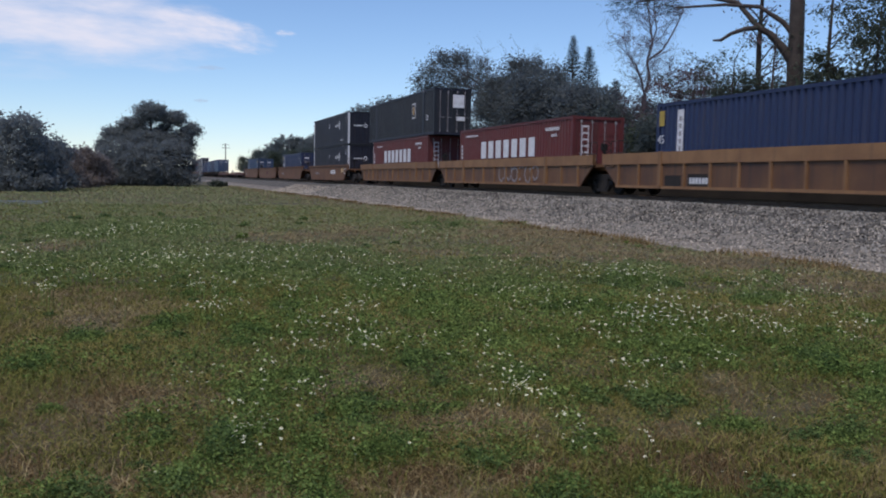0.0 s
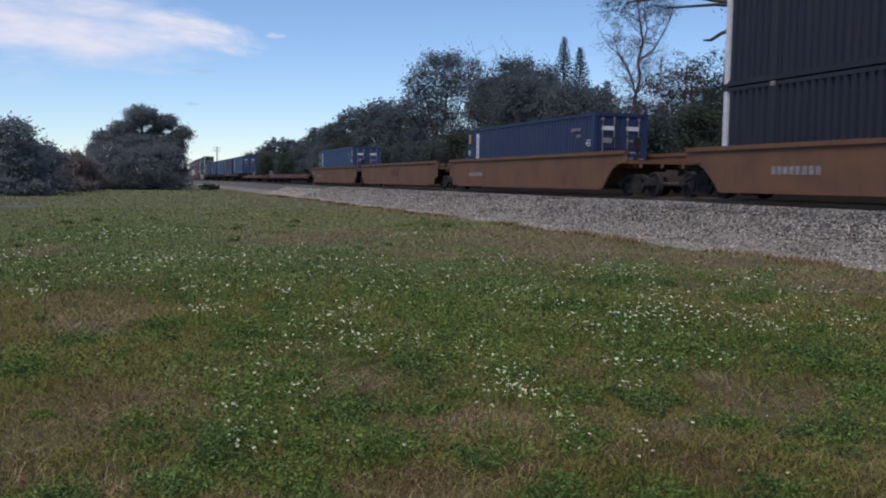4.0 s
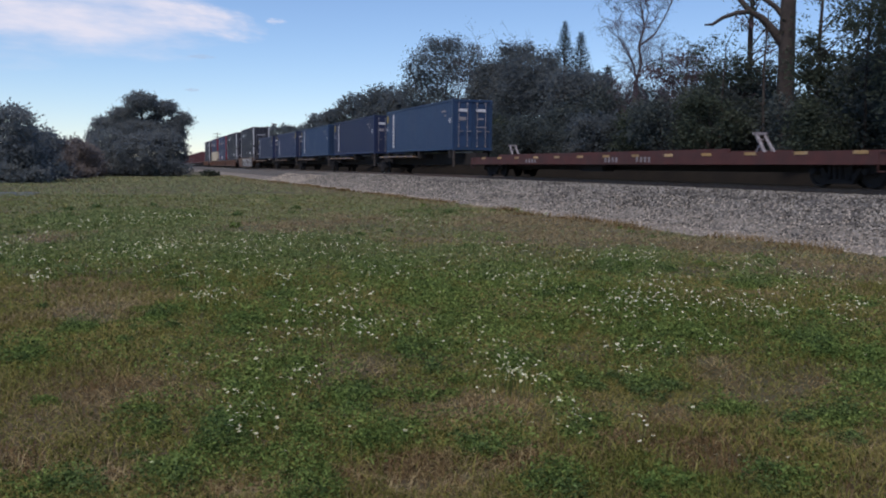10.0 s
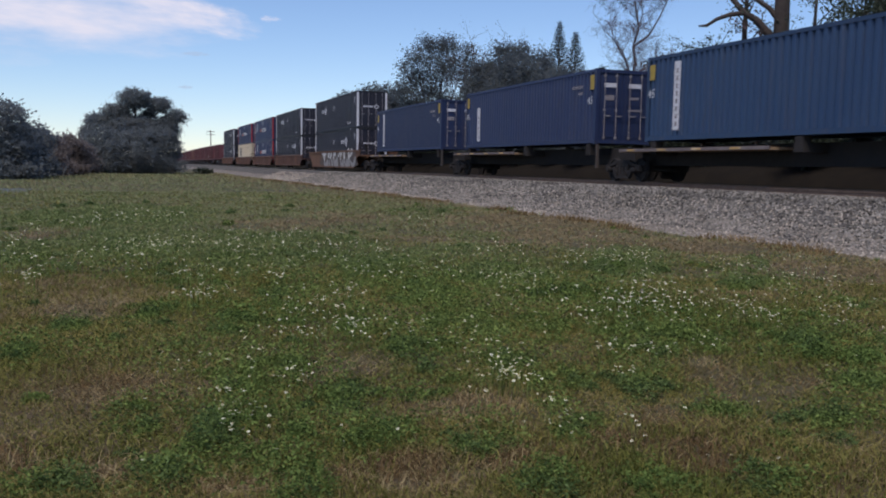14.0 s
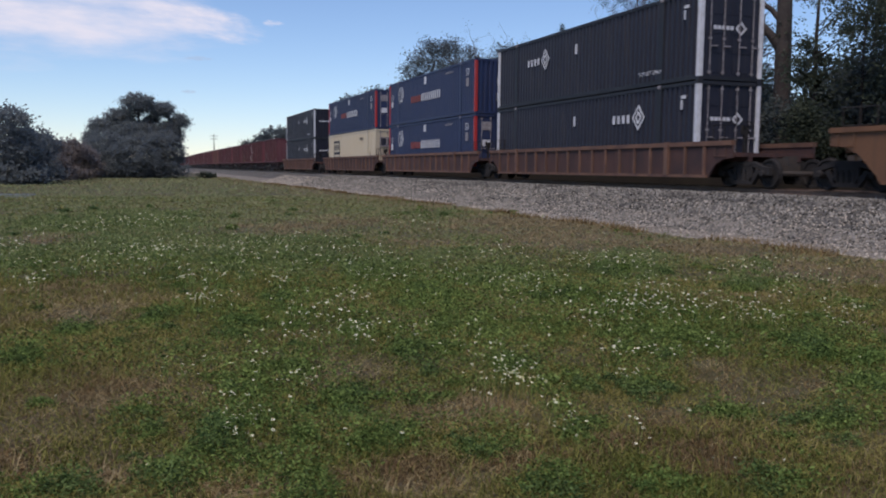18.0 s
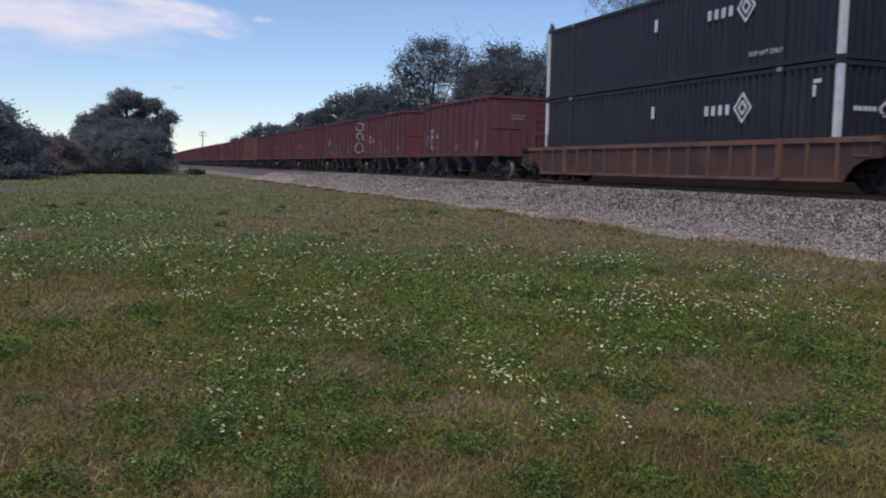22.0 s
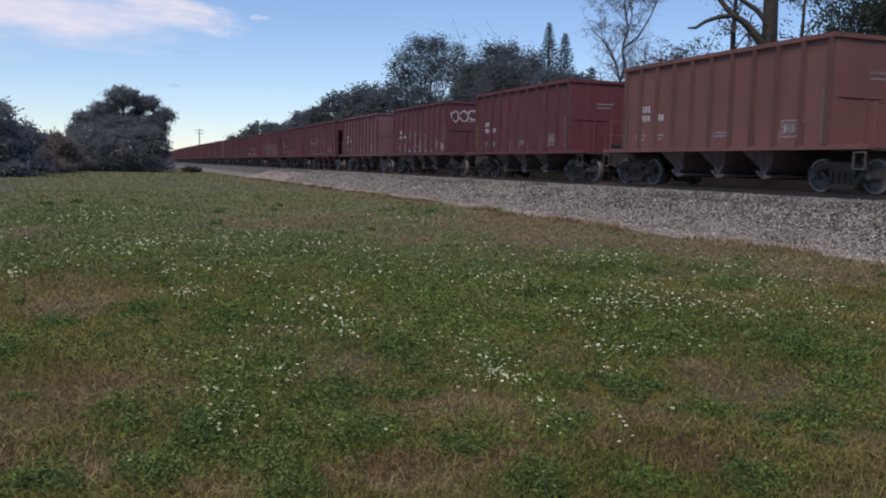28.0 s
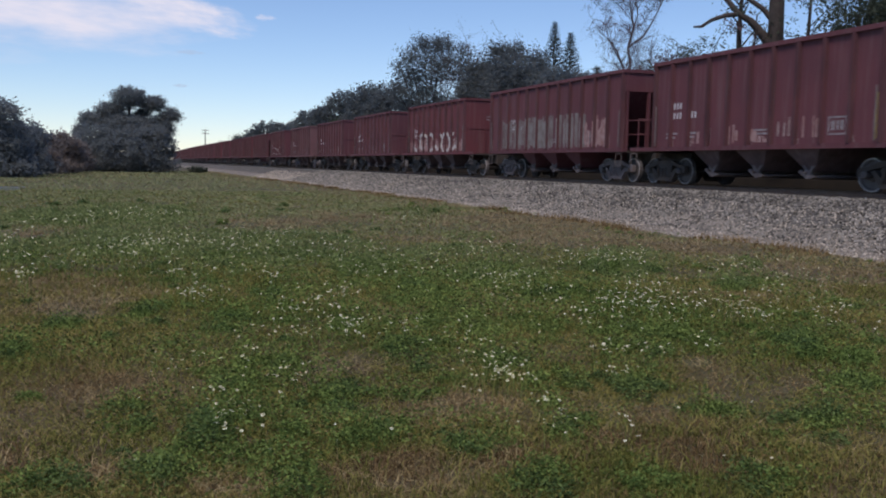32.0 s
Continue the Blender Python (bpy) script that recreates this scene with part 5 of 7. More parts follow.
def open_crowned_tree():
    """A pale leafless tree: a few long bending limbs set with fine drooping twigs."""
    rng, rnd = np.random.default_rng(36), random.Random(36)
    t = tagged(new("bare_tree"), "leafless pale tree with reddish drooping twigs", "tree", "trees beside the track")
    limbs, tips = Limbs(6), []
    stems = (([(0.05, 0.3, -0.2), (-0.1, 0.2, 4.0), (0.05, 0, 7.83)], 0.2),
             ([(0.05, 0, 7.83), (0.52, 0.2, 9.03), (0.33, 0.3, 10.21), (0.61, 0.1, 11.6), (0.15, -0.2, 12.74), (-0.27, -0.4, 14.27), (-0.1, -0.5, 15.8)], 0.12),
             ([(0.33, 0.3, 10.21), (1.23, -0.3, 11.05), (1.66, -0.7, 12.06), (2.18, -0.9, 13.28), (2.39, -1.2, 14.87)], 0.085),
             ([(0.05, 0, 7.83), (-0.45, -0.3, 8.87), (-1.03, -0.5, 9.74), (-1.73, -0.6, 10.48), (-2.78, -0.9, 11.0)], 0.09),
             ([(0.61, 0.1, 11.6), (1.17, 0.5, 12.62), (1.1, 0.9, 14.38)], 0.06),
             ([(-0.45, -0.3, 8.87), (-1.29, 0.3, 10.7), (-1.46, 0.6, 11.86)], 0.05),
             ([(0.05, 0, 7.94), (1.09, 0.4, 8.67), (2.23, 0.7, 9.52), (3.64, 1.2, 9.99)], 0.06))
    for k, (pts, r) in enumerate(stems):
        n = len(pts)
        limbs.add(pts, [r * (1 - (0.15 if k == 0 else 0.75) * i / (n - 1)) for i in range(n)])
        if k == 0:
            continue
        for i in range(n - 1):
            a, b = Vector(pts[i]), Vector(pts[i + 1])
            for j in range(4):
                p = a.lerp(b, rnd.random())
                d = (b - a).normalized() * 0.5 + Vector((rnd.uniform(-1, 1), rnd.uniform(-1, 1), rnd.uniform(-0.2, 0.7)))
                grow(limbs, rnd, p, d, rnd.uniform(0.5, 1.0), 0.024, 2, tips, 0.3, (2, 3), 0.75, 0.0)
    part("trunk", limbs.mesh("trunk", M["twig"]), None, t)
    tp = np.array([tuple(v) for v in tips])
    p = np.repeat(tp, 3, axis=0) + rng.normal(size=(len(tp) * 3, 3)) * 0.16
    part("crown", leaf_mesh("crown", p, 0.08 * rng.uniform(0.6, 1.3, len(p)), rng, M["twig_red"], 0.45, 0.3), None, t)
    p = np.repeat(tp, 9, axis=0) + rng.normal(size=(len(tp) * 9, 3)) * 0.2
    part("brushwood", leaf_mesh("brushwood", p, rng.uniform(0.25, 0.6, len(p)), rng, M["twig_red"], 0.035, 0.9), None, t, "fine drooping reddish twigs")["kind"] = "stuff"
    t.matrix_basis = pose(33.6, 54, 0)


open_crowned_tree()
bare_tree("leafless tangle of brown twigs", 33, 46.5, 8.5, 3, 6, 8, 0.14, 4, (0.25, 0.1, 1), wander=0.32, fine=10)
bare_tree("leafless tangle of brown twigs", 32, 50.5, 8, 3, 6, 9, 0.13, 4, (-0.3, 0.0, 1), wander=0.32, fine=10)
bare_tree("leafless tangle of brown twigs", 35.5, 50.5, 8.6, 3, 6, 10, 0.13, 4, (0.2, 0.0, 1), wander=0.32, fine=10)
bare_tree("bare branches rising from a leafy crown", 33.5, 83.5, 16, 3, 6, 15, 0.22, 2, (0.05, -0.1, 1), wander=0.28)
bare_tree("bare branches rising from a leafy crown", 33.0, 87, 15, 3, 6, 17, 0.2, 2, (0.1, 0.05, 1), wander=0.26)


leafy_tree("half bare brown thicket of twigs", 33.0, 46, 9, [(-1.7, -0.6, 8.1, 1.2, 1.1, 0.5), (-0.1, -0.1, 8.2, 0.8, 0.7, 0.5), (-2.8, 0.4, 7.5, 0.7, 0.7, 0.4), (-0.6, -0.5, 7.2, 1.7, 1.5, 0.6), (-2.0, 0.0, 7.0, 1.2, 1.1, 0.5)], 5000, 0.14, "twig_red", 0.05, 101, spread=0.32, hollow=0.0)
leafy_tree("young tree overgrown with hanging creepers", 30.2, 38, 11, [(0.9, -0.6, 8.4, 0.3, 0.2, 0.9), (-0.5, -0.1, 7.0, 0.6, 0.5, 0.4), (-1.2, 0.4, 8.1, 0.5, 0.4, 0.1), (0.4, -0.5, 6.6, 0.9, 0.8, 0.4), (-1.7, 0.0, 6.8, 0.5, 0.5, 0.3), (-0.8, 0.5, 6.4, 1.4, 1.3, 0.4), (1.4, -0.4, 6.8, 0.4, 0.4, 0.5)], 3600, 0.15, "leaf_mid", 0.05, 102, spread=0.3, hollow=0.0)
leafy_tree("young tree with loose tiers of feathery leaves", 28.6, 31.5, 11, [(-0.8, -0.6, 6.3, 0.4, 0.4, 0.3), (-0.2, -0.1, 7.3, 0.4, 0.4, 0.1), (1.2, 0.4, 6.7, 0.6, 0.5, 0.2), (1.7, -0.5, 8.0, 0.5, 0.4, 0.1), (0.3, 0.0, 5.8, 1.0, 0.9, 0.2), (0.7, 0.5, 7.0, 0.3, 0.3, 0.1)], 3400, 0.16, "leaf_mid", 0.05, 103, spread=0.26, hollow=0.0)


def forked_pine():
    """The big pine: a thick upright trunk with a long arched limb towards the line."""
    rng, rnd = np.random.default_rng(90), random.Random(90)
    t = tagged(new("pine_tree"), "large old pine with a long arched bare limb", "tree", "trees beside the track")
    limbs, tips = Limbs(10), []
    limbs.add([(0.25, 0, -0.2), (0.12, 0, 3), (0.0, 0, 6), (-0.05, 0, 9), (-0.1, 0, 12), (0.1, 0, 16)], [0.5, 0.43, 0.4, 0.36, 0.32, 0.2])
    arm = [(-0.03, 0.0, 7.4), (-0.45, 0.35, 8.2), (-0.95, 0.75, 8.95), (-1.4, 1.1, 9.3), (-1.9, 1.5, 9.25), (-2.4, 1.9, 9.05), (-2.75, 2.2, 8.75), (-3.05, 2.45, 8.75)]
    limbs.add(arm, [0.26, 0.22, 0.17, 0.14, 0.11, 0.09, 0.08, 0.04])
    limbs.add([(-0.05, 0, 8.7), (-0.5, 0.4, 9.5), (-1.4, 1.1, 10.3), (-2.6, 2.2, 10.5), (-4.4, 3.9, 10.5)], [0.14, 0.12, 0.1, 0.08, 0.05])
    limbs.add([(-1.4, 1.1, 9.3), (-2.1, 1.9, 10.6), (-3.6, 3.6, 11.2), (-5.6, 5.6, 11.0)], [0.14, 0.12, 0.1, 0.05])
    for k in range(7):
        a = rnd.uniform(0, 6.28)
        grow(limbs, rnd, (0, 0, 12 + 0.6 * k), (math.cos(a), math.sin(a), 0.5), 2.6, 0.12, 2, tips, 0.25)
    for p0 in ((-4.4, 3.9, 10.6), (-5.6, 5.6, 11.0), (-6.0, 6.4, 11.0), (-5.2, 5.0, 11.3)):
        for k in range(6):
            tips.append(Vector(p0) + Vector((rnd.uniform(-0.6, 0.6), rnd.uniform(-0.6, 0.6), rnd.uniform(-0.4, 0.5))))
    part("trunk", limbs.mesh("trunk", M["bark"]), None, t)
    tp = np.array([tuple(v) for v in tips])
    p = np.repeat(tp, 45, axis=0) + rng.normal(size=(len(tp) * 45, 3)) * 0.3
    part("crown", leaf_mesh("crown", p, 0.32 * rng.uniform(0.7, 1.2, len(p)), rng, M["needle"], 0.1, 0.2), None, t)
    t.matrix_basis = pose(30, 34.7, 0)


forked_pine()


def slender_tree(label, x, y, h, r, seed, branches, leaf_from, leaves, mat="leaf_mid", size=0.2, dead=False):
    rng, rnd = np.random.default_rng(seed), random.Random(seed)
    t = tagged(new("tree"), label, "tree", "trees beside the track")
    limbs, pts = Limbs(7), []
    limbs.add([(0, 0, -0.2), (0.06, 0.03, h * 0.35), (-0.04, 0.05, h * 0.7), (0.05, 0, h)], [r * 1.15, r, r * 0.8, r * 0.4])
    for k in range(branches):
        z = h * (leaf_from + (1 - leaf_from) * (k + rnd.random()) / branches)
        a = rnd.uniform(0, 6.28)
        ln = rnd.uniform(0.8, 2.0)
        d = Vector((math.cos(a), math.sin(a), 0.55))
        e = Vector((0, 0, z)) + d * ln
        limbs.add([(0, 0, z), Vector((0, 0, z)).lerp(e, 0.5) + Vector((0, 0, 0.1)), e], [r * 0.3, r * 0.2, r * 0.08])
        for j in range(leaves):
            c = Vector((0, 0, z)).lerp(e, rnd.uniform(0.6, 1.1))
            pts.append(c + Vector((rnd.gauss(0, 0.32), rnd.gauss(0, 0.32), rnd.gauss(0, 0.12) - 0.1)))
    part("trunk", limbs.mesh("trunk", M["bark"]), None, t)
    if pts:
        p = np.array([tuple(v) for v in pts])
        part("crown", leaf_mesh("crown", p, size * rng.uniform(0.6, 1.3, len(p)), rng, M[mat], 0.4, 0.5), None, t)
    t.matrix_basis = pose(x, y, 0)


slender_tree("straight bare trunk hung with dead vines", 31, 38.6, 13, 0.17, 71, 26, 0.2, 40, "twig_red", 0.2)
slender_tree("slender young tree with tiers of feathery leaves", 29, 31.4, 11, 0.1, 72, 17, 0.36, 110, "leaf_mid", 0.19)
slender_tree("slender young tree with tiers of feathery leaves", 27.5, 27.2, 8.6, 0.07, 73, 10, 0.5, 80, "leaf_mid", 0.17)
slender_tree("slender young tree with tiers of feathery leaves", 28, 36.8, 7.8, 0.06, 74, 8, 0.6, 70, "leaf_mid", 0.17)
slender_tree("slender young tree with tiers of feathery leaves", 29, 39.5, 7.6, 0.06, 75, 8, 0.6, 60, "leaf_mid", 0.17)
slender_tree("slender young tree with tiers of feathery leaves", 30.5, 43.5, 8.8, 0.06, 78, 9, 0.55, 70, "leaf_mid", 0.17)
slender_tree("slender young tree with tiers of feathery leaves", 29.0, 35.0, 9.2, 0.07, 79, 10, 0.5, 70, "leaf_mid", 0.17)
slender_tree("slender young tree with tiers of feathery leaves", 29.5, 28.6, 10.0, 0.08, 80, 12, 0.45, 80, "leaf_mid", 0.17)
slender_tree("thin leaning sapling with few leaves", 29.5, 41.5, 8.6, 0.05, 76, 7, 0.6, 30, "leaf_far", 0.16)
slender_tree("slender young tree with tiers of feathery leaves", 27, 25.2, 11, 0.08, 77, 10, 0.45, 60, "leaf_dark", 0.2)


def utility_pole():
    t = tagged(new("utility_pole"), "far wooden utility pole with crossarms", "utility pole")
    bm = bmesh.new()
    tube(bm, (0, 0, 0), (0, 0, 12.4), 0.2, 8, 0.13)
    part("pole", bm, "bark", t)
    for z in (11.8, 10.8):
        part("crossarm", boxes((-1.3, 1.3, -0.07, 0.07, z, z + 0.16)), "bark", t)
    t.matrix_basis = pose(26.2, 302, 0)


utility_pole()

# ---------------------------------------------------------------- meadow plants
def value_noise(x, y, scale, seed):
    """Smooth noise from 0 to 1 on arrays."""
    x, y = x * scale + seed * 17.3, y * scale + seed * 9.1
    xi, yi = np.floor(x).astype(int), np.floor(y).astype(int)
    fx, fy = x - xi, y - yi
    fx, fy = fx * fx * (3 - 2 * fx), fy * fy * (3 - 2 * fy)

    def h(a, b):
        v = np.sin(a * 127.1 + b * 311.7 + seed * 74.7) * 43758.5453
        return v - np.floor(v)
    return (h(xi, yi) * (1 - fx) + h(xi + 1, yi) * fx) * (1 - fy) + (h(xi, yi + 1) * (1 - fx) + h(xi + 1, yi + 1) * fx) * fy


# bearing from the track's direction, distance, half widths of each, in degrees and metres;
# weeds end with their height, flowers with their number
DRY_A = ((7.8, 4.1, 4.5, 0.12), (14.2, 4.2, 1.7, 0.24), (18.4, 4.2, 3.3, 0.27), (-1.1, 4.4, 1.4, 0.18), (24.4, 4.4, 1.7, 0.24), (-7.2, 4.7, 1.4, 0.26), (37.1, 4.7, 3.1, 0.21), (32.0, 4.9,
     2.5, 0.19), (19.1, 5.4, 1.5, 0.47), (21.8, 5.5, 2.9, 0.29), (34.7, 5.5, 3.0, 0.34), (3.5, 5.8, 1.6, 0.14), (-2.0, 6.1, 2.7, 0.4), (39.7, 6.4, 2.0, 0.34), (12.9,
     6.5, 2.8, 0.37), (43.1, 6.6, 1.1, 0.56), (37.7, 7.0, 2.5, 0.45), (6.0, 7.9, 2.2, 0.26), (-2.8, 10.0, 4.7, 1.12))
DRY_B = ((-4.1, 11.9, 4.3, 0.56), (43.2, 14.7, 3.4, 1.37), (36.6, 18.0, 3.0, 1.59), (17.1, 18.4, 3.4, 1.16), (27.6, 19.1, 5.1, 2.33), (-5.3, 19.2, 1.4, 1.43), (9.7, 22.3, 3.7, 2.74), (23.9,
     24.6, 5.5, 3.12), (14.2, 25.2, 3.7, 2.71))
DRY = DRY_A + DRY_B
BARE = ((18.2, 4.0, 2.7, 0.13), (37.7, 7.2, 1.9, 0.28), (44.7, 5.2, 1.9, 0.17), (22.3, 4.2, 1.7, 0.13), (13.0, 6.5, 1.9, 0.19), (7.8, 4.0, 2.6, 0.06), (-3.2, 9.9, 2.3, 0.47))
WEEDS_A = ((28.0, 4.2, 2.3, 0.22, 0.17), (10.6, 4.3, 2.3, 0.28, 0.2), (34.1, 4.3, 2.1, 0.16, 0.1), (2.5, 4.4, 2.3, 0.23, 0.17), (-5.1, 4.4, 2.6, 0.15, 0.15), (41.7, 4.6, 1.6, 0.21, 0.1),
     (23.0, 4.8, 2.1, 0.18, 0.15), (16.1, 4.9, 3.3, 0.39, 0.14), (6.3, 5.1, 4.6, 0.48, 0.2), (29.4, 5.2, 1.5, 0.26, 0.1), (0.5, 5.5, 1.9, 0.26, 0.1), (13.0, 5.9, 2.3, 0.39, 0.12), (38.2,
     5.9, 0.9, 0.14, 0.12), (45.2, 6.1, 1.8, 0.26, 0.14), (8.9, 6.4, 3.9, 0.53, 0.12), (33.7, 6.4, 1.6, 0.38, 0.16))
WEEDS_B = ((27.8, 6.4, 2.4, 0.43, 0.14), (18.2, 6.9, 2.1, 0.96, 0.12), (23.9, 6.9, 2.3, 0.54, 0.14), (46.4, 7.2, 0.8, 0.37, 0.12), (-6.1, 7.8, 1.5, 0.33, 0.13), (46.6, 8.2, 1.2, 0.42, 0.16),
     (14.2, 8.3, 1.1, 0.42, 0.1), (34.5, 8.4, 3.7, 0.6, 0.2), (21.4, 8.6, 3.0, 0.78, 0.12), (26.3, 8.6, 1.9, 0.63, 0.12), (6.8, 8.7, 1.6, 0.64, 0.1), (43.8, 8.7, 1.9, 0.66, 0.2), (-3.8, 9.1,
     0.9, 0.36, 0.11), (1.5, 9.6, 1.4, 0.61, 0.1), (9.7, 10.5, 1.5, 0.56, 0.12), (18.7, 10.6, 2.3, 1.26, 0.12))
WEEDS_C = ((27.7, 11.1, 2.2, 0.73, 0.12), (39.5, 13.0, 1.6, 0.68, 0.2), (23.9, 13.0, 3.4, 1.17, 0.1), (15.7, 13.6, 2.6, 1.27, 0.1), (31.7, 14.3, 2.8, 1.03, 0.15), (6.1, 14.5, 6.9, 2.15,
     0.1), (-5.9, 15.8, 1.9, 1.15, 0.08), (0.2, 16.8, 2.7, 1.84, 0.1), (-1.7, 24.3, 4.0, 2.35, 0.1))
WEEDS = WEEDS_A + WEEDS_B + WEEDS_C
FLOWERS_A = ((28.5, 5.3, 0.8, 0.12, 6), (33.1, 5.3, 0.5, 0.22, 5), (6.4, 5.4, 1.3, 0.35, 22), (27.5, 5.7, 0.7, 0.17, 7), (6.0, 6.0, 0.9, 0.12, 7), (9.9, 6.4, 1.1, 0.32, 12), (25.0, 6.5, 0.9,
     0.17, 16), (3.2, 6.8, 1.9, 0.28, 10), (32.0, 6.9, 0.7, 0.16, 8), (24.1, 7.0, 1.4, 0.56, 40), (7.6, 7.1, 0.8, 0.19, 7), (31.5, 7.7, 1.1, 0.23, 12), (34.5, 7.8, 1.5, 0.23, 10), (10.4,
     8.0, 1.9, 0.25, 14), (21.4, 8.2, 2.3, 0.52, 18), (14.4, 8.3, 0.9, 0.42, 22), (17.6, 8.3, 1.7, 0.3, 12), (37.5, 8.3, 1.0, 0.26, 8))
FLOWERS_B = ((29.8, 9.1, 1.8, 0.64, 16), (11.5, 9.5, 1.9, 0.85, 46), (41.0, 9.9, 1.0, 0.48, 18), (35.2, 10.1, 1.9, 0.76, 40), (25.1, 10.1, 2.2, 0.8, 20), (32.1, 10.2, 2.1, 0.79, 44), (13.8,
     10.4, 0.8, 0.47, 14), (38.9, 10.6, 1.3, 0.64, 34), (4.3, 10.7, 1.1, 0.57, 20), (45.5, 10.8, 1.4, 0.82, 20), (34.2, 11.6, 2.8, 0.95, 58), (42.8, 11.8, 1.6, 0.99, 26), (25.5, 12.3, 2.2,
     1.43, 66), (9.2, 12.4, 0.7, 0.46, 14), (14.9, 12.7, 1.1, 0.69, 18), (-5.9, 13.0, 0.6, 0.65, 16), (3.3, 13.1, 0.9, 0.56, 14), (18.7, 13.6, 1.9, 1.45, 30))
FLOWERS_C = ((5.4, 13.7, 2.1, 1.59, 36), (43.4, 13.9, 1.9, 1.07, 20), (39.7, 14.9, 2.0, 1.44, 36), (-4.4, 15.2, 1.9, 1.26, 28), (14.2, 15.9, 2.2, 1.96, 36), (30.2, 15.9, 1.8, 1.27, 50),
     (33.1, 16.4, 1.4, 1.57, 26), (22.4, 16.5, 2.2, 2.11, 48), (0.2, 16.8, 1.9, 2.08, 95), (8.3, 17.4, 4.0, 2.59, 140), (2.6, 17.6, 1.6, 2.32, 50), (-6.5, 18.0, 1.2, 1.75, 28), (-3.0, 24.4,
     1.9, 1.64, 26), (16.4, 25.9, 0.8, 1.99, 10), (-0.4, 26.8, 2.0, 2.3, 50), (18.8, 26.9, 1.5, 2.48, 18), (2.3, 27.5, 1.4, 2.46, 24))
FLOWERS = FLOWERS_A + FLOWERS_B + FLOWERS_C


def patch_field(bear, dist, patches, grown_by=1.0):
    f = np.zeros_like(bear)
    x, y = np.sin(np.radians(bear)) * dist, np.cos(np.radians(bear)) * dist
    bear = bear + 1.6 * (value_noise(x, y, 1.4, 41) - 0.5) + 1.6 * (value_noise(x, y, 4.0, 42) - 0.5)
    dist = dist * (1 + 0.06 * (value_noise(x, y, 1.4, 43) - 0.5) + 0.07 * (value_noise(x, y, 4.0, 44) - 0.5))
    for b, d, hb, hd, *_ in patches:
        f = np.maximum(f, np.exp(-(((bear - b) / hb) ** 2 + ((dist - d) / hd) ** 2) * 0.9 / grown_by ** 2))
    return f


def dryness(x, y):
    """How dry the sward is, 0 to 1."""
    bear, dist = np.degrees(np.arctan2(x, y)), np.hypot(x, y)
    n = 0.35 * value_noise(x, y, 0.55, 3) + 0.35 * value_noise(x, y, 1.7, 5) + 0.3 * value_noise(x, y, 5.0, 6)
    dry = patch_field(bear, dist, DRY)
    wet = patch_field(bear, dist, WEEDS, 1.3)
    verge = np.clip((x - 8.0) / 4.0, 0, 1) * 0.5
    return np.clip(0.2 + 1.3 * (n - 0.47) + 0.85 * dry - 0.5 * wet + verge, 0, 1)


def meadow_spots(rng, n, near, far, power):
    """Places in front of the camera, thinning out with distance."""
    u = rng.random(n)
    d = (near ** power + u * (far ** power - near ** power)) ** (1 / power)
    b = np.radians(rng.uniform(-13, 53, n))
    x, y = np.sin(b) * d, np.cos(b) * d
    keep = x < 12.75 + 0.3 * (rng.random(n) - 0.5) + 1.1 * (value_noise(x, y, 0.45, 61) - 0.4) + 0.5 * (value_noise(x, y, 1.6, 62) - 0.5)
    return x[keep], y[keep], d[keep]


def ground_height(x, y):
    return np.array([grade(a, b) for a, b in zip(x, y)])


def blades(name, x, y, h, w, rng, mat, label, category="grass", lean=1.8):
    n = len(x)
    z = ground_height(x, y) - 0.005
    a, t = rng.uniform(0, 6.283, n), rng.uniform(0, 6.283, n)
    base = np.stack([x, y, z], 1)
    side = np.stack([np.cos(a), np.sin(a), np.zeros(n)], 1) * w[:, None] * 0.5
    bend_dir = np.stack([np.cos(t), np.sin(t), np.zeros(n)], 1) * (h * lean * rng.random(n))[:, None]
    up = np.stack([np.zeros(n), np.zeros(n), h], 1)
    mid = base + up * 0.6 + bend_dir * 0.35
    tip = base + up * (0.75 + 0.25 * rng.random((n, 1))) + bend_dir * 1.3
    near = np.hypot(x, y) < 5.2
    va = np.stack([base - side, base + side, mid + side * 0.7, mid - side * 0.7, tip], 1)[near].reshape(-1, 3)
    vb = np.stack([base - side, base + side, tip], 1)[~near].reshape(-1, 3)
    na, nb = int(near.sum()), int((~near).sum())
    i = np.arange(na)[:, None] * 5
    loops = np.concatenate([i + np.array([[0, 1, 2, 3]]), i + np.array([[3, 2, 4]])], 1).ravel()
    loops = np.concatenate([loops, np.arange(3 * nb) + 5 * na])
    me = raw_mesh(name, np.concatenate([va, vb]), np.concatenate([np.tile([4, 3], na), np.full(nb, 3)]), loops, M[mat])
    tagged(new(name, me), label, category, kind="stuff")


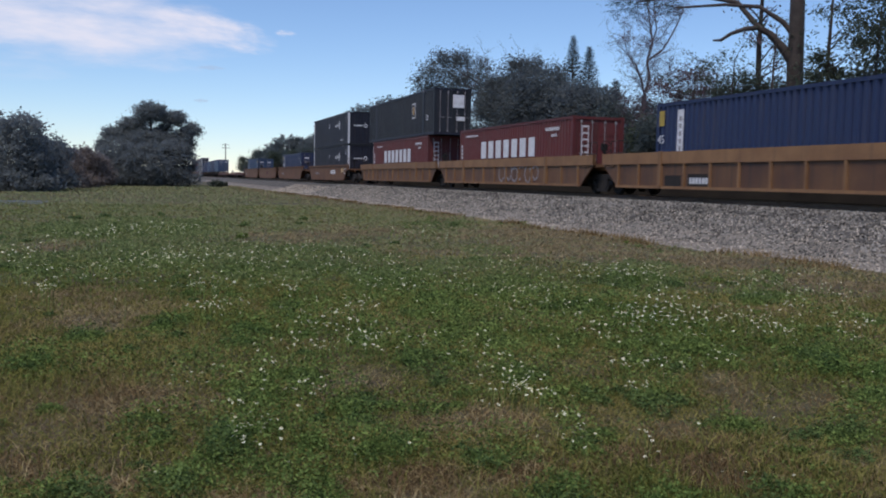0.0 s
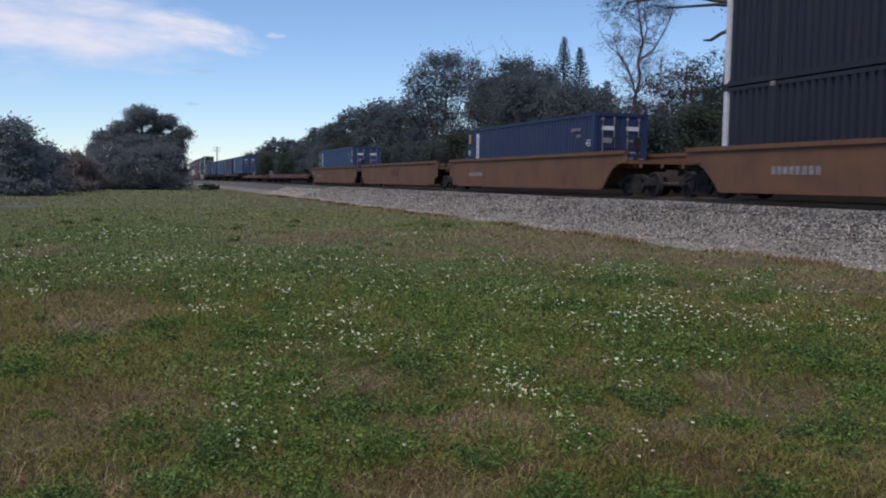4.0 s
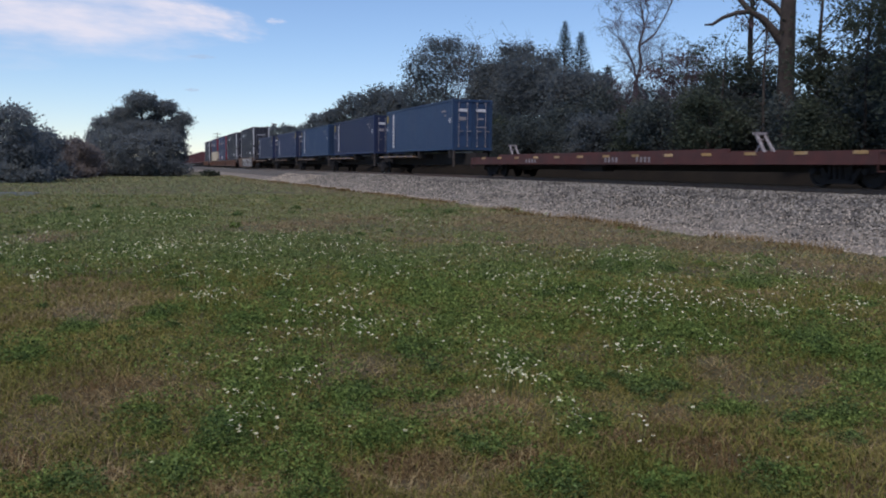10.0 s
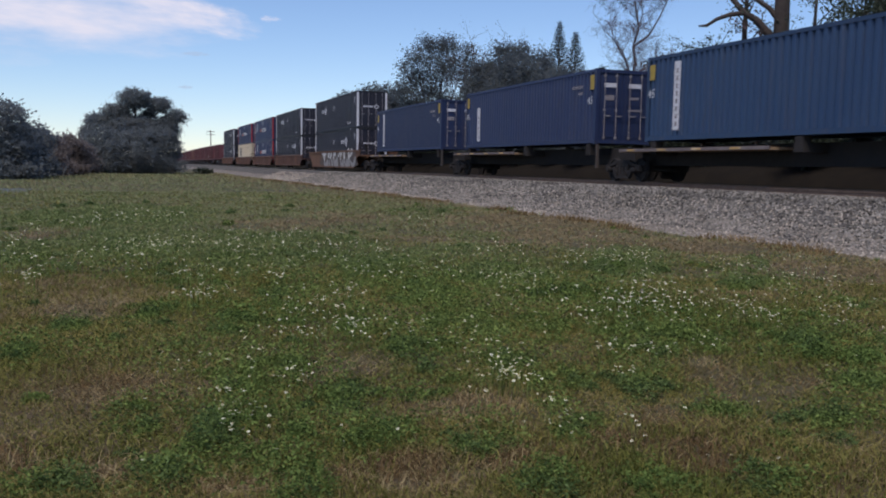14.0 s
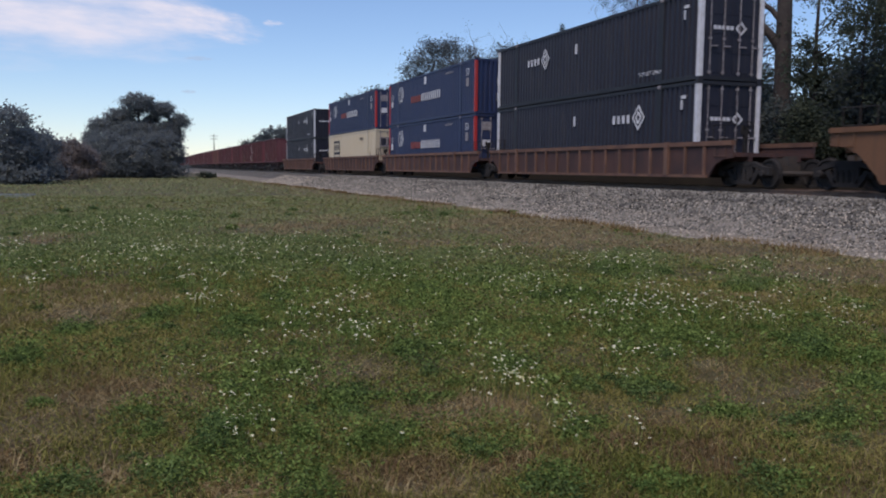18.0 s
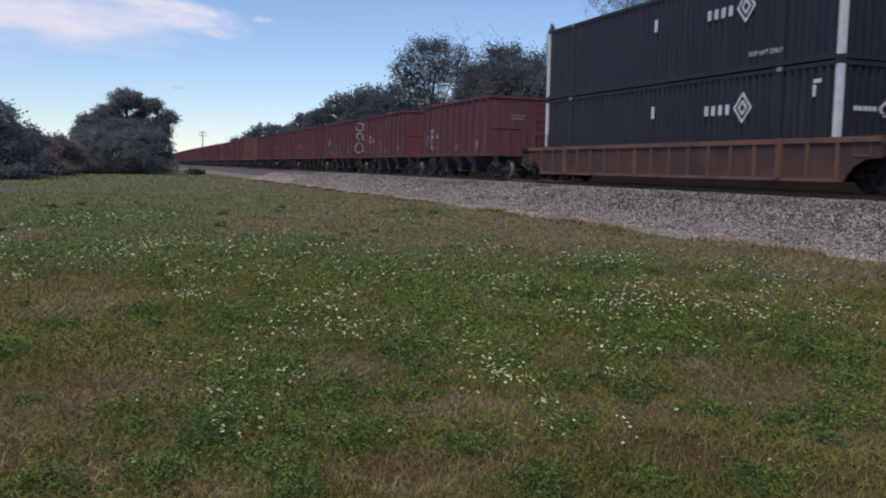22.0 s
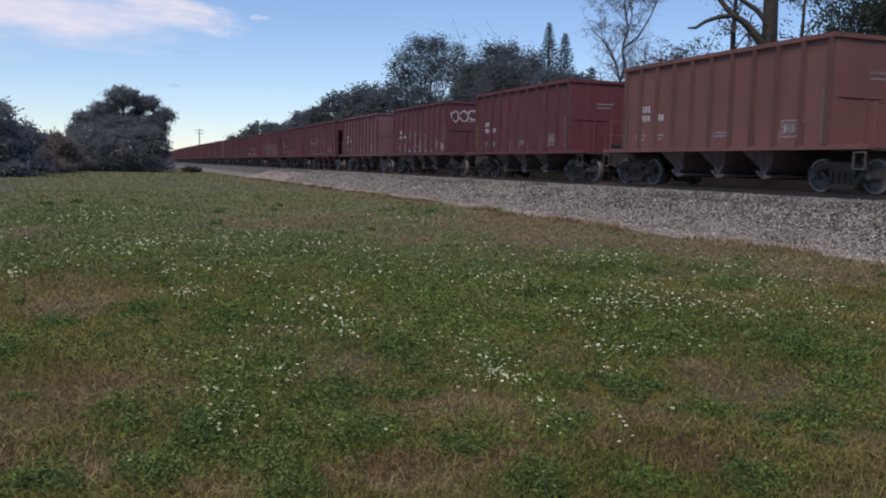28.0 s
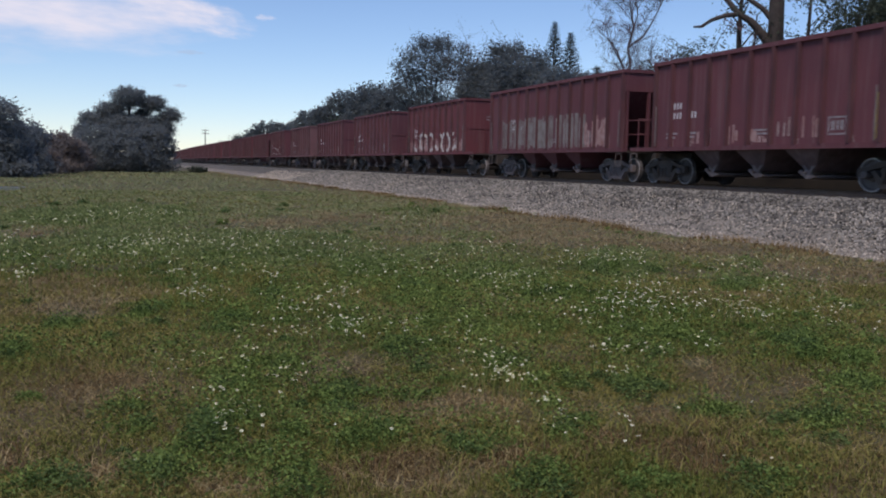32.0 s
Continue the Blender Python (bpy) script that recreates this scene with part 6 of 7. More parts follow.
def make_meadow():
    rng = np.random.default_rng(12)
    spots = [meadow_spots(rng, 260000, 3.0, 135, 0.42), meadow_spots(rng, 250000, 3.2, 13, 1.2), meadow_spots(rng, 150000, 11, 48, 0.8)]
    x, y, d = (np.concatenate(v) for v in zip(*spots))
    bare = patch_field(np.degrees(np.arctan2(x, y)), d, BARE)
    keep = rng.random(len(x)) > 0.8 * bare
    x, y, d = x[keep], y[keep], d[keep]
    dry = dryness(x, y)
    is_dry = rng.random(len(x)) < dry * 0.95
    tall = 0.6 + 0.9 * value_noise(x, y, 1.1, 8)
    h = (0.022 + 0.04 * rng.random(len(x))) * tall * (1 + d * 0.012)
    w = (0.0026 + 0.0009 * d) * rng.uniform(0.6, 1.3, len(x))
    g = ~is_dry
    # past this distance the grass takes its haze-paled colour
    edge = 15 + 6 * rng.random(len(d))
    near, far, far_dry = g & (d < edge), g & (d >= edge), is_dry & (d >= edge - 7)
    blades("grass", x[near], y[near], h[near], w[near], rng, "grass", "short rough olive green meadow grass")
    blades("grass", x[far], y[far], h[far], w[far] * 1.5, rng, "grass_far", "even olive green grass across the meadow, paled for haze")
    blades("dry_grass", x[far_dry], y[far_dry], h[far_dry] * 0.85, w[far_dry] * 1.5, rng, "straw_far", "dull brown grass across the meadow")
    is_dry &= d < edge - 7
    blades("dry_grass", x[is_dry], y[is_dry], h[is_dry] * 0.75, w[is_dry] * 0.85, rng, "straw", "dry straw coloured grass in worn patches", lean=2.2)
    # long pale stalks lying about
    x, y, d = meadow_spots(rng, 60000, 3.4, 11, 1.0)
    keep = rng.random(len(x)) < (dryness(x, y) * 0.8 + 0.06) * np.where(np.arctan2(x, y) > 0.45, 0.4, 1.0) + 0.6 * patch_field(np.degrees(np.arctan2(x, y)), d, BARE, 1.3)
    x, y, d = x[keep], y[keep], d[keep]
    blades("dry_stalks", x, y, rng.uniform(0.025, 0.07, len(x)), (0.0022 + 0.0005 * d), rng, "stalk", "long pale dry stalks lying in the grass", lean=3.4)
    # the same sward goes on behind the camera and to the sides
    for n, r0, r1, wide in ((150000, 0.0, 12.0, 0.014), (70000, 12.0, 40.0, 0.05)):
        a, r = rng.uniform(0, 6.283, n), np.sqrt(r0 ** 2 + (r1 ** 2 - r0 ** 2) * rng.random(n))
        x, y = np.sin(a) * r, np.cos(a) * r
        bear = np.degrees(a) % 360
        out = ((bear > 52) & (bear < 348) | (r < 3.2)) & (x < 13)
        x, y = x[out], y[out]
        dry = rng.random(len(x)) < dryness(x, y) * 0.9
        for pick, mat, label in ((~dry, "grass", "short rough olive green meadow grass"), (dry, "straw", "dry straw coloured grass among the green")):
            blades("grass", x[pick], y[pick], rng.uniform(0.025, 0.07, int(pick.sum())), np.full(int(pick.sum()), wide), rng, mat, label, lean=3.2)
    # broad-leaved weeds in low mats
    x, y, d = meadow_spots(rng, 400000, 3.2, 45, 0.6)
    bear = np.degrees(np.arctan2(x, y))
    wet = 0.9 * patch_field(bear, d, WEEDS, 1.5) + 0.6 * patch_field(bear, d, FLOWERS, 1.7)
    field = wet * 0.8 - 0.4 * patch_field(bear, d, DRY) + 0.85 * value_noise(x, y, 1.5, 21) * value_noise(x, y, 0.5, 22) + 0.5 * (value_noise(x, y, 4.5, 23) - 0.5)
    low = rng.random(len(x)) < 0.3 * np.clip(0.85 - dryness(x, y), 0, 1)
    p = np.stack([x, y, 0 * x], 1)[low]
    p[:, 2] = ground_height(p[:, 0], p[:, 1]) + 0.03 * rng.random(len(p))
    me = leaf_mesh("herbs", p, (0.014 + 0.0017 * d[low]) * rng.uniform(0.7, 1.4, len(p)), rng, M["herb"], 0.6)
    tagged(new("herbs", me), "small olive green herbs among the grass", "herbs", kind="stuff")
    keep = rng.random(len(x)) < np.clip((field - 0.3) * 1.7, 0, 0.95)
    x, y, d, f = x[keep], y[keep], d[keep], field[keep]
    lift = rng.random(len(x)) ** 0.7 * np.clip(0.035 + 0.2 * (f - 0.3), 0.02, 0.19)
    p = np.stack([x, y, ground_height(x, y) + lift], 1)
    size = (0.013 + 0.0017 * d) * rng.uniform(0.7, 1.4, len(x))
    # weeds farther back change to the haze-paled green
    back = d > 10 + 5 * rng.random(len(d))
    for pick, mat, label in ((~back, "weed", "low mats of fresh green broad-leaved weeds"), (back, "weed_hazed", "low mats of weeds farther off, paled for haze")):
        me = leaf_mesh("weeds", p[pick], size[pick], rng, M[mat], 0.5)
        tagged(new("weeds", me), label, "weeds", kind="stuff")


def make_mounds():
    """Raised clumps of weeds: domes of small leaves crowded together, highest amid their clump, and a few strays."""
    rng = np.random.default_rng(33)
    domes = []
    for b, d, hb, hd, high in WEEDS:
        d *= 1 - 0.45 * high / 1.55
        wide = math.radians(hb) * d
        n = int(np.clip(wide * hd / 0.011 / (1 + 0.05 * d), 6, 46))
        a, q = rng.uniform(0, 6.283, n), np.sqrt(rng.random(n)) * rng.uniform(0.75, 1.35, n)
        u, v = np.cos(a) * q * wide, np.sin(a) * q * hd
        sb, cb = math.sin(math.radians(b)), math.cos(math.radians(b))
        x, y = sb * (d + v) + cb * u, cb * (d + v) - sb * u
        tone = rng.random()
        for k in range(n):
            r = rng.uniform(0.07, 0.17) * (1 + 0.03 * d)
            domes.append((x[k], y[k], r, high * max(0.25, 1.05 - 0.55 * q[k] ** 2) * rng.uniform(0.6, 1.15), rng.random() < 0.1 + 0.5 * tone))
    x, y, d = meadow_spots(rng, 1500, 3.7, 34, 0.9)
    f = 0.5 * patch_field(np.degrees(np.arctan2(x, y)), d, FLOWERS) - 0.7 * patch_field(np.degrees(np.arctan2(x, y)), d, DRY) + 0.55 * value_noise(x, y, 0.7, 51)
    keep = rng.random(len(x)) < np.clip(f - 0.08, 0.0, 0.6)
    for xx, yy, dd in zip(x[keep], y[keep], d[keep]):
        r = rng.uniform(0.04, 0.11) * (1 + 0.02 * dd)
        domes.append((xx, yy, r, r * rng.uniform(0.5, 0.9), rng.random() < 0.4))
    out = {"weed": ([], []), "weed_dark": ([], []), "weed_hazed": ([], [])}
    z = ground_height([m[0] for m in domes], [m[1] for m in domes])
    for i, (x, y, r, high, dark) in enumerate(domes):
        s = 0.013 + 0.0015 * math.hypot(x, y)
        n = int(np.clip(2.4 * 6.28 * r ** 2 / (0.35 * s * s), 30, 420))
        v = unit(rng.normal(size=(n, 3)))
        v[:, 2] = np.abs(v[:, 2])
        a = np.arctan2(v[:, 1], v[:, 0])
        lump = 0.8 + 0.22 * np.sin(a * 3 + i) + 0.15 * np.sin(a * 7 + i * 2.3) * v[:, 2]
        q = v * (lump * (0.55 + 0.5 * rng.random(n) ** 0.5))[:, None] * np.array([r * 1.2, r * 1.2, high])
        q += np.array([x, y, z[i]])
        # most clumps beyond 12 m get the haze-paled green
        k = "weed_dark" if dark else "weed_hazed" if math.hypot(x, y) > 12 and i % 3 else "weed"
        out[k][0].append(q)
        out[k][1].append(s * rng.uniform(0.6, 1.6, n))
    for k, (pts, sizes) in out.items():
        me = leaf_mesh("weed_clumps", np.concatenate(pts), np.concatenate(sizes), rng, M[k], 0.36, -0.15)
        tagged(new("weed_clumps", me), {"weed": "raised clumps of fresh green weeds", "weed_dark": "raised clumps of deep green weeds", "weed_hazed": "raised clumps of weeds farther off, paled for haze"}[k], "weeds", kind="stuff")


def make_flowers():
    """White petals round a yellow eye, on thin stems."""
    rng = np.random.default_rng(4)
    spots = []
    for b, d, hb, hd, n in FLOWERS:
        n = int(n * 1.75)
        spots.append(np.stack([b + hb * rng.normal(size=n) * 0.8, d + hd * rng.normal(size=n) * 0.8], 1))
    spots.append(np.stack([rng.uniform(-10, 50, 110), 4.5 + 22 * rng.random(110) ** 1.2], 1))
    s = np.concatenate(spots)
    b, d = np.radians(s[:, 0]), np.clip(s[:, 1], 3.9, 60)
    rise = rng.uniform(0.06, 0.2, len(d)) + np.clip((d - 6) * 0.01, 0, 0.06)
    d = d * (1 - rise / 1.55)
    x, y = np.sin(b) * d, np.cos(b) * d
    ok = x < 11.8
    x, y, d, rise = x[ok], y[ok], d[ok], rise[ok]
    n = len(x)
    z = ground_height(x, y) + rise
    c = np.stack([x, y, z], 1)
    up = unit(np.stack([rng.normal(size=n) * 0.35, rng.normal(size=n) * 0.35 - 0.1, np.ones(n)], 1))
    u = unit(np.cross(up, np.tile([[1.0, 0.2, 0]], (n, 1))))
    v = np.cross(up, u)
    r = rng.uniform(0.007, 0.0115, n) * (0.78 + 0.07 * d)
    verts, loops, counts = [], [], []
    k = 6
    for j in range(k):
        t0 = 2 * math.pi * j / k
        for rad, off in ((0.25, 0.0), (0.85, -0.36), (1.0, 0.0), (0.85, 0.36)):
            verts.append(c + (u * math.cos(t0 + off) + v * math.sin(t0 + off)) * (r * rad)[:, None] + up * (0.002 if rad < 0.5 else 0.0))
    V = np.stack(verts, 1).reshape(-1, 3)
    me = raw_mesh("flower_petals", V, np.full(n * k, 4), np.arange(n * k * 4), M["petal"])
    tagged(new("flowers", me), "small white daisy-like wild flowers", "flowers", kind="stuff")
    verts = [c + up * 0.004 + (u * math.cos(t) + v * math.sin(t)) * (r * 0.3)[:, None] for t in (0, 1.257, 2.513, 3.77, 5.027)]
    V = np.stack(verts, 1).reshape(-1, 3)
    me = raw_mesh("flower_eyes", V, np.full(n, 5), np.arange(n * 5), M["floret"])
    tagged(new("flower_eyes", me), "yellow eyes of the white wild flowers", "flowers", kind="stuff")
    foot = c - np.stack([rng.normal(size=n) * 0.02, rng.normal(size=n) * 0.02, z], 1) + np.stack([0 * x, 0 * x, ground_height(x, y)], 1)
    wv = np.tile([[1.0, 0, 0]], (n, 1)) * (0.0009 + 0.00012 * d)[:, None]
    V = np.stack([foot - wv, foot + wv, c + wv, c - wv], 1).reshape(-1, 3)
    me = raw_mesh("flower_stems", V, np.full(n, 4), np.arange(n * 4), M["weed"])
    tagged(new("flower_stems", me), "thin green stems of wild flowers", "flowers", kind="stuff")


make_meadow()
make_mounds()
make_flowers()


def bank_height(x):
    """Height of the ballast bank's near flank above the meadow."""
    return np.interp(x - TRACK_X, [-5.9, -5.2, -4.3, -3.3, -2.4, -2.0, -1.4, 0], [-0.12, 0.04, 0.2, 0.52, 0.82, 0.9, 0.93, 0.93])


def scatter_stones(name, n, x0, x1, y0, y1, size, mat, seed, label, power=0.35, lean=1.0):
    """Loose angular stones lying on the bank."""
    rng = np.random.default_rng(seed)
    u = rng.random(n)
    y = (y0 ** power + u * (y1 ** power - y0 ** power)) ** (1 / power)
    x = x0 + (x1 - x0) * rng.random(n) ** lean
    c = np.stack([x, y, bank_height(x) + 0.012], 1)
    s = size * rng.uniform(0.55, 1.3, (n, 1)) * (1 + 0.012 * y[:, None])
    q = rng.normal(size=(n, 3, 3))
    e0 = unit(q[:, 0])
    e1 = unit(np.cross(e0, q[:, 1]))
    e2 = np.cross(e0, e1)
    pts = [c + e0 * s * rng.uniform(0.7, 1.2, (n, 1)), c - e0 * s * rng.uniform(0.7, 1.2, (n, 1)), c + e1 * s * rng.uniform(0.6, 1, (n, 1)), c - e1 * s * rng.uniform(0.6, 1, (n, 1)),
           c + e2 * s * rng.uniform(0.4, 0.9, (n, 1)), c - e2 * s * rng.uniform(0.4, 0.9, (n, 1))]
    V = np.stack(pts, 1).reshape(-1, 3)
    F = np.array([(0, 2, 4), (2, 1, 4), (1, 3, 4), (3, 0, 4), (2, 0, 5), (1, 2, 5), (3, 1, 5), (0, 3, 5)])
    loops = (np.arange(n)[:, None, None] * 6 + F[None]).ravel()
    me = raw_mesh(name, V, np.full(n * 8, 3), loops, M[mat])
    tagged(new(name, me), label, "gravel", kind="stuff")


scatter_stones("ballast_stones", 30000, 13.3, 17.1, 7, 75, 0.042, "stone", 51, "loose grey crushed stones on the ballast bank")
scatter_stones("gravel_chips", 26000, 12.25, 15.6, 7, 95, 0.03, "pale_stone", 52, "pale limestone chips along the foot of the bank", lean=1.6)


def verge_tufts():
    """Taller grass where the meadow meets the stones."""
    rng = np.random.default_rng(66)
    n = 9000
    y = 8 + 75 * rng.random(n) ** 1.4
    x = 12.5 + rng.normal(size=n) * 0.28 + 0.35 * np.sin(y * 0.9) * value_noise(y, y * 0, 0.3, 2)
    d = np.hypot(x, y)
    keep = value_noise(x, y, 0.8, 31) > 0.42
    blades("verge_grass", x[keep], y[keep], (0.1 + 0.12 * rng.random(n) ** 2)[keep], (0.006 + 0.0009 * d)[keep], rng, "straw", "dry grass tufts along the foot of the stones", lean=0.7)


verge_tufts()
road = new("road", finish(boxes((-13, -4.7, 43, 50, -0.02, 0.03)), "road"))
M["asphalt"] = material("wet_asphalt", (0.06, 0.062, 0.066), 0.35, second=(0.09, 0.09, 0.09), scale=0.8)
road.data.materials.append(M["asphalt"])
tagged(road, "pale wet patch of asphalt beside the meadow", "road", kind="structure")


# the train, from the leading end back; the numbers are metres up the line at 0 s
def word_bars(c, mat, y, z, n, wide, gap, high, x=-1.23, label=""):
    """A row of plain blocks."""
    rects = []
    for i in range(n):
        a = y - i * (wide + gap)
        rects.append((a, a - wide, z, z + high))
    return bars(c, mat, rects, x, label=label)


def maroon_box(a0, a1):
    c = container(a0, a1, 0.36, "maroon", "maroon corrugated shipping container with white markings", doors=True)
    h = (a1 - a0) / 2
    word_bars(c, "white", 3.55, 1.26, 7, 0.68, 0.32, 0.88, label="broad white block marking")
    bars(c, "white", [(h - 1.0 - 0.1 * i, h - 1.06 - 0.1 * i, 2.45, 2.55) for i in range(18)], name="small_marking")
    bars(c, "white", [(-h + 2.6 - 0.14 * i, -h + 2.5 - 0.14 * i, 2.35, 2.5) for i in range(10)] + [(-h + 2.0 - 0.14 * i, -h + 1.9 - 0.14 * i, 2.08, 2.2) for i in range(4)], name="number_marking")
    bars(c, "white", [(h - 0.25, h - 0.5, 1.3 + 0.2 * i, 1.43 + 0.2 * i) for i in range(4)], name="post_marking")
    end_bars(c, "white", [(-0.8, -0.45, 0.5, 2.5)], -h + 0.03, name="end_plate")
    end_bars(c, "maroon", [(-0.75, -0.5, 0.6 + 0.27 * i, 0.8 + 0.27 * i) for i in range(7)], -h + 0.024)
    return c


def blue_box(a0, a1, z, paint, label, patch=False, doors=True, panel=(0.35, 2.6)):
    c = container(a0, a1, z, paint, label, doors=doors)
    h = (a1 - a0) / 2
    lead = 1.28 if z < 1 else 1.62
    bars(c, "white", [(h - lead, h - lead - 0.35, *panel)], name="white_panel", label="tall white panel with faint vertical lettering")
    bars(c, "grey_mark", [(h - lead - 0.12, h - lead - 0.23, panel[0] + 0.12 + 0.25 * i, panel[0] + 0.28 + 0.25 * i) for i in range(int((panel[1] - panel[0] - 0.2) / 0.25))], -1.235, name="panel_marking")
    bars(c, "grey_mark", [(-h + 1.9 - 0.1 * i, -h + 1.84 - 0.1 * i, 2.2, 2.32) for i in range(9)] + [(-h + 1.4 - 0.1 * i, -h + 1.34 - 0.1 * i, 1.95, 2.06) for i in range(4)], name="number_marking")
    if patch:
        bars(c, "yellow_mark", [(-h + 0.44, -h + 0.14, 2.1, 2.66)], -1.232, name="yellow_patch", label="yellow warning patch at the corner")
    if doors:
        end_bars(c, "white", [(0.25, 0.85, 2.2, 2.36), (-0.85, -0.3, 2.2, 2.36)], -h + 0.03, name="end_marking")
        end_bars(c, "grey_mark", [(0.3, 0.7, 1.75, 1.84), (-0.8, -0.4, 1.7, 1.9), (0.35, 0.8, 1.3, 1.36)], -h + 0.03, name="end_stencil")
    else:
        end_bars(c, "grey_mark", [(0.1, 0.45, 1.95, 2.1)], -h + 0.02, name="end_marking")
    side_text("45", 0.42, -h + 0.62, 1.55, -1.238, "white", c)
    side_text("45", 0.42, h - 0.12, 1.5, -1.238, "white", c)
    bars(c, "yellow_mark", [(h - 0.2, h - 0.5, 2.1, 2.62)], -1.232, name="yellow_patch", label="yellow warning patch at the corner")
    return c


def domestic_box(a0, a1, z, label, doors, mark_y, lift=-0.755):
    """A dark 53-foot box with white corner posts, a bar mark and a diamond."""
    c = container(a0, a1, z, "black", label, posts="white", doors=doors, rails="charcoal")
    h = (a1 - a0) / 2
    word_bars(c, "white", mark_y, 1.7, 4, 0.17, 0.16, 0.3)
    y = mark_y - 1.75
    strokes(c, "white", [[(y, 1.46), (y + 0.36, 1.87), (y, 2.28), (y - 0.36, 1.87), (y, 1.46)], [(y, 1.68), (y + 0.16, 1.87), (y, 2.06), (y - 0.16, 1.87), (y, 1.68)]], 0.07, -1.23, "white diamond outline mark", "diamond_mark")
    side_text("TOP LIFT ONLY", 0.2, lift * h + 1.5, 0.4, -1.238, "white", c)
    strokes(c, "white", [[(0.1, 1.82), (0.1, 2.1)]], 0.17, -1.231, "", "diamond_sign")
    bars(c, "white", [(-h + 0.9, -h + 0.62, 2.35, 2.45), (-h + 0.9, -h + 0.8, 2.0, 2.3)], name="post_marking")
    word_end = [(-0.7 + 0.16 * i, -0.58 + 0.16 * i, 1.62, 1.74) for i in range(5)]
    end_bars(c, "white", word_end, -h + 0.03, name="end_marking")
    strokes(c, "white", [[(0.35, 1.5), (0.53, 1.68), (0.35, 1.86), (0.17, 1.68), (0.35, 1.5)]], 0.06, -h + 0.03, "", "end_diamond", end=True)
    return c


def stack_box(a0, a1, z, label, numbered):
    """A blue 53-foot box with red leading posts."""
    c = container(a0, a1, z, "navy", label, posts="red", doors=not numbered)
    h = (a1 - a0) / 2
    word_bars(c, "orange", 2.98, 1.27, 5, 0.24, 0.16, 0.4)
    word_bars(c, "white", 0.92, 1.25, 10, 0.19, 0.175, 0.48, label="white and orange block marking")
    bars(c, "white", [(5.35, 4.6 + 0.05 * abs(i - 5), 1.5 + 0.09 * i, 1.545 + 0.09 * i) for i in range(11)], name="striped_mark")
    strokes(c, "white", [[(5.45, 1.45), (5.68, 1.7), (5.75, 1.95), (5.68, 2.2), (5.45, 2.45)]], 0.09, -1.23, "", "crescent_mark")
    bars(c, "white", [(0.4, 0.0, 2.25, 2.68)], name="white_panel")
    bars(c, "grey_mark", [(-h + 4.6 - 0.16 * i, -h + 4.5 - 0.16 * i, 2.45, 2.56) for i in range(8)], name="number_marking")
    side_text("53", 0.52, -h + 1.35, 2.1, -1.236, "white", c)
    bars(c, "grey_mark", [(-h + 1.32, -h + 0.9, 1.5, 1.95)], -1.236, name="number_panel")
    side_text("53", 0.5, h - 0.6, 1.75, -1.236, "white", c)
    bars(c, "white", [(h - 0.6, h - 1.05, 1.25, 1.65)], -1.236, name="number_panel")
    if numbered:
        end_text("53", 0.52, 0.1, 2.05, -h - 0.01, "white", c)
        end_bars(c, "white", [(0.02, 0.72, 1.5, 1.92), (0.02, 0.72, 0.85, 0.95), (0.02, 0.72, 1.0, 1.1), (0.02, 0.72, 0.72, 0.8)], -h - 0.01, name="end_panel_marking")
    else:
        end_bars(c, "grey_mark", [(-0.8, -0.25, 2.05, 2.5), (0.3, 0.85, 2.05, 2.5)], -h + 0.03, name="end_marking")
        end_bars(c, "white", [(-0.75, -0.3, 1.2, 1.55), (0.3, 0.8, 1.25, 1.6), (0.4, 0.8, 0.6, 0.75)], -h + 0.03, name="end_panel_marking")
    return c


YEL = "yellow-painted ribbed container well car streaked with grime"
TAN = "tan smooth-sided container well car with rusty stains"
BRN = "rusty brown ribbed container well car"
w = well_car(11.0, 30.0, "well_yellow", YEL, top=1.55, rear_truck=False)
bars(w, "under", [(3.98, 2.8, 0.4, 0.8), (5.3, 4.35, 0.4, 0.75)], -1.534, name="number_panel", label="dark panels behind the car number")
bars(w, "white", [(3.88 - 0.17 * i, 3.76 - 0.17 * i, 0.48, 0.68) for i in range(6)], -1.54, name="number_marking")
w = well_car(30.8, 49.5, "well_yellow", YEL, top=1.55, rear_truck=False)
strokes(w, "grey_mark", scrawl(61, 0.2, -4.4, 0.4, 1.3, 6), 0.07, -1.54, "pale sprayed scrawls on the side")
w = well_car(50.2, 69.4, "well_yellow", YEL, top=1.55)
blue_box(13.2, 26.9, 0.36, "navy", "navy blue corrugated shipping container in a yellow well car")
maroon_box(33.2, 46.9)
maroon_box(52.9, 66.6)
c = container(51.75, 67.9, 3.26, "charcoal", "charcoal grey 53-foot container stacked on a maroon one", rails="black", doors=True)
bars(c, "white", [(-3.45, -4.2, 1.22, 2.22)], name="square_mark", label="white square outline with a pale disc")
bars(c, "charcoal", [(-3.53, -4.12, 1.31, 2.13)], -1.236, name="square_mark")
strokes(c, "stake", [[(-3.83 + 0.13 * math.cos(u * 0.6), 1.72 + 0.2 * math.sin(u * 0.6)) for u in range(11)]], 0.12, -1.24, "pale yellow disc")
side_text("53", 0.5, -6.5, 0.95, -1.236, "white", c)
end_bars(c, "white", [(0.0, 0.75, 1.7, 2.5), (0.25, 0.8, 0.9, 1.15)], -8.1, name="end_mark")
w = well_car(74.2, 93.1, "well_tan", TAN, False, 1.62)
bars(w, "white", [(-2.1 - 0.72 * i, -2.7 - 0.72 * i, 0.8, 1.17) for i in range(3)], -1.534, label="worn white block marking")
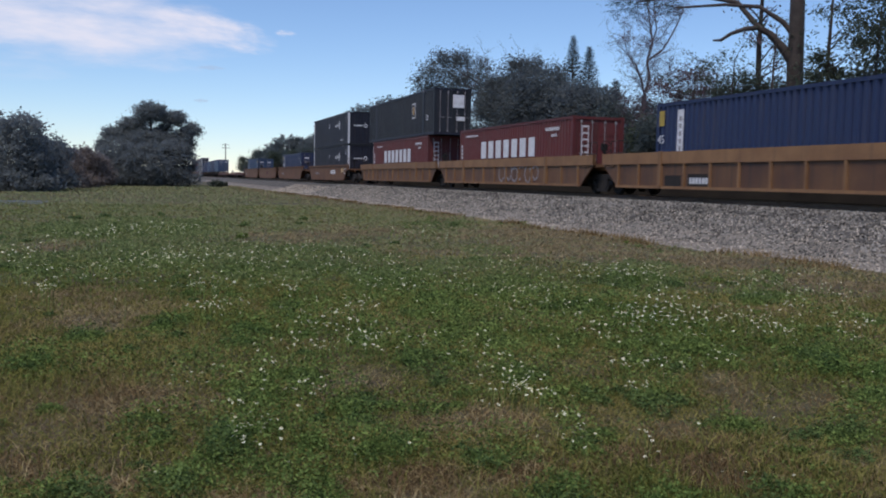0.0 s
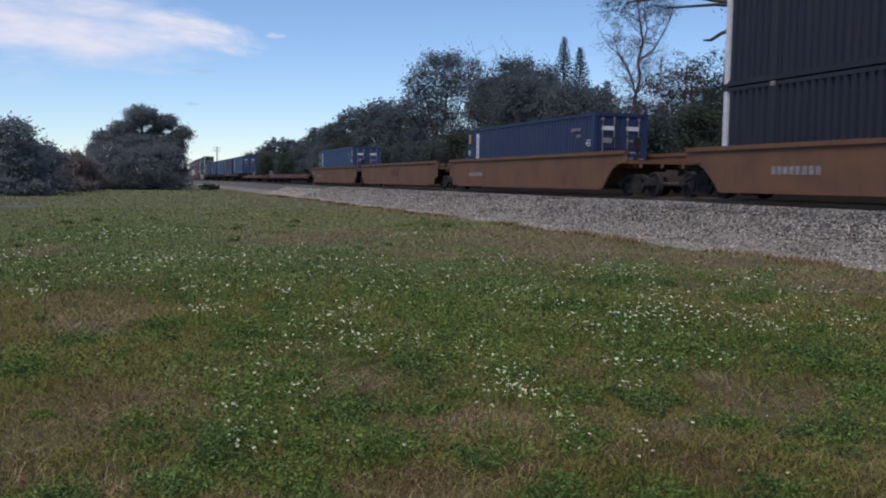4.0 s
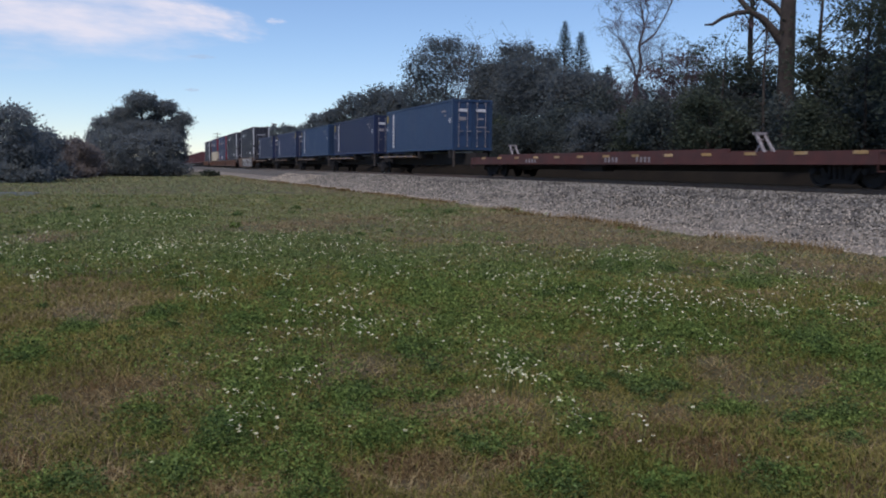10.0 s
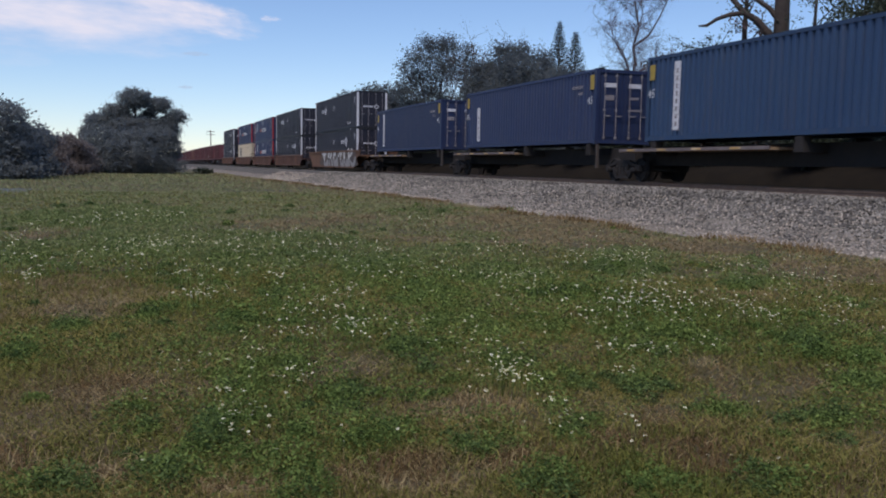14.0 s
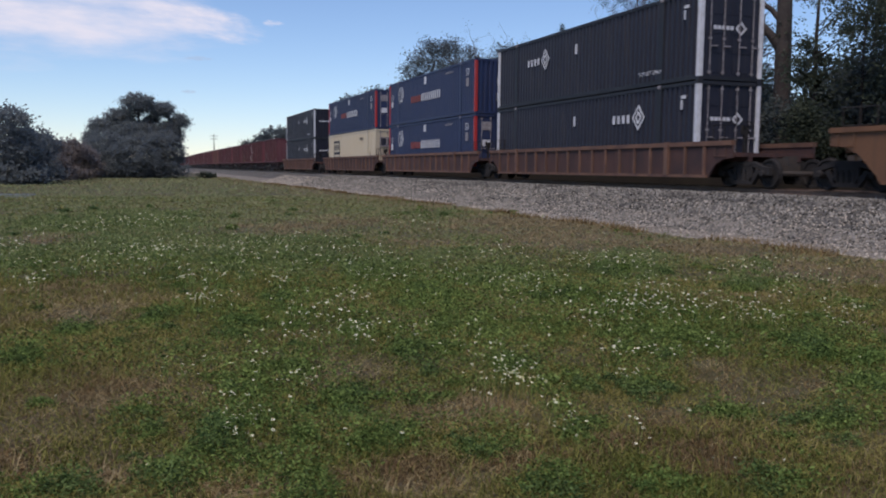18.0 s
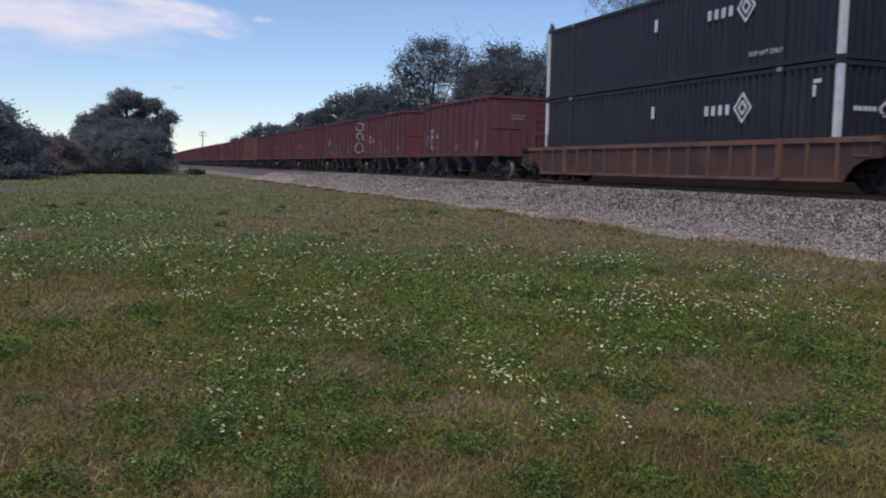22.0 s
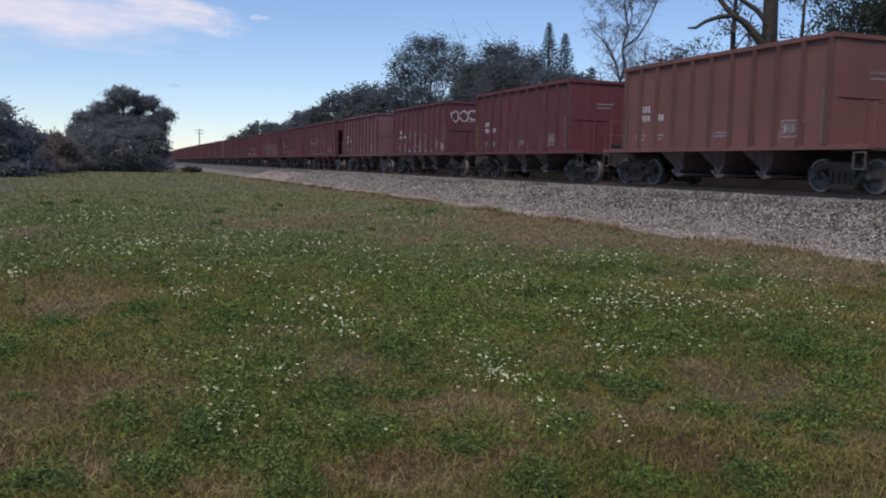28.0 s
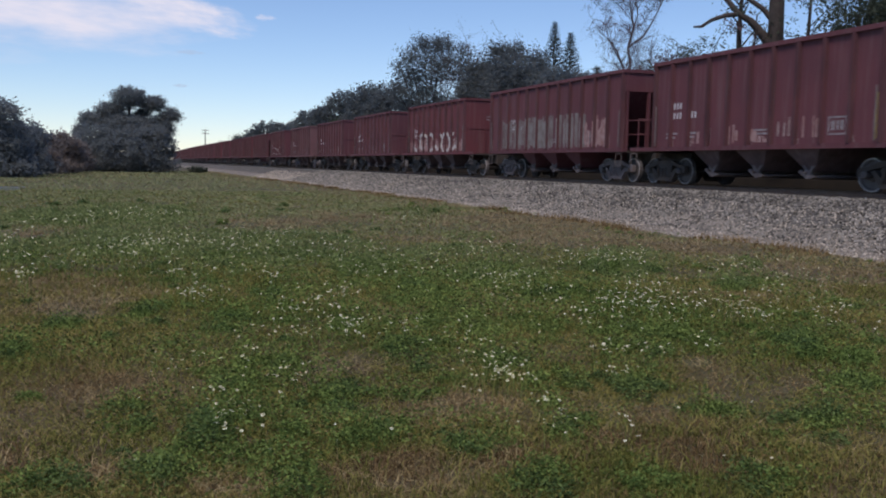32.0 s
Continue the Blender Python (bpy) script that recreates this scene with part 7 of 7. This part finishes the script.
bars(w, "grey_mark", [(5.5 - 0.24 * i, 5.33 - 0.24 * i, 0.75, 0.98) for i in range(8)], -1.534)
bars(w, "white", [(-7.9, -8.45, 0.82, 0.87), (-7.9, -8.45, 1.22, 1.27), (-7.9, -7.95, 0.87, 1.22), (-8.4, -8.45, 0.87, 1.22)], -1.534, name="placard_frame")
bars(w, "stake", [(-6.6, -7.6, 0.95, 1.3)], -1.534, name="dirty_placard")
UM = "dark blue-black 53-foot container with white corner posts"
domestic_box(75.6, 91.75, 0.51, UM, False, -2.7)
domestic_box(75.6, 91.75, 3.41, UM + ", stacked", False, -2.6)
for i, (p, q) in enumerate(((96.8, 115.4), (117.6, 135.6), (137.4, 156.4))):
    w = well_car(p, q, "well_tan", TAN, False, 1.66, rear_truck=(i == 2), joints=(i > 0, i < 2))
    h = (q - p) / 2
    if i == 2:
        side_text("53", 0.62, 7.9, 0.5, -1.538, "black", w)
        bars(w, "white", [(8.35, 8.2, 1.0, 1.25)], -1.534, name="placard")
    if i == 1:
        bars(w, "flat_red", [(0.6 - 0.62 * k, 0.15 - 0.62 * k, 0.8, 1.2) for k in range(3)], -1.534)
    else:
        bars(w, "grey_mark", [(h - 3.0 - 0.24 * k, h - 3.17 - 0.24 * k, 0.75, 0.95) for k in range(8)], -1.534)
BLU = "blue corrugated shipping container with white panel"
blue_box(99.7, 113.4, 0.36, "navy", BLU + " in a tan well car")
blue_box(139.8, 153.5, 0.36, "blue", BLU + " in a tan well car", patch=True)
flat_car(158.9, 186.6, "long empty red flat car with yellow stake plates")
flat_car(187.6, 215.2, "long empty red flat car with a pale trailer hitch", (-7.6, 11.1))
for i, (p, paint) in enumerate(((218.6, "blue"), (235.9, "navy"), (252.4, "blue"), (269.6, "navy"), (287.3, "navy"))):
    spine_car(p - 1.7, p + 15.4, "low dark spine car platform with a tan wheel deck")
    blue_box(p, p + 13.7, 1.43, paint, BLU + " on a spine car", patch=i in (3, 4), doors=i != 2, panel=(0.35, 2.05) if i == 3 else (0.35, 2.6))
w = well_car(304.9, 324.6, "well_tan", "orange-brown container well car covered in silver graffiti", False, 1.62)


def bubble_letters(car, cells):
    """Rounded sprayed shapes side by side: a cap, a stem and a low arch each, with dark outlines on a brown ground."""
    silver, grey = [], []
    for k, (a, b) in enumerate(cells):
        def at(u, v):
            return (a + (b - a) * u, 0.3 + 1.3 * v)
        if k in (0, 3):
            silver.append([at(-0.05, 0.97), at(0.3, 1.0), at(0.66, 0.97), at(0.6, 0.78), at(0.4, 0.68), at(0.12, 0.7)])
            silver.append([at(0.18, 0.75), at(0.36, 0.75), at(0.42, 0.42), at(0.3, 0.4)])
            grey.append([at(0.3, 0.45), at(0.42, 0.4), at(0.55, 0.22), at(0.72, 0.46), at(0.9, 0.4), at(1.0, 0.02), at(0.35, 0.02)])
        elif k == 1:
            silver.append([at(0.0, 0.85), at(0.2, 0.99), at(0.7, 0.98), at(0.72, 0.7), at(0.5, 0.52), at(0.36, 0.62), at(0.5, 0.82), at(0.36, 0.86), at(0.22, 0.58), at(0.08, 0.56)])
            grey.append([at(0.2, 0.55), at(0.32, 0.5), at(0.5, 0.02), at(0.3, 0.02)])
            grey.append([at(0.45, 0.52), at(0.8, 0.42), at(1.0, 0.2), at(0.96, 0.02), at(0.72, 0.04), at(0.66, 0.3)])
        elif k == 2:
            silver.append([at(0.04, 0.5), at(0.06, 0.85), at(0.25, 0.98), at(0.52, 0.96), at(0.5, 0.7), at(0.36, 0.68), at(0.26, 0.72), at(0.2, 0.48)])
            grey.append([at(0.04, 0.48), at(0.3, 0.42), at(0.55, 0.5), at(0.7, 0.64), at(0.9, 0.55), at(1.0, 0.02), at(0.3, 0.02)])
            silver.append([at(0.95, 0.72), at(1.05, 0.78), at(1.12, 0.66), at(1.02, 0.55)])
        elif k == 4:
            silver.append([at(0.0, 0.9), at(0.2, 0.99), at(0.4, 0.96), at(0.36, 0.66), at(0.34, 0.48), at(0.1, 0.48), at(0.06, 0.7)])
            grey.append([at(0.12, 0.46), at(0.34, 0.46), at(0.44, 0.2), at(0.66, 0.5), at(0.9, 0.45), at(1.02, 0.02), at(0.4, 0.02)])
        else:
            silver.append([at(0.0, 1.1), at(0.2, 1.08), at(0.22, 0.72), at(0.34, 0.8), at(0.42, 1.08), at(0.62, 1.06), at(0.58, 0.78), at(0.34, 0.62), at(0.2, 0.5), at(0.08, 0.5)])
            grey.append([at(0.1, 0.48), at(0.24, 0.48), at(0.28, 0.02), at(0.18, 0.02)])
            grey.append([at(0.26, 0.52), at(0.5, 0.28), at(0.72, 0.3), at(0.9, 0.62), at(1.02, 0.56), at(0.98, 0.3), at(0.8, 0.02), at(0.5, 0.02), at(0.36, 0.26)])
    lo, hi = min(b for a, b in cells) - 0.1, max(a for a, b in cells) + 0.5
    ground = [(hi, 0.95), (hi - 0.3, 1.5)] + [(hi + (lo - hi) * (i + 0.5) / 6, 1.58 - 0.12 * (i % 2)) for i in range(6)] + [(lo + 0.1, 1.4), (lo, 0.9), (lo + 0.3, 0.34), (hi - 0.4, 0.34)]
    blobs_on(car, "graffiti_dark", [ground], -1.534, 0.0, "dark brown sprayed ground")
    blobs_on(car, "graffiti_line", silver + grey, -1.54, 0.07, "black outlines of the graffiti")
    blobs_on(car, "graffiti", silver, -1.546, 0.0, "silver tops of the rounded graffiti shapes")
    blobs_on(car, "graffiti_grey", grey, -1.546, 0.0, "grey feet of the rounded graffiti shapes")


bubble_letters(w, [(3.7, 1.0), (1.4, -0.8), (-0.7, -2.7), (-3.0, -4.8), (-4.5, -6.4), (-6.1, -8.7)])
domestic_box(306.9, 323.05, 0.51, UM, True, -2.65)
domestic_box(306.9, 323.05, 3.41, UM + ", stacked", True, 5.2)
for i, (p, q) in enumerate(((328.4, 346.9), (348.4, 366.6), (367.7, 386.7), (390.9, 409.6))):
    w = well_car(p, q, "well_brown", BRN, True, 1.42, rear_truck=(i in (2, 3)))
domestic_box(330.6, 346.75, 0.51, UM, True, -2.9)
domestic_box(330.6, 346.75, 3.41, UM + ", stacked", True, 4.65)
NB = "navy blue long container with red corner posts"
stack_box(349.75, 365.9, 0.51, NB, False)
stack_box(349.75, 365.9, 3.41, NB + ", stacked", True)
c = container(369.6, 385.75, 0.51, "cream", "cream corrugated 53-foot container with dark square marks", doors=True)
bars(c, "black", [(5.87, 3.5, 0.8, 2.32)], name="dark_square")
bars(c, "cream", [(5.72 - 0.72 * i, 5.14 - 0.72 * i, 1.35, 2.15) for i in range(3)] + [(5.72, 3.65, 0.95, 1.15)], -1.236)
bars(c, "black", [(5.6 - 0.72 * i, 5.26 - 0.72 * i, 1.55, 1.95) for i in range(3)], -1.241)
bars(c, "black", [(-3.4 - 0.3 * i, -3.55 - 0.3 * i, 2.2, 2.4) for i in range(4)] + [(-6.6, -6.75, 0.4, 1.2)], name="small_marking")
end_bars(c, "grey_mark", [(-0.9, 0.9, 1.6, 2.3)], -8.1, name="dark_square")
end_bars(c, "black", [(-0.8 + 0.55 * i, -0.4 + 0.55 * i, 1.7, 2.2) for i in range(3)], -8.11)
stack_box(369.6, 385.75, 3.41, NB + ", stacked on cream", False)
domestic_box(392.6, 408.75, 0.51, UM, False, -2.7)
domestic_box(392.6, 408.75, 3.41, UM + ", stacked", False, -2.65)


def yellow_bars(*ys):
    return lambda c, x: bars(c, "yellow_mark", [(y, y - 0.1, 1.3, 2.4) for y in ys], x - 0.005, name="yellow_stripe")


def pale_patches(c, x):
    bars(c, "grey_mark", [(3.0 - 1.05 * i, 2.4 - 1.05 * i, 1.3, 1.42) for i in range(6)] + [(-3.6, -4.2, 1.4, 1.75)], x - 0.004, name="pale_patch")


def side_scrawl(seed, mat, y0, y1, z0, z1, n, w):
    return lambda c, x: strokes(c, mat, scrawl(seed, y0, y1, z0, z1, n), w, x - 0.004, "sprayed graffiti loops without letters")


def end_scrawl(seed, rows):
    return lambda c, x: [strokes(c, "graffiti", scrawl(seed + i, -1.35, 1.35, z0, z1, 5), 0.055, -4.712, "thin sprayed outlines", "graffiti", True) for i, (z0, z1) in enumerate(rows)]


def blocky(seed, mat, y0, y1, z0, z1):
    """Sprayed fields between the posts."""
    def deco(c, x):
        r, rects, on_posts, pitch = random.Random(seed), [], [], 0.926
        for i in range(10):
            a, b = 4.7 - 0.16 - pitch * i, 4.7 - 0.84 - pitch * i
            if y1 < (a + b) / 2 < y0:
                rects.append((a + 0.08, b - 0.08, z0, z1 + r.uniform(-0.25, 0.05)))
                on_posts.append((b - 0.125, b - 0.035, z0, z1 + r.uniform(-0.3, 0.0)))
        bars(c, mat, rects, x - 0.002 + 0.0, name="graffiti", label="faded graffiti between the side posts")
        bars(c, mat, on_posts, -HW - 0.031, name="graffiti", label="faded graffiti on the side posts")
    return deco


def worn_field(seed, mat, y0, y1, z0, z1, cover=0.75, ragged=0.35, posts=()):
    """A worn sprayed field: thin upright slivers of uneven height with gaps where it has flaked off."""
    def deco(c, x):
        r, rects, y = random.Random(seed), [], y0
        while y > y1:
            w = r.uniform(0.04, 0.14)
            if r.random() < cover:
                top = z1 - (z1 - z0) * ragged * r.random() ** 1.6
                low = z0 + (z1 - z0) * (0.15 * r.random() if r.random() < 0.3 else 0.0)
                rects.append((y, y - w, low, top))
            y -= w + (r.uniform(0.02, 0.06) if r.random() < 0.25 else 0.0)
        bars(c, mat, rects, x - 0.002, name="graffiti", label="worn and flaked graffiti field")
        fields = [(q + 0.04, q - 0.04, z0, z1 - (z1 - z0) * ragged * r.random()) for q in posts if y1 < q < y0]
        if fields:
            bars(c, mat, fields, -HW - 0.031, name="graffiti", label="worn graffiti on the side posts")
    return deco


LONG_POSTS = [5.83 - i * 11.66 / 12 for i in range(13)]
SHORT_POSTS = [4.63 - i * 0.926 for i in range(11)]
RED = "dark oxide red open hopper car with grimy ribbed sides"
TANH = "faded brownish red open hopper car with ribbed sides"
ends = [423.5, 436.6, 449.4, 462.7, 476.0, 489.3, 502.1, 515.5, 529.1, 542.3, 555.6, 569.4, 581.9, 595.9]
while ends[-1] < 905:
    ends.append(ends[-1] + 13.35)
decor = {0: [side_scrawl(5, "grey_mark", 4.3, 3.0, 1.4, 2.3, 2, 0.1)],
         1: [yellow_bars(4.62, 0.9)], 2: [blocky(3, "graffiti_yellow", 3.2, -1.2, 1.26, 1.75), blocky(4, "graffiti_green", 3.2, -1.2, 1.72, 2.45), side_scrawl(77, "hopper_post", 3.0, -1.1, 1.35, 2.3, 7, 0.07), end_scrawl(21, ((3.15, 3.85), (2.3, 3.05), (1.4, 2.2)))],
         3: [], 6: [yellow_bars(-0.75)], 7: [yellow_bars(4.62)], 8: [side_scrawl(8, "grey_mark", 2.4, -1.2, 1.3, 2.5, 4, 0.06), pale_patches, end_scrawl(31, ((2.9, 3.6),))],
         10: [pale_patches, side_scrawl(14, "grey_mark", 2.2, -1.8, 2.2, 2.75, 6, 0.05)], 11: [yellow_bars(-4.4), worn_field(41, "graffiti_pale", 1.0, 0.25, 1.3, 1.85, 0.6, 0.5), worn_field(42, "graffiti_pale", -0.1, -0.75, 1.3, 1.72, 0.6, 0.8), worn_field(43, "scuff", -0.95, -1.6, 1.45, 1.95, 0.5, 0.8), worn_field(44, "graffiti_pale", -2.0, -2.6, 1.4, 1.95, 0.5, 0.6), worn_field(45, "graffiti_pale", 2.9, 2.3, 1.32, 1.75, 0.6, 0.7)],
         12: [worn_field(9, "graffiti_worn", 4.6, -3.1, 1.3, 2.65, 0.85, 0.2, LONG_POSTS), worn_field(10, "graffiti_pale", -3.1, -4.6, 1.3, 2.5, 0.6, 0.6, LONG_POSTS)], 13: [worn_field(4, "graffiti_pale", 4.4, -4.4, 1.3, 2.0, 0.6, 0.6, SHORT_POSTS), side_scrawl(16, "graffiti", 3.8, -3.6, 1.3, 2.4, 6, 0.16)],
         17: [side_scrawl(19, "graffiti", 3.8, -1.6, 1.3, 2.3, 4, 0.14)]}
for i, e in enumerate(ends):
    hopper_car(e - 4.7, "hopper_tan" if i == 6 else "hopper_pale" if i in (9, 16) else "hopper_b" if i % 3 == 1 or i == 9 else "hopper", i in (10, 12, 18, 24), TANH if i == 6 else RED, decor.get(i, ()))


# ---------------------------------------------------------------- what moves
def motions():
    """The train rolls towards -y past the camera."""
    travel = (0.40, 34.99, 69.39, 103.72, 137.97, 172.04, 206.07, 239.80, 273.31, 307.08, 341.35, 375.39, 408.82, 441.96, 475.68, 509.96, 544.42)
    for ob, a, rise in MOVERS:
        rows = []
        for i, s in enumerate(travel):
            dx, slope = bend(a - s)
            rows.append((2.0 * i, pose(TRACK_X + dx, a - s, RAIL_TOP + rise, 0, 0, -math.degrees(math.atan(slope)))))
        walk(ob, rows)


motions()
